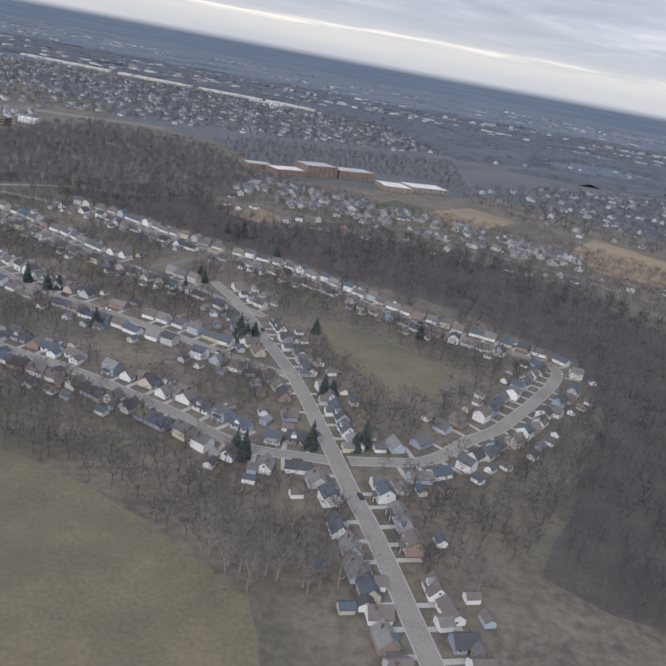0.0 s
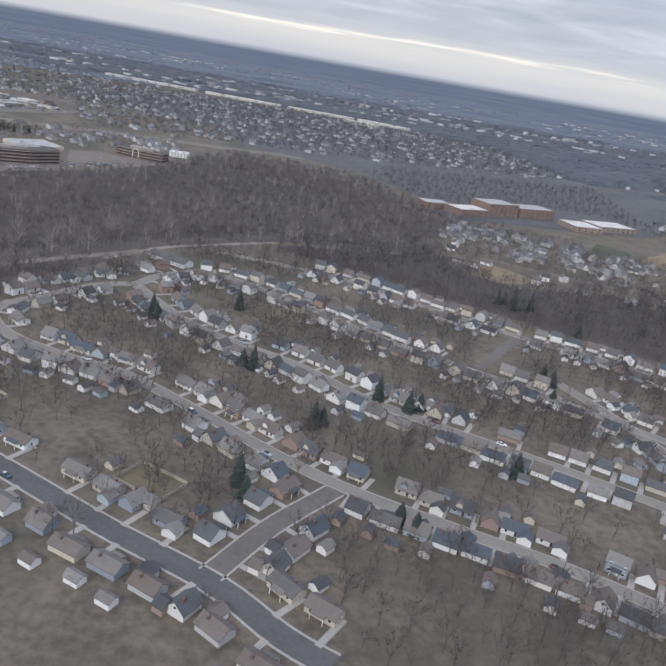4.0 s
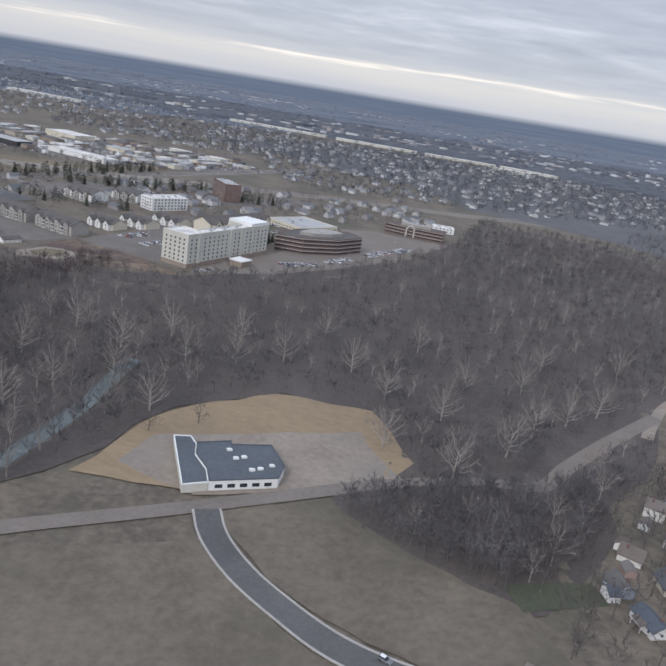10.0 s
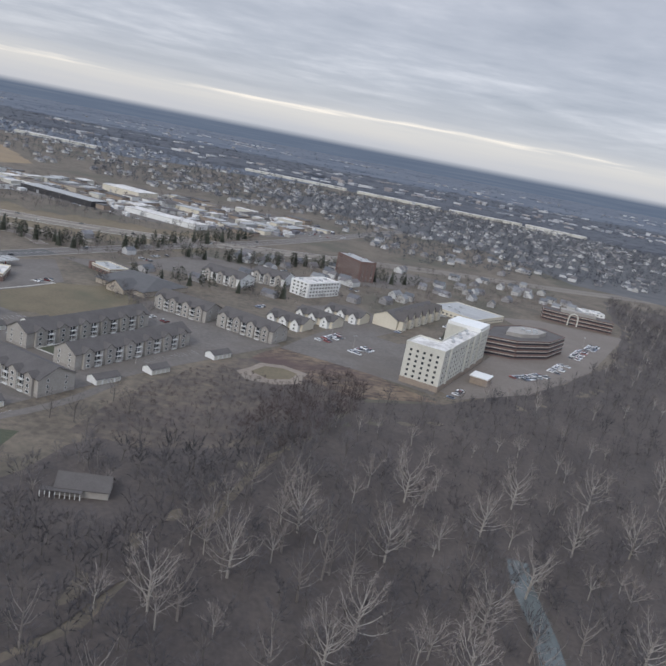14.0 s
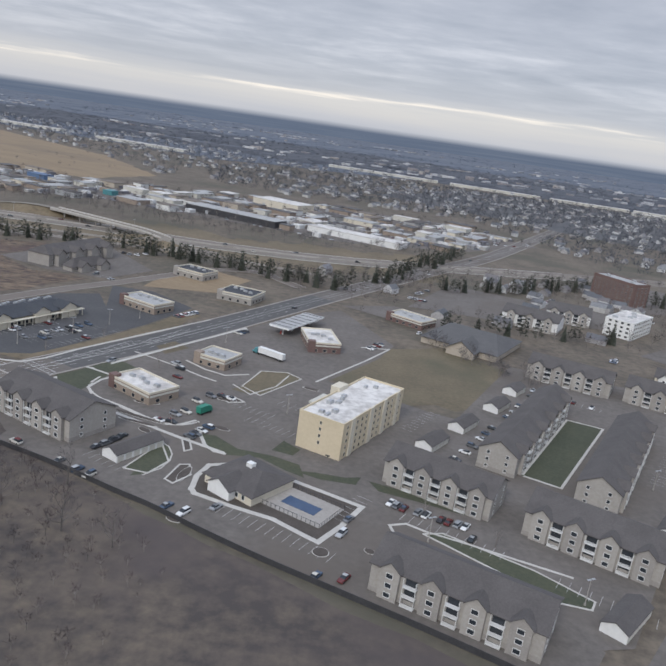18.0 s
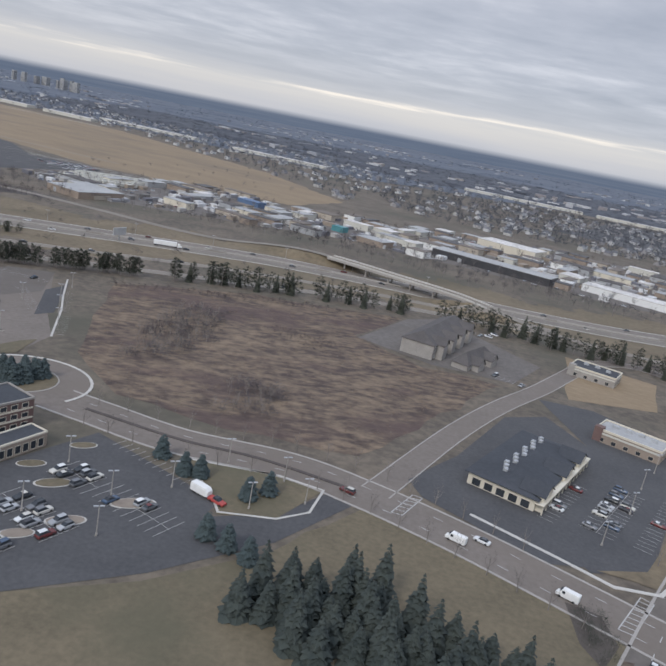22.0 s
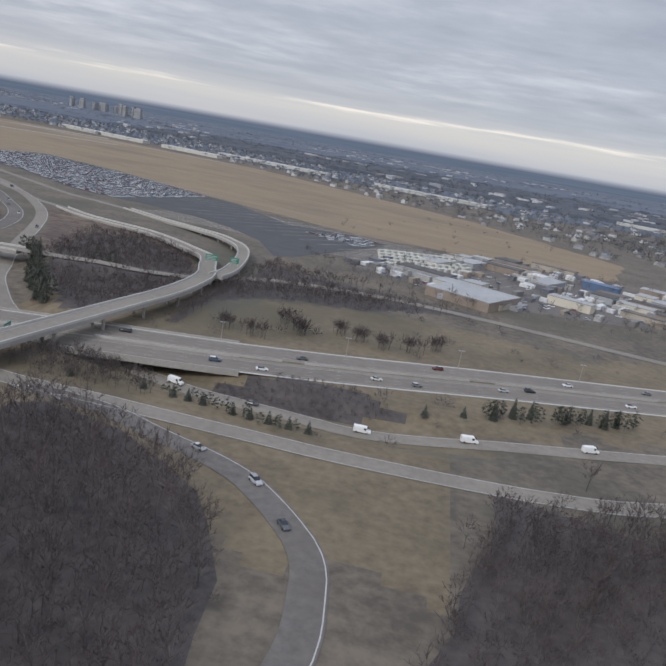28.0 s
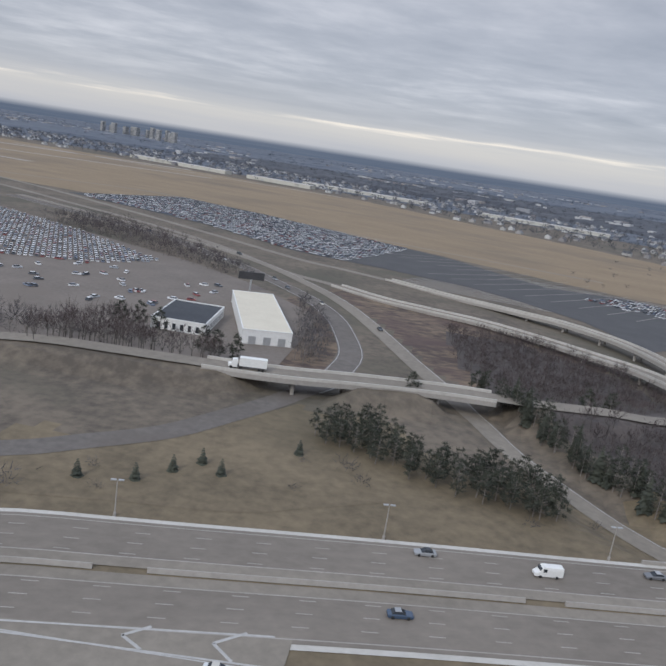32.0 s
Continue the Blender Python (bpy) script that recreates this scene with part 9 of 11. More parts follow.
for i in range(46):
    cx, cy, tn = rngc.uniform(-1150, -560), rngc.uniform(880, 1100), rngc.choice((-28, 62))
    if not free(cx, cy, 6):
        continue
    far_spots += [(cx + k * 3 * math.cos(radians(tn)), cy + k * 3 * math.sin(radians(tn)), radians(tn + 90)) for k in range(rngc.randrange(3, 10)) if rngc.random() < 0.7]
packed("stored_cars", far_spots, "rows of parked cars between buildings", 6)
stripes = Shape()
for k in range(30):
    a, b = Vector((-1745 + k * 2, 1376 + k * 5.2)), Vector((-1500 + k * 1.0, 1336 + k * 5.2))
    if k < 27:
        n = Vector((0, 0.5))
        stripes.face([(*(a - n), 0.12), (*(b - n), 0.12), (*(b + n), 0.12), (*(a + n), 0.12)])
piece("parking_lines", stripes, M_PAINT, "pale lines of empty parking rows")
skip = thing("skip_lorry", -981.9, 763.9, 0.1, 60, "bright green skip lorry beside the restaurant", "lorry")
part("hopper", Shape().box(-3.4, -1.2, 0.9, 1.6, 1.2, 3.4), M_GREEN_SIGN, skip)
part("cab", loft([(1.7, ring_of(1.15, 0.6, 2.9)), (3.0, ring_of(1.15, 0.6, 2.8)), (3.5, ring_of(1.1, 0.6, 1.5))]), M_GREEN_SIGN, skip)
for wx in (-2.4, 2.4):
    for wy in (-1.0, 1.0):
        part("wheel", WHEEL, None, skip, at=Matrix.Translation((wx, wy, 0.5)) @ Matrix.Scale(1.45, 4))

# ---- trees ----
def branch(v, f, a, b, r0, r1, n=3):
    """A tapered stick between two points; a point at the end when r1 is 0."""
    a, b = np.asarray(a, float), np.asarray(b, float)
    d = b - a
    d /= np.linalg.norm(d) + 1e-9
    s = np.cross(d, (0.31, 0.95, 0.02) if abs(d[2]) > 0.8 else (0, 0, 1))
    s /= np.linalg.norm(s) + 1e-9
    t = np.cross(d, s)
    k = len(v)
    ring = [math.cos(2 * math.pi * i / n) * s + math.sin(2 * math.pi * i / n) * t for i in range(n)]
    v += [tuple(a + q * r0) for q in ring]
    if r1 <= 0:
        v.append(tuple(b))
        f += [(k + i, k + (i + 1) % n, k + n) for i in range(n)]
    else:
        v += [tuple(b + q * r1) for q in ring]
        f += [(k + i, k + (i + 1) % n, k + n + (i + 1) % n, k + n + i) for i in range(n)]


def sliver(v, f, a, d, length, w, r):
    """A flat twig: one long thin triangle."""
    s = np.cross(d, r.normal(size=3))
    s /= np.linalg.norm(s) + 1e-9
    k = len(v)
    v += [tuple(a - s * w), tuple(a + s * w), tuple(a + d * length)]
    f.append((k, k + 1, k + 2))


def bare_tree(seed, H, limbs=11, subs=5, twigs=5, spread=0.42, fork=0.28, fine=0.0045):
    """Wood and twigs of a leafless tree, as two meshes' lists."""
    r = np.random.default_rng(seed)
    wv, wf, tv, tf = [], [], [], []
    lean = r.normal(0, 0.03, 2) * H
    top = np.array([lean[0], lean[1], H * 0.62])
    rad = H * 0.021
    branch(wv, wf, (0, 0, -0.3), top * 0.5, rad * 1.15, rad * 0.8, 5)
    branch(wv, wf, top * 0.5, top, rad * 0.8, rad * 0.35, 5)
    for i in range(limbs):
        u = fork + (0.98 - fork) * (i + r.random()) / limbs
        a = top * u
        az = i * 2.4 + r.normal(0, 0.35)
        out = H * spread * (1.05 - 0.55 * u) * r.uniform(0.75, 1.15)
        rise = H * (0.2 + 0.24 * u) * r.uniform(0.8, 1.2)
        mid = a + np.array([math.cos(az) * out * 0.55, math.sin(az) * out * 0.55, rise * 0.38])
        end = a + np.array([math.cos(az) * out, math.sin(az) * out, rise])
        r0 = rad * 0.55 * (1.1 - 0.5 * u)
        branch(wv, wf, a, mid, r0, r0 * 0.6)
        branch(wv, wf, mid, end, r0 * 0.6, r0 * 0.2)
        for j in range(subs):
            w = (j + r.random()) / subs
            p = mid + (end - mid) * w if j else a + (mid - a) * r.uniform(0.5, 0.9)
            d = (end - a) / np.linalg.norm(end - a) + r.normal(0, 0.55, 3) + np.array([0, 0, 0.25])
            d /= np.linalg.norm(d)
            ln = H * 0.17 * r.uniform(0.6, 1.2)
            q = p + d * ln
            branch(wv, wf, p, q, r0 * 0.3, 0)
            for k in range(twigs):
                g = p + d * ln * r.uniform(0.25, 1.0)
                e = d + r.normal(0, 0.6, 3) + np.array([0, 0, 0.2])
                e /= np.linalg.norm(e)
                sliver(tv, tf, g, e, H * 0.09 * r.uniform(0.6, 1.3), H * fine, r)
    return wv, wf, tv, tf


def haze_tree(seed, H, n=120, spread=0.36, fine=0.0055):
    """A leafless tree whose rounded crown is a haze of fine twigs."""
    r = np.random.default_rng(seed)
    wv, wf, tv, tf = [], [], [], []
    fork = np.array([r.normal(0, 0.02) * H, r.normal(0, 0.02) * H, H * 0.3])
    branch(wv, wf, (0, 0, -0.3), fork, H * 0.016, H * 0.011, 4)
    tips = []
    for i in range(9):
        az = i * 2.4 + r.normal(0, 0.4)
        u = math.sqrt((i + 0.5) / 9)
        out = H * spread * u * r.uniform(0.75, 1.0)
        tip = fork + np.array([math.cos(az) * out, math.sin(az) * out, H * (0.55 - 0.34 * u * u) * r.uniform(0.85, 1.1)])
        branch(wv, wf, fork * r.uniform(0.8, 1.0), tip, H * 0.006, 0)
        tips.append(tip)
    for i in range(n):
        tip = tips[i % 9]
        p = fork + (tip - fork) * r.uniform(0.35, 1.0)
        d = (tip - fork) / np.linalg.norm(tip - fork) + r.normal(0, 0.66, 3) + np.array([0, 0, 0.12])
        d /= np.linalg.norm(d)
        sliver(tv, tf, p, d, H * r.uniform(0.1, 0.22), H * fine, r)
    return wv, wf, tv, tf


def conifer(seed, H, R, tiers=11, per=16, base=0.06, blunt=0.0):
    """Trunk and needle sprays of an evergreen."""
    r = np.random.default_rng(seed)
    wv, wf, tv, tf = [], [], [], []
    branch(wv, wf, (0, 0, -0.2), (0, 0, H * 0.95), H * 0.018, 0.02, 5)
    for i in range(tiers):
        u = base + (1 - base) * i / tiers
        rad = R * ((1 - u) ** (0.8 - 0.5 * blunt)) * r.uniform(0.85, 1.1)
        n = max(5, int(per * (0.35 + rad / R * 0.65)))
        for k in range(n):
            az = 2 * math.pi * (k + r.random() * 0.9) / n
            z = H * u + r.normal(0, H * 0.012)
            ln = rad * r.uniform(0.75, 1.15)
            o = np.array([math.cos(az), math.sin(az), 0])
            side = np.array([-math.sin(az), math.cos(az), 0])
            tip = o * ln + np.array([0, 0, z - ln * r.uniform(0.1, 0.4)])
            w = max(0.25, rad * 0.42)
            root = o * ln * 0.12 + np.array([0, 0, z + H * 0.035])
            midl = o * ln * 0.6 + np.array([0, 0, z - ln * 0.02])
            j = len(tv)
            tv += [tuple(root), tuple(midl - side * w + (0, 0, -0.12 * w)), tuple(tip), tuple(midl + side * w + (0, 0, -0.12 * w)), tuple(midl + (0, 0, 0.2 * w))]
            tf += [(j, j + 1, j + 4), (j + 1, j + 2, j + 4), (j + 2, j + 3, j + 4), (j + 3, j, j + 4)]
    return wv, wf, tv, tf


def pine_tree(seed, H, R, clumps=17, per=34):
    """A pine with a bare lower trunk and an uneven crown of needle tufts."""
    r = np.random.default_rng(seed)
    wv, wf, tv, tf = [], [], [], []
    top = np.array([r.normal(0, 0.3), r.normal(0, 0.3), H * 0.93])
    branch(wv, wf, (0, 0, -0.2), top, H * 0.018, 0.03, 5)
    for i in range(clumps):
        u = 0.22 + 0.76 * (i + r.random() * 0.6) / clumps
        out = R * min(1.0, 1.9 * (1 - u) ** 0.62) * r.uniform(0.35, 0.85)
        a = i * 2.4 + r.normal(0, 0.4)
        c = np.array([math.cos(a) * out, math.sin(a) * out, H * u])
        branch(wv, wf, top * u * 0.95, c, 0.1, 0)
        size = R * r.uniform(0.36, 0.6) * (1.15 - 0.5 * u)
        for k in range(per):
            d = r.normal(size=3)
            d[2] = d[2] * 0.6 + 0.25
            d /= np.linalg.norm(d)
            sliver(tv, tf, c + d * size * 0.15, d, size * r.uniform(0.7, 1.3), size * 0.1, r)
    return wv, wf, tv, tf


def bush(seed, R, H, n=150):
    r = np.random.default_rng(seed)
    wv, wf, tv, tf = [], [], [], []
    branch(wv, wf, (0, 0, -0.1), (0, 0, H * 0.4), 0.08, 0.05, 4)
    for i in range(n):
        p = r.normal(0, 0.42, 3) * (R, R, H * 0.5) + (0, 0, H * 0.45)
        p[2] = max(p[2], 0.05)
        d = p / (np.linalg.norm(p) + 1e-6) + r.normal(0, 0.5, 3)
        d /= np.linalg.norm(d)
        sliver(tv, tf, p, d, H * r.uniform(0.3, 0.55), H * 0.022, r)
    return wv, wf, tv, tf


def raw(name, v, f, material):
    me = bpy.data.meshes.new(name)
    me.from_pydata(v, [], f)
    me.materials.append(material)
    return me


def tree_thing(lists, label, wood, leaf, name="tree", category="tree", group="bare trees"):
    wv, wf, tv, tf = lists
    t = thing(name, 0, 0, 0, 0, label, category, group)
    part("trunk", raw("trunk", wv, wf, wood), None, t)
    part("crown", raw("crown", tv, tf, leaf), None, t)
    return t


def strew(name, lists, places, wood, leaf, label, category="trees"):
    """Many trees as one mesh; places: rows of x, y, z, turn, size."""
    P = np.array(places, float)
    if not len(P):
        return
    V, F, MI, base = [], [], [], 0
    which = np.arange(len(P)) % len(lists)
    for k, (wv, wf, tv, tf) in enumerate(lists):
        sel = P[which == k]
        if not len(sel):
            continue
        v = np.array(wv + tv)
        tri, mi = [], []
        for fs, m, o in ((wf, 0, 0), (tf, 1, len(wv))):
            for q in fs:
                tri.append((q[0] + o, q[1] + o, q[2] + o))
                mi.append(m)
                if len(q) == 4:
                    tri.append((q[0] + o, q[2] + o, q[3] + o))
                    mi.append(m)
        tri, c, s = np.array(tri), np.cos(sel[:, 3])[:, None], np.sin(sel[:, 3])[:, None]
        sc = sel[:, 4:5]
        X = sel[:, 0:1] + sc * (c * v[:, 0] - s * v[:, 1])
        Y = sel[:, 1:2] + sc * (s * v[:, 0] + c * v[:, 1])
        Z = sel[:, 2:3] + sc * v[:, 2]
        V.append(np.stack([X, Y, Z], -1).reshape(-1, 3))
        F.append((tri[None] + base + len(v) * np.arange(len(sel))[:, None, None]).reshape(-1, 3))
        MI.append(np.tile(mi, len(sel)))
        base += len(v) * len(sel)
    V, F, MI = np.concatenate(V), np.concatenate(F), np.concatenate(MI)
    me = bpy.data.meshes.new(name)
    me.vertices.add(len(V))
    me.vertices.foreach_set("co", V.astype(np.float32).ravel())
    me.loops.add(F.size)
    me.loops.foreach_set("vertex_index", F.astype(np.int32).ravel())
    me.polygons.add(len(F))
    me.polygons.foreach_set("loop_start", np.arange(0, F.size, 3, dtype=np.int32))
    me.materials.append(wood)
    me.materials.append(leaf)
    me.polygons.foreach_set("material_index", MI.astype(np.int32))
    me.update()
    me.validate()
    tagged(new(name, me), label, category, kind="stuff")


def scatter(poly, pitch, seed, jitter=0.45, clear=True):
    """Jittered places inside a polygon, off the roads and cleared areas."""
    r = np.random.default_rng(seed)
    xs, ys = [p[0] for p in poly], [p[1] for p in poly]
    X, Y = np.meshgrid(np.arange(min(xs), max(xs), pitch), np.arange(min(ys), max(ys), pitch))
    X, Y = X.ravel() + r.uniform(-1, 1, X.size) * pitch * jitter, Y.ravel() + r.uniform(-1, 1, Y.size) * pitch * jitter
    ok = inside(X, Y, poly)
    X, Y = X[ok], Y[ok]
    if clear:
        ok = np.ones(X.shape, bool)
        for line, half in KEEP_CLEAR:
            lo, hi = line[:, :2].min(0) - half, line[:, :2].max(0) + half
            m = ok & (X > lo[0]) & (X < hi[0]) & (Y > lo[1]) & (Y < hi[1])
            if m.any():
                ok[m] &= line_gap(X[m], Y[m], line) > half
        for a in CLEAR_AREAS:
            ok &= ~inside(X, Y, a)
        X, Y = X[ok], Y[ok]
    return X, Y


def rows_of(X, Y, r, lo, hi):
    X, Y = np.asarray(X, float), np.asarray(Y, float)
    return np.column_stack([X, Y, height(X, Y), r.uniform(0, 6.28, len(X)), r.uniform(lo, hi, len(X))])


def off_houses(X, Y, gap=5.0):
    T = np.array([(a, b, c) for a, b, c in taken])
    d = np.hypot(X[:, None] - T[None, :, 0], Y[:, None] - T[None, :, 1])
    return (d > T[None, :, 2] * 0.8 + gap * 0.4).all(1)


rt = np.random.default_rng(3)
BIG = [bare_tree(s, 18.0, 10, 4, 5) for s in range(40, 45)]
MID = [haze_tree(s, 18.0, 165, 0.46, 0.006) for s in range(50, 56)]
LITE = [haze_tree(s, 17.0, 110) for s in range(60, 65)]
THICK = [haze_tree(s, 12.0, 84, 0.4, 0.0085) for s in range(75, 80)]
TALL = [haze_tree(s, 15.0, 130, 0.4, 0.0042) for s in range(95, 100)]
SAPLING = [haze_tree(s, 9.0, 60, 0.3, 0.006) for s in range(100, 103)]
GARDEN = [haze_tree(s, 14.0, 84, 0.42, 0.0062) for s in range(65, 71)]
TREES = [tree_thing(b, "tall leafless tree with fine grey-brown twigs", M_BARK, M_TWIG) for b in BIG]
PALE = [tree_thing(bare_tree(s, 20.0, 17, 6, 8, 0.48, 0.18, fine=0.0034), "pale-barked leafless sycamore with forked limbs", M_PALE_BARK, M_TWIG_PALE, group="pale sycamores") for s in (71, 72, 73)]

# big woods: the trees nearest to the flight as things, the rest joined
X, Y = scatter(WOODS, 10.2, 21)
near = (Y < 600 + (-600 - X) * 0.55) & (X < -560)
pick = np.flatnonzero(near)
rt.shuffle(pick)
lone = pick[:60]
mask = np.ones(len(X), bool)
mask[lone] = False
for i in lone:
    place(TREES[i % 5], X[i], Y[i], rt.uniform(0, 360))
X, Y = X[mask], Y[mask]
deep = (Y > 660 + (-600 - X) * 0.3) | (X > -330)
pale = rt.random(len(X)) < 0.12
strew("woods", MID, rows_of(X[~deep & ~pale], Y[~deep & ~pale], rt, 0.6, 1.0), M_WOODBARK, M_TWIG, "dense bare winter woods of grey-brown trees")
strew("woods", MID, rows_of(X[~deep & pale], Y[~deep & pale], rt, 0.66, 1.05), M_PALE_BARK, M_TWIG_PALE, "paler bare trees scattered through the woods")
strew("woods", LITE, rows_of(X[deep & ~pale], Y[deep & ~pale], rt, 0.5, 0.9), M_WOODBARK, M_TWIG, "bare winter woods below the offices")
strew("woods", LITE, rows_of(X[deep & pale], Y[deep & pale], rt, 0.55, 0.95), M_PALE_BARK, M_TWIG_PALE, "paler bare trees below the offices")
strew("undergrowth", [bush(s, 2.8, 3.4, 34) for s in (1, 2, 3)], rows_of(*scatter(WOODS, 15, 22), rt, 0.7, 1.4), M_WOODBARK, M_TWIG, "brown undergrowth on the woodland floor", "undergrowth")
for x, y in ((-734.6, 590.2), (-694.0, 582.3), (-683.1, 627.6), (-652.8, 597.3), (-633.0, 621.5), (-661.7, 569.2), (-715.5, 626.2), (-606.1, 657.3), (-555.6, 682.7), (-516.2, 684.0), (-466.7, 637.5), (-441.1, 592.7), (-496.5, 651.0), (-425.9, 617.5), (-451.5, 683.5), (-536.5, 739.5), (-476.3, 740.4), (-405.8, 634.0), (-603.9, 590.1), (-752.5, 565.8), (-623.7, 689.9), (-585.1, 703.7), (-496.3, 595.3), (-466.4, 569.1), (-673.4, 672.6), (-643.0, 660.2), (-703.0, 565.0), (-579.9, 664.6), (-416.0, 696.8), (-385.8, 652.3), (-346.1, 748.1), (-395.9, 745.0)):
    place(PALE[int(abs(x + y)) % 3], x, y, (x * 7) % 360)
HOUSE_WOODS = [(-739.1, 652.9), (-749.4, 596.1), (-783.7, 531.7), (-842.8, 450.0), (-911.2, 425.2), (-889.7, 526.6), (-851.4, 587.0), (-820.7, 600), (-800, 640), (-770, 655), (-742, 676), (-712, 722), (-689.9, 759.4), (-718.5, 700.3)]
LANE_WOODS = [(-517.1, 547.2), (-468.7, 569.7), (-410.2, 587.7), (-418, 532.6), (-436, 505), (-452, 494), (-475, 478), (-495.1, 489.4)]
for k, wood in enumerate((HOUSE_WOODS, LANE_WOODS)):
    X, Y = scatter(wood, 8.4 if k == 0 else 6.2, 26 + k)
    ok = np.hypot(X + 790, Y - 614) > 20
    strew("woods", MID, rows_of(X[ok], Y[ok], rt, 0.55, 0.95), M_WOODBARK, M_TWIG, "bare woods beside the lane")
    strew("undergrowth", [bush(s, 2.8, 3.4, 34) for s in (1, 2, 3)], rows_of(X[ok] + 4, Y[ok] + 3, rt, 0.7, 1.3), M_WOODBARK, M_TWIG, "brown undergrowth on the woodland floor", "undergrowth")
X, Y = scatter(WOODS_BAND, 9.6, 23)
strew("woods", LITE, rows_of(X, Y, rt, 0.75, 1.2), M_WOODBARK, M_TWIG, "band of bare grey woods behind the houses")

# garden trees
M_GARDEN_TWIG = mat("garden_twigs", (0.05, 0.044, 0.046), (0.128, 0.109, 0.104), fine=0.09, broad=0.02, rough=0.95, c=(0.085, 0.064, 0.062), spread=(0.42, 0.6))
HOOD = [(-466.2, 482.4), (-415.8, 538.1), (-380.0, 588.7), (-341.3, 669.9), (-247.1, 756.9), (-82.5, 652.9), (138.7, 551.6), (200.6, 473.8), (178.6, 342.7), (87.2, 213.6), (-43.1, 195.0), (-298.8, 327.3)]
X, Y = scatter(HOOD, 7.0, 24)
ok = off_houses(X, Y, 3) & (np.sin(X * 0.031 + 1.3) * np.sin(Y * 0.037) + rt.uniform(-0.9, 0.9, len(X)) > -0.35) & ~inside(X, Y, [(20, 468), (63, 456), (105, 423), (88, 380), (58, 374), (29, 418)])
X, Y = X[ok], Y[ok]
order = np.argsort(Y)
for n, i in enumerate(order[:22]):
    place(TREES[n % 5], X[i], Y[i], rt.uniform(0, 360))
rest = order[22:]
strew("garden_trees", GARDEN, rows_of(X[rest], Y[rest], rt, 0.55, 1.25), M_WOODBARK, M_GARDEN_TWIG, "bare garden trees between the houses")
bx_, by_ = scatter(HOOD, 11.0, 25)
strew("garden_shrubs", [bush(s, 1.6, 1.8, 40) for s in (4, 5, 6)], rows_of(bx_, by_, rt, 0.5, 1.2), M_BARK, M_BUSH, "dull brown garden shrubs and hedges", "shrubs")

# conifers
SPRUCE = [tree_thing(conifer(s, h, 4.4, 13, 17), "dark green spruce with drooping sprays", M_BARK, M_SPRUCE, "conifer", "conifer", "dark spruces") for s, h in ((81, 15.5), (82, 12.0), (83, 10.0))]
BLUE = [tree_thing(conifer(s, 7.6, 3.3, 11, 18, 0.04, 0.5), "dense blue-green spruce on the grass island", M_BARK, M_BLUE_NEEDLE, "conifer", "conifer", "blue spruces") for s in (84, 85)]
PINE = [tree_thing(pine_tree(s, 11.5, 3.3), "dark green pine with a rounded top", M_BARK, M_NEEDLE, "pine", "pine", "dark pines") for s in (86, 87, 88)]
for x, y in ((-24.7, 427.1), (-29.7, 431.2), (-20.6, 433.1), (-26.8, 421.0), (23.0, 360.0), (28.0, 362.9), (38.4, 307.1), (42.5, 311.0), (17.4, 302.4), (-15.9, 288.7), (-11.9, 285.6), (17.9, 454.6), (-74.8, 493.1),  (-151.0, 461.6), (-156.9, 457.4), (-172.3, 465.1), (-111.9, 409.3), (-229.6, 367.7), (-225.7, 359.7), (-259.9, 569.1), (-238.7, 478.4), (-244.6, 482.4), (-70.4, 530.6), (-66.4, 524.5), (-59.1, 673.2), (-50.9, 677.2), (-43.8, 681.2), (-69.1, 685.5), (-63.0, 689.5), (-54.9, 693.5), (-18.9, 631.8), (90.6, 476.4), (-199.6, 428.2), (-203.6, 424.2), (-161.6, 353.3), (-167.2, 358.2), (-302.5, 528.5), (-306.4, 534.5)):
    place(SPRUCE[int(abs(x * 3 + y)) % 3], x, y, (x * 13) % 360)
rc = random.Random(9)
for i in range(19):
    a, r_ = rc.uniform(0, 6.28), rc.uniform(0.1, 1) ** 0.6 * 11.5
    place(BLUE[i % 2], CX + r_ * math.cos(a), CY + r_ * 0.85 * math.sin(a), rc.uniform(0, 360), 0.3)
for x, y in ((-1185.1, 765.2), (-1179.0, 762.5), (-1172.9, 759.5), (-1209.9, 801.0), (-1200.7, 794.2), (-1196.0, 794.5), (-1180.1, 788.5), (-1175.4, 794.1)):
    place(BLUE[int(abs(x)) % 2], x, y, (y * 17) % 360)
for x, y in ((-1146.9, 751.8), (-1144.9, 751.1), (-1140.6, 757.8)):
    place(SPRUCE[int(abs(x)) % 3], x, y, (y * 17) % 360)


SPRUCE_STAND = [(-1176, 738), (-1160, 756), (-1146, 756), (-1124, 746), (-1103, 736), (-1098, 720), (-1108, 716), (-1127, 721), (-1150, 730)]
for i, (x, y) in enumerate(zip(*scatter(SPRUCE_STAND, 5.2, 63, clear=False))):
    place(SPRUCE[i % 3], x, y, i * 70)


PINE_SMALL = [tree_thing(pine_tree(s, 8.6, 2.7, 15, 28), "dark green pine with a rounded top", M_BARK, M_NEEDLE, "pine", "pine", "dark pines") for s in (89, 90)]
PINE_LISTS = [pine_tree(s, 11.5, 3.3, 15, 22) for s in (86, 87, 88)]
SPRUCE_LISTS = [conifer(s, 12.0, 3.4, 12, 16) for s in (81, 82, 83)]


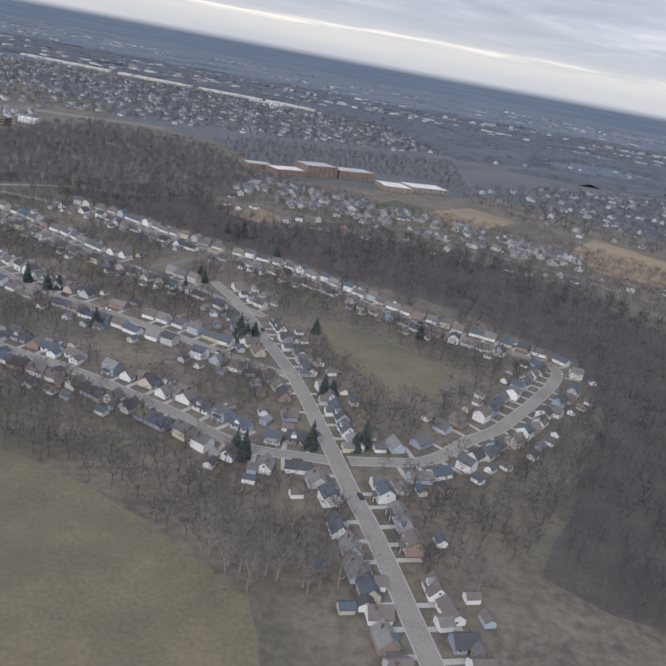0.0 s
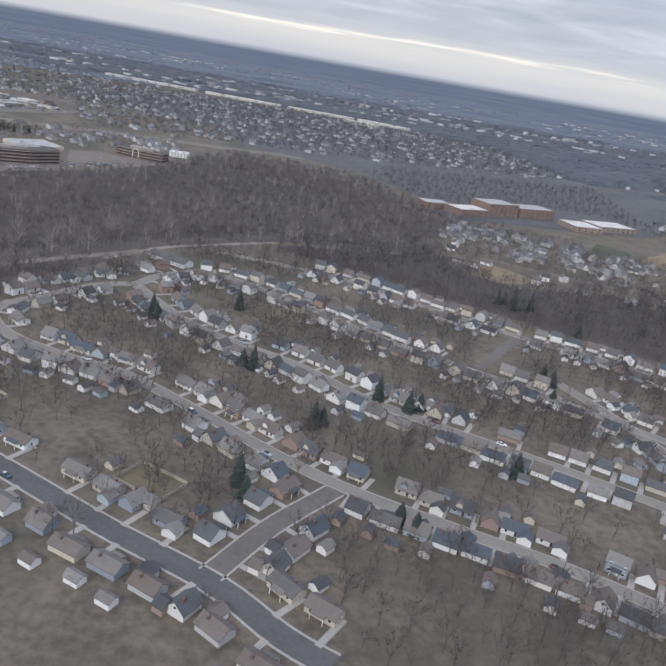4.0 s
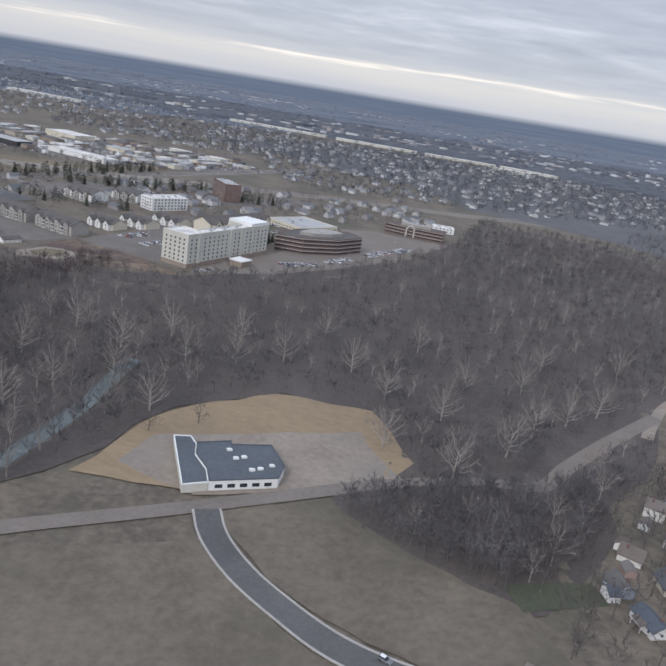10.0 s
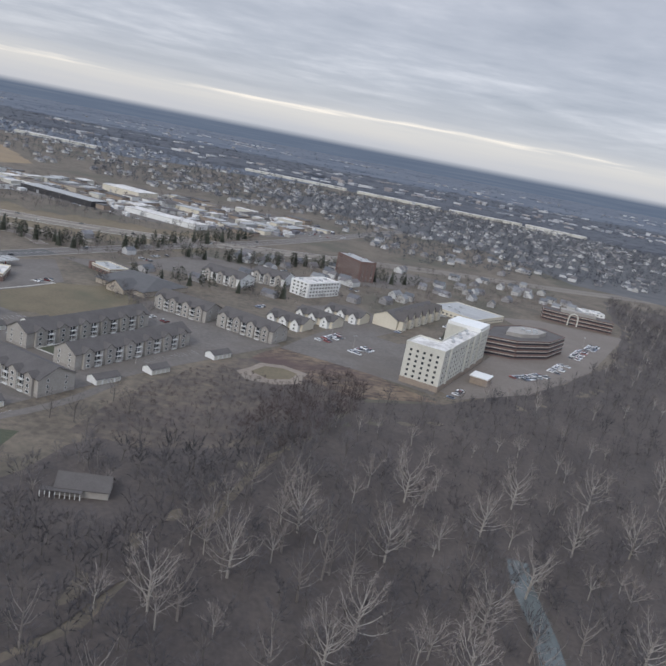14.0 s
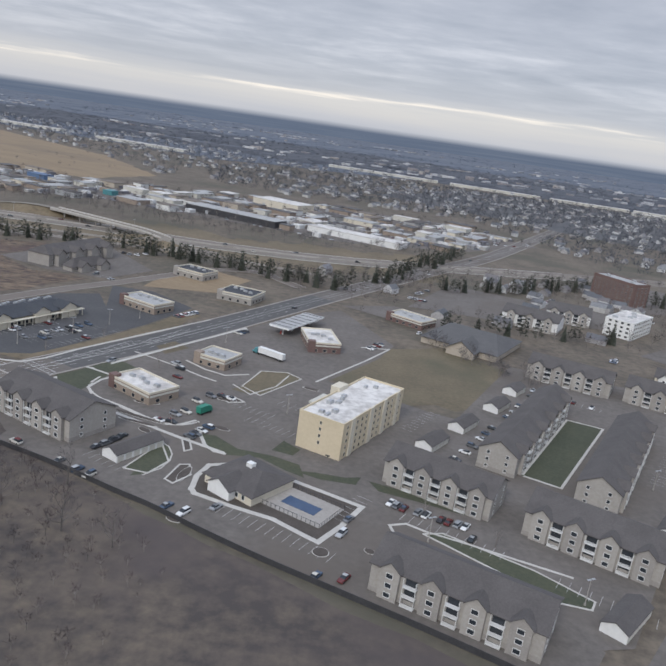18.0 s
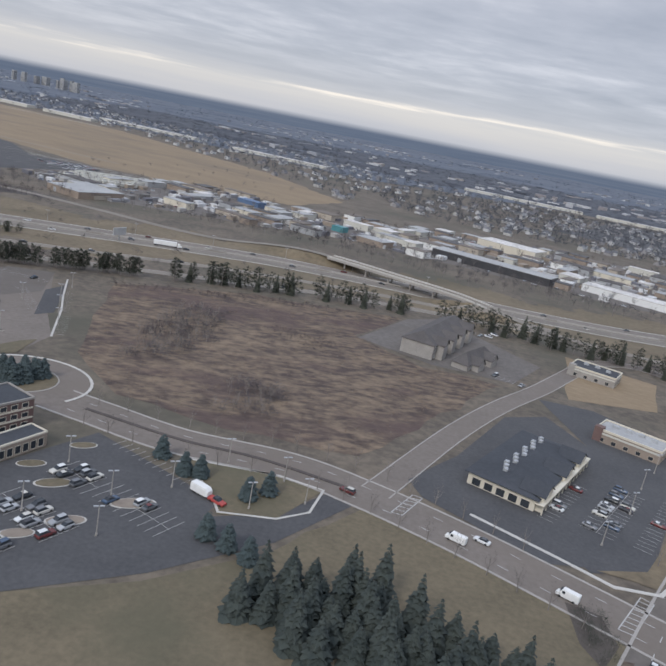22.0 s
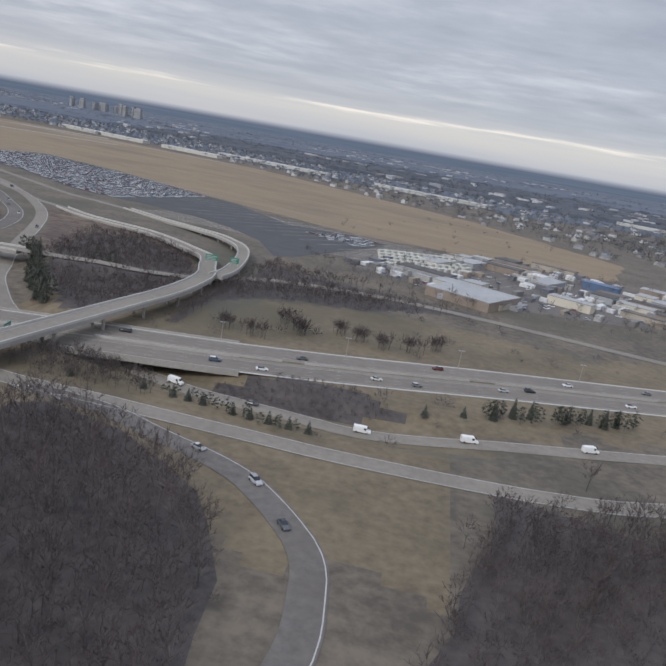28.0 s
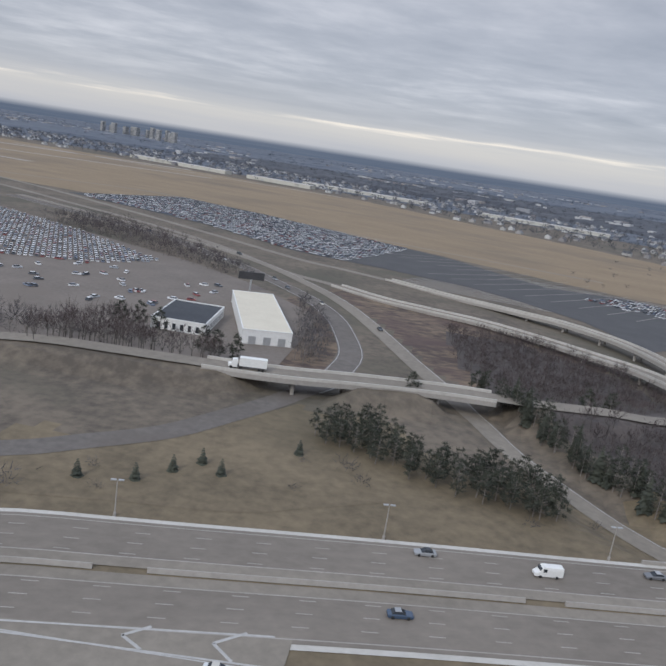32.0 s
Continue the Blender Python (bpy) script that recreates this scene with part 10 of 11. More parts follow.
def pine_row(pts, pitch, seed, kinds, spread=4.0, gaps=0.0, size=1.0):
    r = random.Random(seed)
    if kinds is PINE and seed > 1 or kinds is SPRUCE and seed > 7:
        spots = []
        for p in smooth_line(pts, pitch):
            if r.random() > gaps:
                x, y = p[0] + r.uniform(-spread, spread), p[1] + r.uniform(-spread, spread)
                spots.append((x, y, float(height(x, y)), r.uniform(0, 6.28), size * r.uniform(0.85, 1.3)))
        strew("conifer_belt", PINE_LISTS + SPRUCE_LISTS[:1] if kinds is PINE else SPRUCE_LISTS, spots, M_BARK, M_NEEDLE, "belt of dark evergreen trees along the road")
        return
    for p in smooth_line(pts, pitch):
        if r.random() < gaps:
            continue
        x, y = p[0] + r.uniform(-spread, spread), p[1] + r.uniform(-spread, spread)
        place(r.choice(kinds), x, y, r.uniform(0, 360), float(height(x, y)))


pine_row([(-1409.3, 962.3), (-1366.7, 972.5), (-1333.8, 989.3), (-1300.1, 1006.4)], 2.0, 1, PINE, 3.6, 0.05)
pine_row([(-1284.2, 1014.9), (-1239.3, 1032.5), (-1194.3, 1046.1), (-1144.3, 1055.9)], 2.3, 2, PINE, 4.0, 0.2)
pine_row([(-1124.2, 1062.6), (-1083.8, 1053.1), (-1033.0, 1043.3), (-982.1, 1033.1), (-931.3, 1022.4)], 2.6, 3, PINE, 6, 0.15)
pine_row([(-931.4, 1053.3), (-901.2, 1084.0), (-871.2, 1166.4), (-841.2, 1228.9), (-821.2, 1271.1)], 3.0, 4, PINE, 7, 0.3)
pine_row([(-860.8, 1073.9), (-820.5, 1096.0), (-759.5, 1141.7), (-697.7, 1186.9)], 4, 12, PINE, 6, 0.3)
pine_row([(-1455.7, 1025.2), (-1425.1, 1037.5), (-1399.6, 1047.7)], 1.7, 5, PINE, 3, 0.1, 0.55)
pine_row([(-1690, 1124), (-1676, 1099), (-1666, 1082), (-1657, 1071), (-1648, 1062)], 1.6, 7, PINE, 2.6, 0, 0.75)
BUSHLET = tree_thing(pine_tree(106, 4.2, 1.7, 9, 22), "small rounded dark evergreen beside the slip road", M_BARK, M_NEEDLE, "pine", "pine", "small evergreens")
FIRLET = tree_thing(conifer(104, 4.6, 1.7, 8, 12), "small dark evergreen beside the slip road", M_BARK, M_NEEDLE, "conifer", "conifer", "small evergreens")
GROVE = [(-1752, 1063), (-1745, 1074), (-1733, 1086), (-1726, 1076), (-1716, 1060), (-1702, 1064), (-1688, 1064), (-1679, 1052), (-1682, 1040), (-1696, 1043), (-1716, 1049), (-1729, 1056)]
for i, (x, y) in enumerate(zip(*scatter(GROVE, 4.4, 61, clear=False))):
    place(PINE_SMALL[i % 2], x, y - 2, i * 47)
for i, p in enumerate(smooth_line([(-1563, 984), (-1551, 982), (-1536, 978), (-1515, 975)], 2.1)):
    if i % 7 != 3:
        place(FIRLET if i % 3 == 1 else BUSHLET, p[0] + math.sin(i * 2.3), p[1] + 1.6 * math.sin(i * 4.1), i * 33)
for x, y in ((-1793, 1015), (-1781, 1019), (-1775, 1027), (-1770, 1034), (-1764, 1030), (-1749, 1051), (-1479, 1015), (-1465, 1022), (-1595, 981), (-1571, 984)):
    place(FIRLET, x, y, (x * 11) % 360)
pine_row([(-635.6, 899.2), (-620.4, 925.2), (-607.5, 946.0)], 3.4, 9, SPRUCE, 2.5)
pine_row([(-687.5, 1136.6), (-656.7, 1148.2), (-625.8, 1158.5)], 5, 10, PINE, 5)
pine_row([(-870.4, 945.3), (-840.2, 956.2), (-799.7, 963.3), (-759.0, 976.9)], 5, 11, PINE, 5, 0.3)

BOX_SHRUB = tree_thing(bush(105, 1.5, 1.8, 70), "dark rounded shrub in a planting bed", M_BARK, M_NEEDLE, "shrub", "shrub", "corner bed shrubs")
small_oak = [tree_thing(bare_tree(s, 12.0, 11, 5, 5, 0.46, 0.22, fine=0.004), "broad leafless oak standing on its own", M_WOODBARK, M_TWIG, group="single bare trees") for s in (93, 94)]
for i, (x, y) in enumerate(zip(*scatter([(-1094, 775), (-1085, 773), (-1083, 762), (-1089, 752), (-1093, 759)], 2.6, 65, clear=False))):
    place(BOX_SHRUB, x, y, i * 50, 0.12)
X, Y = scatter([(-1440, 978), (-1430, 949), (-1401, 952), (-1345, 986), (-1333, 1000), (-1377, 990)], 5.0, 66, clear=False)
X, Y = X[line_gap(X, Y, COLLECT) > 8], Y[line_gap(X, Y, COLLECT) > 8]
strew("thicket", LITE, rows_of(X, Y, rt, 0.45, 0.75), M_WOODBARK, M_BRUSH, "belt of bare trees behind the hospital")
X, Y = scatter([(-1470, 928), (-1450, 890), (-1425, 915), (-1404, 948), (-1430, 951), (-1451, 945)], 5.0, 67, clear=False)
strew("thicket", LITE, rows_of(X, Y, rt, 0.4, 0.7), M_WOODBARK, M_BRUSH, "dark bare wood beside the hospital")
X, Y = scatter([(-1305, 979), (-1229, 1012), (-1180, 1026), (-1180, 1018), (-1229, 1003), (-1303, 968)], 4.0, 68, clear=False)
strew("brush", THICK, rows_of(X, Y, rt, 0.15, 0.4), M_WOODBARK, M_BRUSH, "dark brush along the edge of the field", "brush")
X, Y = scatter([(-1217, 959), (-1205, 965), (-1170, 956), (-1188, 934)], 2.6, 69, clear=False)
strew("brush", THICK, rows_of(X, Y, rt, 0.08, 0.2), M_WOODBARK, M_BRUSH, "low purple-brown brush in the field", "brush")
# brush and thin woods by the motorway
SHRUBS = [bush(s, 3.4, 4.2, 60) for s in (7, 8, 9)]
for wood, lab in zip(THICKETS, ("tall bare dark wood inside the slip road", "tall bare dark wood below the motorway", "dark brush beside the bridge", "dark brushwood inside the flyover bend", "bare purple-brown wood beside the hospital", "dark bare trees along the frontage road")):
    keep = CLEAR_AREAS
    CLEAR_AREAS = []
    tall = lab.startswith("tall")
    X, Y = scatter(wood, 4.6 if tall else 4.8, int(abs(wood[0][0])))
    strew("thicket", TALL if tall else THICK, rows_of(X, Y, rt, 0.55 if tall else 0.45, 1.05 if tall else 0.9), M_WOODBARK, M_BRUSH, lab)
    mid_ = np.mean(wood, 0)
    X, Y = scatter([tuple(mid_ + (np.array(p) - mid_) * 1.05) for p in wood], 6.4, int(abs(wood[1][0])))
    strew("brush", SHRUBS, rows_of(X, Y, rt, 0.25, 0.6), M_WOODBARK, M_BRUSH, "dark brown brush under the trees", "brush")
    CLEAR_AREAS = keep
X, Y = scatter([(-1636, 978), (-1630, 1000), (-1606, 1002), (-1590, 1001), (-1570, 992), (-1566, 979), (-1595, 975)], 3.6, 71, clear=False)
X, Y = X[line_gap(X, Y, COLLECT) > 6], Y[line_gap(X, Y, COLLECT) > 6]
strew("thicket", THICK, rows_of(X, Y, rt, 0.35, 0.62), M_WOODBARK, M_BRUSH, "dark bare trees under the flyover")
X, Y = scatter([(-1852, 1082), (-1855, 1123), (-1845, 1149), (-1806, 1113), (-1792, 1113), (-1780, 1103), (-1803, 1100)], 5.0, 62, clear=False)
strew("thicket", TALL, rows_of(X, Y, rt, 0.55, 0.95), M_WOODBARK, M_BRUSH, "dark mass of bare trees beside the lot")
for x, y in ((-1723, 1112), (-1800, 1122), (-1794, 1120), (-1832, 1140), (-1838, 1136), (-1822, 1136), (-1786, 1118), (-1700, 1129), (-1697, 1131), (-1660, 1132), (-1652, 1133)):
    place(PINE[int(abs(x)) % 3], x, y, (x * 31) % 360)
X, Y = scatter(SLOPE, 2.4, 35, clear=False)
strew("brush", THICK, rows_of(X, Y, rt, 0.14, 0.34), M_WOODBARK, M_BRUSH, "low purple-brown brush on the slope", "brush")
X, Y = scatter([(-747, 684), (-742, 730), (-722, 772), (-700, 790), (-682, 770), (-700, 715), (-728, 668)], 6.2, 72, clear=False)
strew("woods", LITE, rows_of(X, Y, rt, 0.5, 0.85), M_WOODBARK, M_BRUSH, "dark bare wood below the white hotel")
PURPLE = [(-797, 724), (-779, 768), (-742, 772), (-716, 745), (-694, 758), (-742, 678), (-783, 659), (-801, 662), (-811, 686)]
X, Y = scatter(PURPLE, 4.2, 64, clear=False)
strew("scrub", THICK, rows_of(X, Y, rt, 0.15, 0.42), M_WOODBARK, M_BRUSH, "low purple-brown scrub below the hotel", "scrub")
for i, (x, y) in enumerate(((-822, 671), (-812, 671), (-803, 660), (-795, 690), (-805, 700), (-770, 668), (-783, 664), (-760, 690))):
    place(small_oak[i % 2], x, y, i * 77)
for i, (x, y) in enumerate(((-1072, 736), (-1066, 729), (-1041, 683), (-1028, 689), (-1056, 707), (-1008, 696), (-1050, 690), (-1062, 712), (-1036, 702), (-1020, 680), (-1046, 716), (-580, 586), (-598, 571), (-1000, 672), (-985, 668))):
    place(small_oak[i % 2], x, y, i * 61)
place(TREES[0], -1060, 742, 20)
place(TREES[3], -1066, 731, 80)
place(HOUSES[0], -1056, 692, 30)
X, Y = scatter([(-1078, 738), (-1052, 722), (-1000, 690), (-985, 660), (-1060, 640), (-1100, 690)], 9.0, 70, clear=False)
strew("scrub", LITE, rows_of(X, Y, rt, 0.2, 0.5), M_WOODBARK, M_BRUSH, "dark bare trees and brush in the rough field", "scrub")
X, Y = scatter([p for p in LOWSCRUB], 6.5, 34, clear=False)
strew("scrub", THICK, rows_of(X, Y, rt, 0.2, 0.5), M_BARK, M_BRUSH, "low purple-brown scrub below the apartments", "scrub")
X, Y = np.repeat(np.array([(-1568, 1072), (-1557, 1070), (-1549, 1103), (-1538, 1088), (-1542, 1092), (-1523, 1102), (-1512, 1096), (-1501, 1091), (-1488, 1096), (-1477, 1106)]), 11, axis=0).T
strew("brush", THICK, rows_of(X + rt.normal(0, 2.4, len(X)), Y + rt.normal(0, 1.8, len(X)), rt, 0.5, 0.9), M_WOODBARK, M_BRUSH, "dark clumps of bare trees on the tan meadow", "brush")
for poly, pitch, kinds, lab in (([(-1589.2, 1108.2), (-1599.2, 1214.3), (-1541.4, 1193.3), (-1436.0, 1178.9), (-1425.8, 1161.0), (-1494.4, 1162.8), (-1550.7, 1140.3)], 19.0, THICK, "dark clumps of bare brush on the meadow"),
                                ([(-1255, 873), (-1264, 930), (-1258, 966), (-1239, 968), (-1231, 916), (-1241, 879)], 5.2, SAPLING, "grey stand of bare saplings in the scrub"),
                                ([(-1211, 837), (-1207, 872), (-1189, 880), (-1187, 847)], 5.0, SAPLING, "grey stand of bare saplings by the road"),
                                ([(-1936.6, 1098), (-1852, 1102), (-1850, 1124.2), (-1936.8, 1118)], 6.5, LITE, "bare trees above the slip road"),
                                ([(-1786.7, 1255.6), (-1769.6, 1218.0), (-1756.6, 1175.1), (-1751.7, 1132.2), (-1769.9, 1126.6), (-1779.5, 1201.7)], 6.0, LITE, "bare brush on the bank of the loop road"),
                                ([(-1157.8, 689.9), (-1091.4, 706.4), (-1113.0, 640.4), (-1185.0, 650.3)], 8.5, LITE, "bare trees beside the main street"),
                                ([(-825, 632), (-800, 650), (-772, 640), (-790, 603.4), (-835, 606)], 12.0, MID, "bare trees around the wooded house"),
                                ([(-900.6, 914.4), (-860.1, 878.7), (-839.8, 858.5), (-834.7, 843.2), (-827.7, 858.8), (-860.2, 904.3)], 8.0, LITE, "bare trees beside the empty plot"),
                                ([(-1063.4, 1022.4), (-901.0, 1042.8), (-830.9, 1177.9), (-800.9, 1272.3), (-861.2, 1176.9), (-931.5, 1073.9)], 9.0, LITE, "bare trees along the motorway"),
                                ([(-1986.0, 1417.0), (-1869.5, 1368.8), (-1816.3, 1298.6), (-1847.2, 1287.5), (-1900.0, 1319.7), (-2006.3, 1373.4)], 7.0, LITE, "hedge of bare trees beside the car lot")):
    keep = CLEAR_AREAS
    CLEAR_AREAS = []
    X, Y = scatter(poly, pitch, int(abs(poly[0][1])))
    CLEAR_AREAS = keep
    strew("thicket", kinds, rows_of(X, Y, rt, 0.45, 0.85), M_BARK, M_TWIG_PALE if kinds is SAPLING else M_TWIG, lab)
    strew("brush", SHRUBS, rows_of(X + 3, Y + 2, rt, 0.5, 1.0), M_BARK, M_TWIG, "brown brush under the trees", "brush")
VERGE = [(-1912.2, 1002.5), (-1781.2, 1046.7), (-1683.1, 1074.7), (-1560.4, 1119.1), (-1405.5, 1162.8), (-1254.9, 1142.0), (-1124.3, 1073.0), (-1304.1, 1016.7), (-1445.5, 990.7), (-1501.8, 953.2), (-1691.3, 1000.0)]
X, Y = scatter(VERGE, 26, 31)
strew("verge_shrubs", SHRUBS, rows_of(X, Y, rt, 0.4, 1.1), M_BARK, M_TWIG, "scattered brown shrubs on the verge", "shrubs")
small_street = [tree_thing(bare_tree(s, 7.0, 7, 3, 3, 0.3), "small leafless street tree in a planting bed", M_BARK, M_TWIG, group="street trees") for s in (91, 92)]
for i, p in enumerate(smooth_line([(-1241.3, 825.9), (-1209.2, 824.8), (-1172.8, 824.8), (-1142.5, 819.3), (-1102.0, 796.3)], 11)):
    place(small_street[i % 2], p[0], p[1], i * 50, 0.1)
for i, p in enumerate(smooth_line([(-1238.3, 808.5), (-1203.0, 803.3), (-1162.6, 803.3), (-1122.0, 783.5), (-1091.6, 765.4)], 11)):
    place(small_street[i % 2], p[0], p[1], i * 70, 0.1)
for i, (x, y) in enumerate(((-1333.3, 860.8), (-1338.1, 851.0), (-1340.1, 851.4), (-1318.7, 852.3), (-1304.0, 847.8), (-1333.7, 849.5), (-1309.5, 837.5), (-1344.4, 800.9), (-1359.1, 872.8), (-1321.1, 842.5), (-1061.9, 805.3), (-1047.0, 836.5), (-1011.4, 806.0), (-980.9, 744.7), (-991.0, 749.7), (-900.1, 709.6), (-879.8, 696.4))):
    place(small_street[i % 2], x, y, i * 41)
X, Y = scatter([(-1303.9, 980.4), (-1236.3, 1021.2), (-1144.2, 1041.4), (-1169.9, 980.7), (-1130.5, 950.9), (-1096.2, 950.6), (-1152.7, 832.5), (-1197.1, 831.3), (-1240.4, 838.3), (-1269.5, 868.3)], 5.5, 33, clear=False)
strew("scrub", [bush(s, 2.4, 1.7, 36) for s in (11, 12)], rows_of(X, Y, rt, 0.4, 1.2), M_BARK, M_DRYTUFT, "tufts of brown weeds across the field", "scrub")

CLUSTER = [(-108.8, 744.5), (63.7, 783.8), (244.1, 707.1), (332.5, 622.7), (503.6, 760.1), (445.8, 833.8), (337.6, 909.5), (65.8, 989.6), (-55.8, 1031.6)]
X, Y = scatter(CLUSTER, 10, 52, clear=False)
ok = off_houses(X, Y, 3) & ~inside(X, Y, [(-87.4, 776.3), (-50.6, 822.3), (-10.4, 787.2), (-48.3, 750.7)]) & ~inside(X, Y, [(83.8, 957.2), (125.3, 1043.0), (158.5, 1010.1), (121.1, 933.7)])
strew("garden_trees", GARDEN[:3], rows_of(X[ok], Y[ok], rt, 0.6, 1.1), M_BARK, M_GARDEN_TWIG, "bare trees between the farther houses")
X, Y = scatter([(-1002.4, 1022.8), (-931.1, 960.7), (-697.0, 949.7), (-555.1, 1116.4), (-433.6, 1206.0), (-494.1, 1332.8), (-697.8, 1248.8), (-851.1, 1166.9)], 13, 53)
strew("garden_trees", GARDEN[:3], rows_of(X, Y, rt, 0.4, 0.9), M_BARK, M_GARDEN_TWIG, "bare trees among the mixed buildings")

# ---- far suburbs, industry and towers ----
def warehouse(x, y, w, d, h, turn, wall, roof, label):
    b = thing("warehouse", x, y, 0, turn, label, "warehouse", "industrial sheds")
    part("wall", Shape().box(-w / 2, -d / 2, 0, w / 2, d / 2, h), wall, b)
    part("roof", Shape().box(-w / 2 - 0.3, -d / 2 - 0.3, h + 0.01, w / 2 + 0.3, d / 2 + 0.3, h + 0.5), roof, b)
    if w > 45:
        part("door", Shape().box(-w / 4 - 2, -d / 2 - 0.12, 0, -w / 4 + 2, -d / 2 + 0.05, 4), M_METAL, b, "roller door")


rf = random.Random(77)
INDUSTRY = [(-1546.9, 1310.4), (-1479.9, 1447.9), (-1398.0, 1508.1), (-1306.4, 1475.3), (-1157.1, 1507.3), (-1004.8, 1590.2), (-802.1, 1592.0), (-698.7, 1455.7), (-821.4, 1312.4), (-952.6, 1259.7), (-1085.2, 1290.9), (-1205.8, 1319.4), (-1305.6, 1287.2), (-1446.4, 1247.2)]
warehouse(-1454.4, 1258.9, 46, 50, 6, -28, M_BRICK_PALE, M_ROOF_GREY, "large brick shed with a bright white roof")
warehouse(-1035.1, 1489.6, 72, 40, 9, -28, M_CREAM, M_ROOF_WHITE, "large cream shed with a pale roof")
warehouse(-1070.1, 1322.1, 120, 26, 7, -25, M_DARK_METAL, M_ROOF_GREY, "long dark shed with a grey roof")
warehouse(-932.4, 1295.4, 110, 24, 6, -25, M_WHITE, M_ROOF_WHITE, "long low white shed with a pale roof")
warehouse(-1227.2, 1365.8, 14, 11, 5, -25, M_TEAL, M_TEAL, "bright teal sheet-metal building")
warehouse(-1336.6, 1423.2, 30, 15, 6, -25, M_BLUE, M_BLUE, "low blue sheet-metal building with a flat roof")
made = 6
blocked = [(-1430.9, 1341.3, 40), (-1035.1, 1489.6, 50), (-1070.1, 1322.1, 62), (-932.4, 1295.4, 60), (-1227.2, 1365.8, 20), (-1336.6, 1423.2, 28)]
for i in range(900):
    x, y = rf.uniform(-1545, -690), rf.uniform(1230, 1570)
    w, d = rf.uniform(12, 44), rf.uniform(9, 22)
    if made > 105 or not inside([x], [y], INDUSTRY)[0] or any((x - a) ** 2 + (y - b) ** 2 < (r + w * 0.4) ** 2 for a, b, r in blocked) or line_gap([x], [y], ARTERIAL)[0] < 30:
        continue
    blocked.append((x, y, w * 0.4 + 2))
    wall, roof = rf.choice(((M_OFFWHITE, M_ROOF_GREY), (M_CREAM, M_ROOF_GREY), (M_METAL, M_SHINGLE), (M_BRICK_PALE, M_ROOF_GREY), (M_OFFWHITE, M_ROOF_WHITE), (M_METAL, M_ROOF_GREY), (M_BRICK_PALE, M_SHINGLE_DARK), (M_TAN_WALL, M_ASPHALT_OLD), (M_WHITE, M_ASPHALT_OLD)))
    warehouse(x, y, w, d, rf.uniform(3.8, 6.5), rf.choice((-28, -25, 62)), wall, roof, "pale industrial shed with a flat roof")
    made += 1
patch("yards", INDUSTRY, M_ASPHALT, "pale yards between industrial sheds", 0.06, 8, seed=12)
s_shape = Shape()
for i in range(900):
    x, y = rf.uniform(-1545, -690), rf.uniform(1230, 1570)
    if not inside([x], [y], INDUSTRY)[0] or line_gap([x], [y], ARTERIAL)[0] < 16 or any((x - a) ** 2 + (y - b) ** 2 < (r * 0.8) ** 2 for a, b, r in blocked):
        continue
    w, d, h = rf.uniform(4, 15), rf.uniform(3, 8), rf.uniform(2.2, 4.5)
    m_ = pose(x, y, 0, 0, 0, rf.choice((-28, 62)))
    ring = [m_ @ Vector(v) for v in ((-w / 2, -d / 2, 0.05), (w / 2, -d / 2, 0.05), (w / 2, d / 2, 0.05), (-w / 2, d / 2, 0.05))]
    s_shape.solid(ring, [v + Vector((0, 0, h)) for v in ring])
M_SHEDS = island_mat("small_sheds", [(0.6, 0.6, 0.6), (0.28, 0.28, 0.29), (0.4, 0.39, 0.37), (0.2, 0.19, 0.18), (0.66, 0.66, 0.65), (0.15, 0.15, 0.17), (0.3, 0.25, 0.2)])
tagged(new("yard_clutter", s_shape.mesh("yard_clutter", [M_SHEDS])), "small sheds, containers and stacks in the yards", "sheds", kind="stuff")
X, Y = scatter(INDUSTRY, 21, 51, clear=False)
strew("far_trees", LITE, rows_of(X, Y, rt, 0.3, 0.7), M_BARK, M_TWIG, "bare trees between the industrial yards")
trucks = []
for i in range(760):
    x, y = rf.uniform(-1545, -690), rf.uniform(1230, 1570)
    if inside([x], [y], INDUSTRY)[0]:
        trucks.append((x, y, rf.choice((-0.5, 1.07)) + rf.uniform(-0.1, 0.1)))
packed("stored_vehicles", trucks, "vehicles parked between the sheds", 7)
rows = []
for k in range(5):
    for i in range(13):
        rows.append((-1520 + i * 5.5 - k * 2, 1330 + k * 17 + i * 3))
t_shape = Shape()
for x, y in rows:
    m = pose(x, y, 0, 0, 0, 62)
    ring = [m @ Vector(v) for v in ((-6.5, -1.25, 1), (6.5, -1.25, 1), (6.5, 1.25, 1), (-6.5, 1.25, 1))]
    t_shape.solid(ring, [v + Vector((0, 0, 2.9)) for v in ring])
tagged(new("trailers", t_shape.mesh("trailers", [M_OFFWHITE])), "rows of white lorry trailers in a depot", "trailers", kind="stuff")

CLEARINGS = []
# long pale sheds of a rail yard
for x, y, w, tn in ((-880, 2700, 330, -10), (-560, 2640, 260, -8), (-300, 2600, 220, -4), (-93.5, 2570.9, 180, -20), (-165.9, 2465.6, 120, -14), (-1511.0, 2418.3, 260, -14), (-1900, 2550, 300, -12), (-2330.4, 2533.2, 280, -18), (-2071.5, 2451.8, 160, -16)):
    u_ = np.array([math.cos(radians(tn)), math.sin(radians(tn))]) * w * 0.4
    CLEARINGS.append((np.array([(x - u_[0], y - u_[1] - 90), (x + u_[0], y + u_[1] - 90)]), 110))
    warehouse(x, y, w * 0.98, 26, 7, tn, M_OFFWHITE, M_ROOF_WHITE, "very long white-roofed shed in the distance")
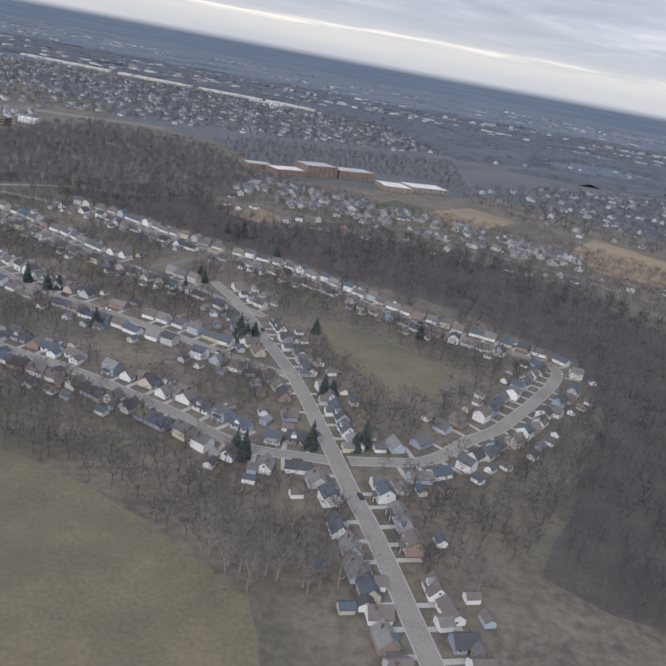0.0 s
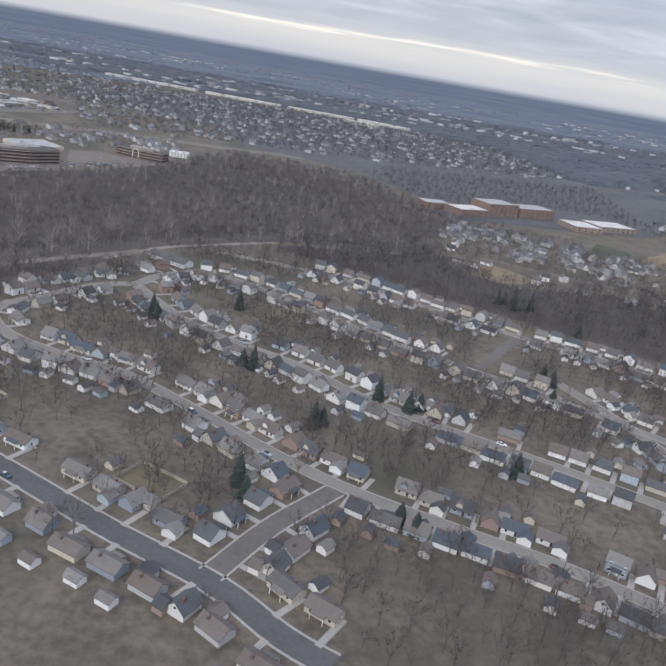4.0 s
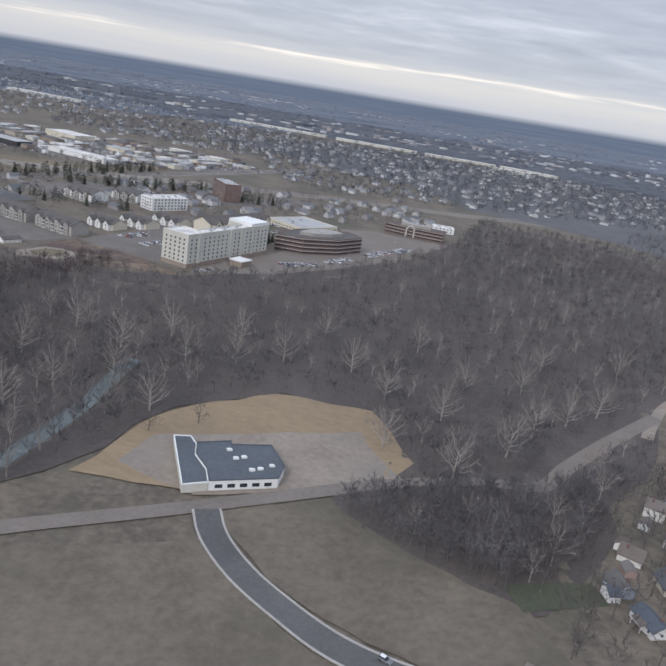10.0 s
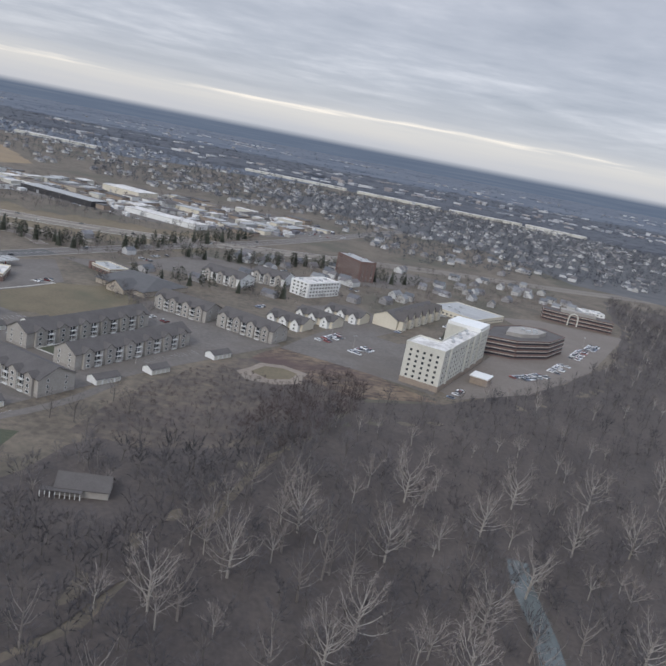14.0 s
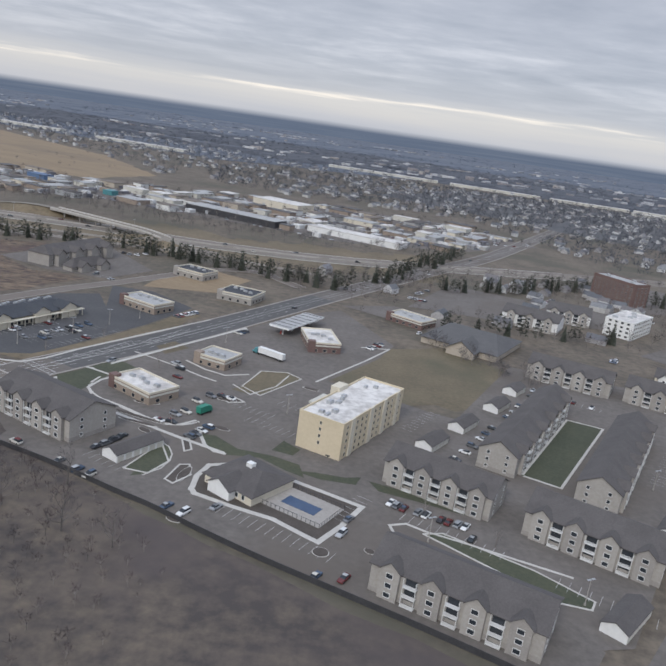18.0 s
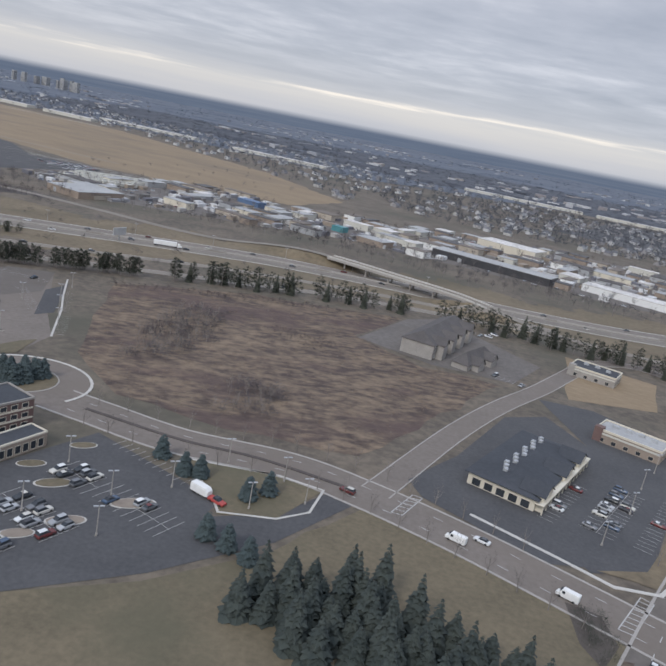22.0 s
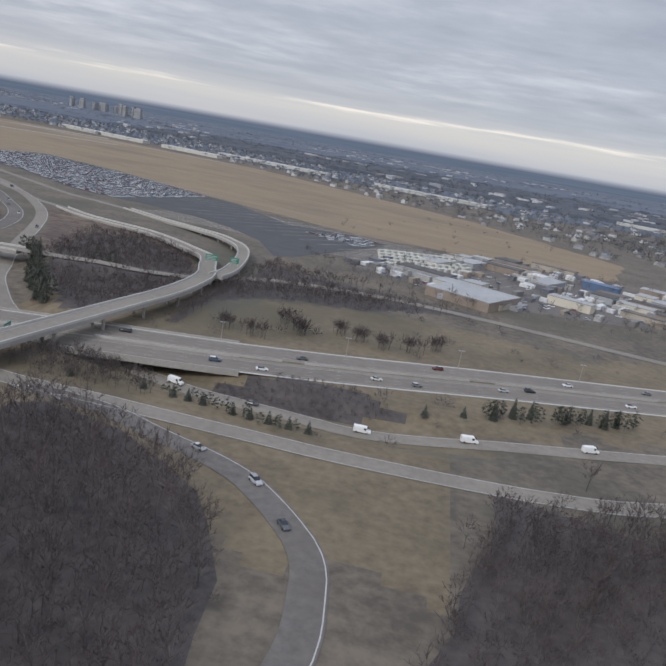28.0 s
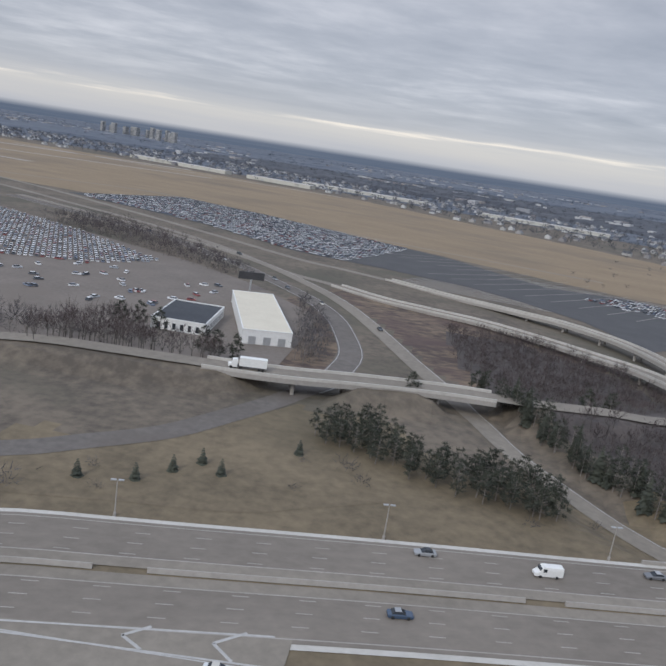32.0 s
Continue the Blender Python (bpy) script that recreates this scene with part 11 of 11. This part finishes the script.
for x0, y0, x1, y1, w in ((-2952.3, 2202.2, -2259.6, 2416.3, 24), (-2755.5, 2005.6, -2157.2, 2239.3, 16), (-3055.8, 1993.1, -2338.4, 1923.7, 16), (-2641.1, 2369.4, -1915.2, 2295.2, 10)):
    road("runway", [(x0, y0), (x1, y1)], w, M_CONCRETE, "pale concrete taxiway across the airfield", 0.1)
road("perimeter_road", [(-2658.1, 1802.4), (-2278.8, 1690.4), (-2067.4, 1747.9), (-1802.5, 1638.3), (-1563.3, 1579.4)], 7, M_DIRT, "pale perimeter track", 0.09)


def far_tower(x, y, w, h):
    b = thing("tower_block", x, y, 0, rf.choice((-20, 70)), "pale distant tower block, greyed for haze, with rows of windows", "tower block", "distant towers")
    # grey walls take the tone of haze in front of the towers
    flat_block(b, rect(0, 0, w, w * 0.7, 0), h, M_ROOF_GREY, M_ROOF_GREY, 0.8)
    s = Shape()
    for k in range(int(h / 6)):
        s.box(-w / 2 - 0.1, -w * 0.35 - 0.1, 3 + k * 6, w / 2 + 0.1, w * 0.35 + 0.1, 4.4 + k * 6)
    part("window_bands", s, M_GLASS, b, "dark bands of far windows")


for i, (x, y) in enumerate(((-3660, 4900), (-3620, 4930), (-3585, 4880), (-3550, 4960), (-3520, 4990), (-3480, 4950), (-3440, 5010), (-3400, 4980), (-3250, 4700), (-3215, 4730), (-3180, 4690), (-3150, 4660), (-3300, 4820))):
    far_tower(x, y, rf.uniform(20, 30), rf.uniform(45, 72))

# far houses, one joined mesh for each quarter
def far_houses(name, poly, n, seed, label, clear=True):
    r = np.random.default_rng(seed)
    xs, ys = [p[0] for p in poly], [p[1] for p in poly]
    X, Y = r.uniform(min(xs), max(xs), n * 4), r.uniform(min(ys), max(ys), n * 4)
    ok = inside(X, Y, poly)
    for a in (CLEAR_AREAS if clear else ()):
        ok &= ~inside(X, Y, a)
    for line, half in KEEP_CLEAR:
        ok &= line_gap(X, Y, line) > half
    X, Y = X[ok][:n], Y[ok][:n]
    s = Shape()
    for x, y in zip(X, Y):
        w, d, e, t = r.uniform(8, 14), r.uniform(7, 9.5), r.uniform(2.6, 4.6), r.choice([-28, 62]) + r.normal(0, 6)
        m = pose(x, y, 0, 0, 0, t)
        q = [m @ Vector(v) for v in ((-w / 2, -d / 2, 0), (w / 2, -d / 2, 0), (w / 2, d / 2, 0), (-w / 2, d / 2, 0), (-w / 2, -d / 2, e), (w / 2, -d / 2, e), (w / 2, d / 2, e), (-w / 2, d / 2, e), (-w / 2, 0, e + 3), (w / 2, 0, e + 3))]
        k = len(s.v)
        s.v += [tuple(v) for v in q]
        for f, mi in (((0, 1, 5, 4), 0), ((2, 3, 7, 6), 0), ((1, 2, 6, 9, 5), 0), ((3, 0, 4, 8, 7), 0), ((4, 5, 9, 8), 1), ((6, 7, 8, 9), 1)):
            s.f.append(tuple(k + i for i in f))
            s.m.append(mi)
    tagged(new(name, s.mesh(name, [M_FAR_WALL, M_FAR_ROOF])), label, "houses", kind="stuff")


M_FAR_WALL = island_mat("far_house_walls", [(0.5, 0.5, 0.5), (0.36, 0.35, 0.34), (0.42, 0.41, 0.39), (0.55, 0.55, 0.54), (0.28, 0.27, 0.27)])
M_FAR_ROOF = island_mat("far_house_roofs", [(0.13, 0.135, 0.145), (0.19, 0.19, 0.2), (0.1, 0.105, 0.115), (0.2, 0.205, 0.21), (0.15, 0.14, 0.14), (0.12, 0.12, 0.13)])
# bluish twig colour that carries the haze of the distance
M_FARTREE_HAZED = mat("far_trees", (0.05, 0.057, 0.072), (0.1, 0.105, 0.118), fine=0.05, broad=0.006, rough=0.95)
SUBURB_N = [(-636.2, 1325.0), (-372.8, 1430.4), (-91.7, 1538.0), (320.5, 1796.5), (225.3, 2381.4), (-387.2, 2532.1), (-907.5, 2452.9), (-1258.7, 1947.4), (-1158.1, 1673.8), (-761.5, 1677.0)]
SUBURB_W = [(-1460.4, 1956.4), (-1257.5, 1684.3), (-1258.7, 1947.4), (-907.5, 2452.9), (-1300, 2800), (-2400, 3300), (-3600, 3300), (-3539.3, 2482.6), (-2330.9, 2503.4), (-1894.2, 2355.1)]
SUBURB_E = [(332.5, 622.7), (560, 700), (1200, 900), (1100, 1700), (519.5, 1526.1), (272.5, 1274.3), (349.3, 1012.3), (487.4, 924.7)]
MIDTOWN = [(-1002.5, 1043.4), (-880.6, 970.9), (-697.0, 949.7), (-555.1, 1116.4), (-433.6, 1206.0), (-494.1, 1332.8), (-697.8, 1248.8), (-851.1, 1166.9)]
far_houses("far_suburb", SUBURB_N, 700, 1, "sea of distant suburban houses among bare trees")
far_houses("far_suburb", SUBURB_W, 600, 2, "distant suburb beyond the airfield")
far_houses("far_suburb", SUBURB_E, 330, 3, "distant suburb beside the woods")
far_houses("far_suburb", MIDTOWN, 70, 4, "mixed small buildings along the main street")
far_houses("far_suburb", [(-97.4, 897.8), (64.3, 845.4), (305.1, 766.7), (336.5, 847.8), (156.7, 946.2), (65.7, 979.3), (-55.9, 1021.3)], 170, 5, "packed suburban houses beyond the woods")


def clump(seed, H, n=14):
    """A small far tree: a round spray of slivers."""
    r = np.random.default_rng(seed)
    tv, tf, wv, wf = [], [], [], []
    branch(wv, wf, (0, 0, 0), (0, 0, H * 0.5), H * 0.02, 0, 3)
    for i in range(n):
        a = r.uniform(0, 6.28)
        p = np.array([math.cos(a), math.sin(a), 0]) * H * 0.3 * r.random() + (0, 0, H * r.uniform(0.15, 0.6))
        d = np.array([math.cos(a), math.sin(a), 0]) * r.uniform(0.2, 1.6) + (0, 0, r.uniform(0.3, 1))
        sliver(tv, tf, p, d / np.linalg.norm(d), H * r.uniform(0.25, 0.42), H * 0.032, r)
    return wv, wf, tv, tf


def canopy(poly, step, low, high, seed, material, label):
    """The closed roof of far woods: an uneven sheet of crowns."""
    r = np.random.default_rng(seed)
    xs, ys = np.array([p[0] for p in poly]), np.array([p[1] for p in poly])
    X, Y = np.meshgrid(np.arange(xs.min(), xs.max(), step), np.arange(ys.min(), ys.max(), step))
    ny_, nx_ = X.shape
    ok = inside(X.ravel(), Y.ravel(), poly).reshape(X.shape)
    for line, half in KEEP_CLEAR + CLEARINGS:
        ok &= line_gap(X, Y, line) > half + step * 0.7
    if step > 15:
        ok &= np.sin(X * 0.0041 + 2.0 * np.sin(Y * 0.0023)) * np.sin(Y * 0.0061 + 1.7 * np.sin(X * 0.0031)) < 0.55
    X, Y = X + r.uniform(-0.42, 0.42, X.shape) * step, Y + r.uniform(-0.42, 0.42, X.shape) * step
    Z = r.uniform(low, high, X.shape) * ok
    i_ = np.arange(nx_ * ny_).reshape(X.shape)
    some = ok[:-1, :-1] | ok[:-1, 1:] | ok[1:, 1:] | ok[1:, :-1]
    q = np.stack([i_[:-1, :-1], i_[:-1, 1:], i_[1:, 1:], i_[1:, :-1]], -1)[some]
    tri = np.concatenate([q[:, [0, 1, 2]], q[:, [0, 2, 3]]])
    used_v, tri = np.unique(tri, return_inverse=True)
    P = np.stack([X.ravel(), Y.ravel(), Z.ravel()], -1)[used_v]
    me = bpy.data.meshes.new("far_woods")
    me.from_pydata(P.tolist(), [], tri.reshape(-1, 3).tolist())
    me.materials.append(material)
    tagged(new("far_woods", me), label, "woods", kind="stuff")


CLUMPS = [clump(s, 14.0, 15) for s in range(101, 106)]
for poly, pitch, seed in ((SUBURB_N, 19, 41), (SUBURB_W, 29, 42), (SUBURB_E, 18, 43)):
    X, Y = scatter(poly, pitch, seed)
    strew("far_trees", CLUMPS, rows_of(X, Y, rt, 0.65, 1.25), M_BARK, M_FARTREE_HAZED, "haze-tinted bare trees across the distant suburbs")
FOREST_N = [(-55.8, 1031.6), (-174.2, 1328.7), (-91.9, 1517.1), (319.8, 1743.8), (272.5, 1274.3), (339.3, 1012.6), (327.5, 909.8), (211.4, 1265.8), (68.3, 1237.6)]
far_houses("far_suburb", [(-2600, 3300), (-1300, 2800), (-907.5, 2482.7), (-387.3, 2552.2), (225.7, 2413.4), (341.1, 1806.4), (640, 1690), (1150, 1720), (2400, 2200), (2400, 4200), (-2600, 4200)], 900, 6, "scattered roofs in clearings of the far woods")
X, Y = scatter(FOREST_N, 13, 45)
strew("far_woods", LITE, rows_of(X, Y, rt, 0.45, 0.75), M_WOODBARK, M_TWIG, "bare woods behind the school")
MIDWOODS = [(-2600, 3300), (-1300, 2800), (-907.5, 2482.7), (-387.3, 2552.2), (225.7, 2413.4), (341.1, 1806.4), (640, 1690), (1150, 1720), (2400, 2200), (2400, 4200), (-2600, 4200)]
canopy(MIDWOODS, 30, 6, 12, 46, M_FARTREE_HAZED, "haze-tinted bare woods beyond the suburbs")
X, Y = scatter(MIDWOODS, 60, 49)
strew("far_trees", CLUMPS, rows_of(X, Y, rt, 1.0, 1.6), M_BARK, M_FARTREE_HAZED, "haze-tinted taller crowns above the far woods")
canopy([(-9000, 3300), (-2700, 3300), (-2600, 4100), (2400, 4100), (2500, 2150), (1250, 1650), (1250, 800), (9000, 1500), (9000, 15000), (-9000, 15000)], 75, 8, 12, 47, M_FARWOOD_HAZED, "endless bare woods tinted for haze, towards the horizon")
# pale roofs and dark tree lines showing over the far woods
rb = np.random.default_rng(77)
far_b = Shape()
for k in range(170):
    gx0, gy0 = rb.uniform(-5200, 4200), 2500 + 4200 * rb.random() ** 1.6
    for j in range(int(rb.integers(4, 13))):
        x, y = gx0 + rb.normal(0, 130), gy0 + rb.normal(0, 60)
        if y < 2750 + max(0.0, -x - 1300) * 0.45:
            continue
        w, d, h = rb.uniform(12, 55) * rb.uniform(0.5, 1), rb.uniform(10, 24), rb.uniform(11.5, 15)
        m = pose(x, y, 0, 0, 0, rb.choice([-28, -14, 62]))
        ring = [m @ Vector(v) for v in ((-w / 2, -d / 2, 0), (w / 2, -d / 2, 0), (w / 2, d / 2, 0), (-w / 2, d / 2, 0))]
        far_b.solid(ring, [v + Vector((0, 0, h)) for v in ring])
tagged(new("far_buildings", far_b.mesh("far_buildings", [island_mat("far_roofs", [(0.42, 0.42, 0.43), (0.3, 0.31, 0.33), (0.22, 0.23, 0.25), (0.36, 0.33, 0.31), (0.5, 0.5, 0.5), (0.26, 0.24, 0.24)])])), "scattered pale roofs in the hazy distance", "buildings", kind="stuff")
PTS = [(rb.uniform(-6000, 6000), 2700 + 5500 * rb.random() ** 1.4) for k in range(900)]
spots = [(x + rb.normal(0, 60), y + rb.normal(0, 14), 4.0, rb.uniform(0, 6.28), rb.uniform(1.0, 1.7)) for x, y in PTS for j in range(4) if y > 2800 + max(0.0, -x - 1300) * 0.45]
strew("far_trees", CLUMPS, spots, M_BARK, M_FARWOOD_HAZED, "lines of taller crowns in the haze-tinted far woods")
X, Y = scatter([(-1639.9, 1516.3), (-1545.6, 1686.5), (-1489.9, 1960.7), (-1358.9, 1823.1), (-1307.5, 1632.0), (-1506.3, 1534.0)], 55, 47, clear=False)
strew("far_trees", CLUMPS, rows_of(X, Y, rt, 0.3, 0.6), M_BARK, M_FARTREE_HAZED, "haze-tinted lone bushes on the airfield grass")
EDGE = [(-1599.6, 1321.3), (-1542.1, 1294.4), (-1446.3, 1242.0), (-1305.5, 1278.8), (-1205.7, 1309.0), (-1085.2, 1282.6), (-952.5, 1244.2), (-831.5, 1291.3), (-861.4, 1233.5), (-952.3, 1202.9), (-1094.8, 1197.7), (-1255.3, 1230.2), (-1405.9, 1220.3), (-1522.8, 1230.8)]
X, Y = scatter(EDGE, 12, 48)
strew("far_trees", LITE, rows_of(X, Y, rt, 0.4, 0.8), M_BARK, M_TWIG, "bare hedge trees before the industrial sheds")

# ---- the whole place at its scale ----
for ob in list(scene.collection.objects):
    if ob.parent is None and ob.type in {"MESH", "EMPTY"}:
        ob.matrix_basis = Matrix.Scale(K, 4) @ ob.matrix_basis
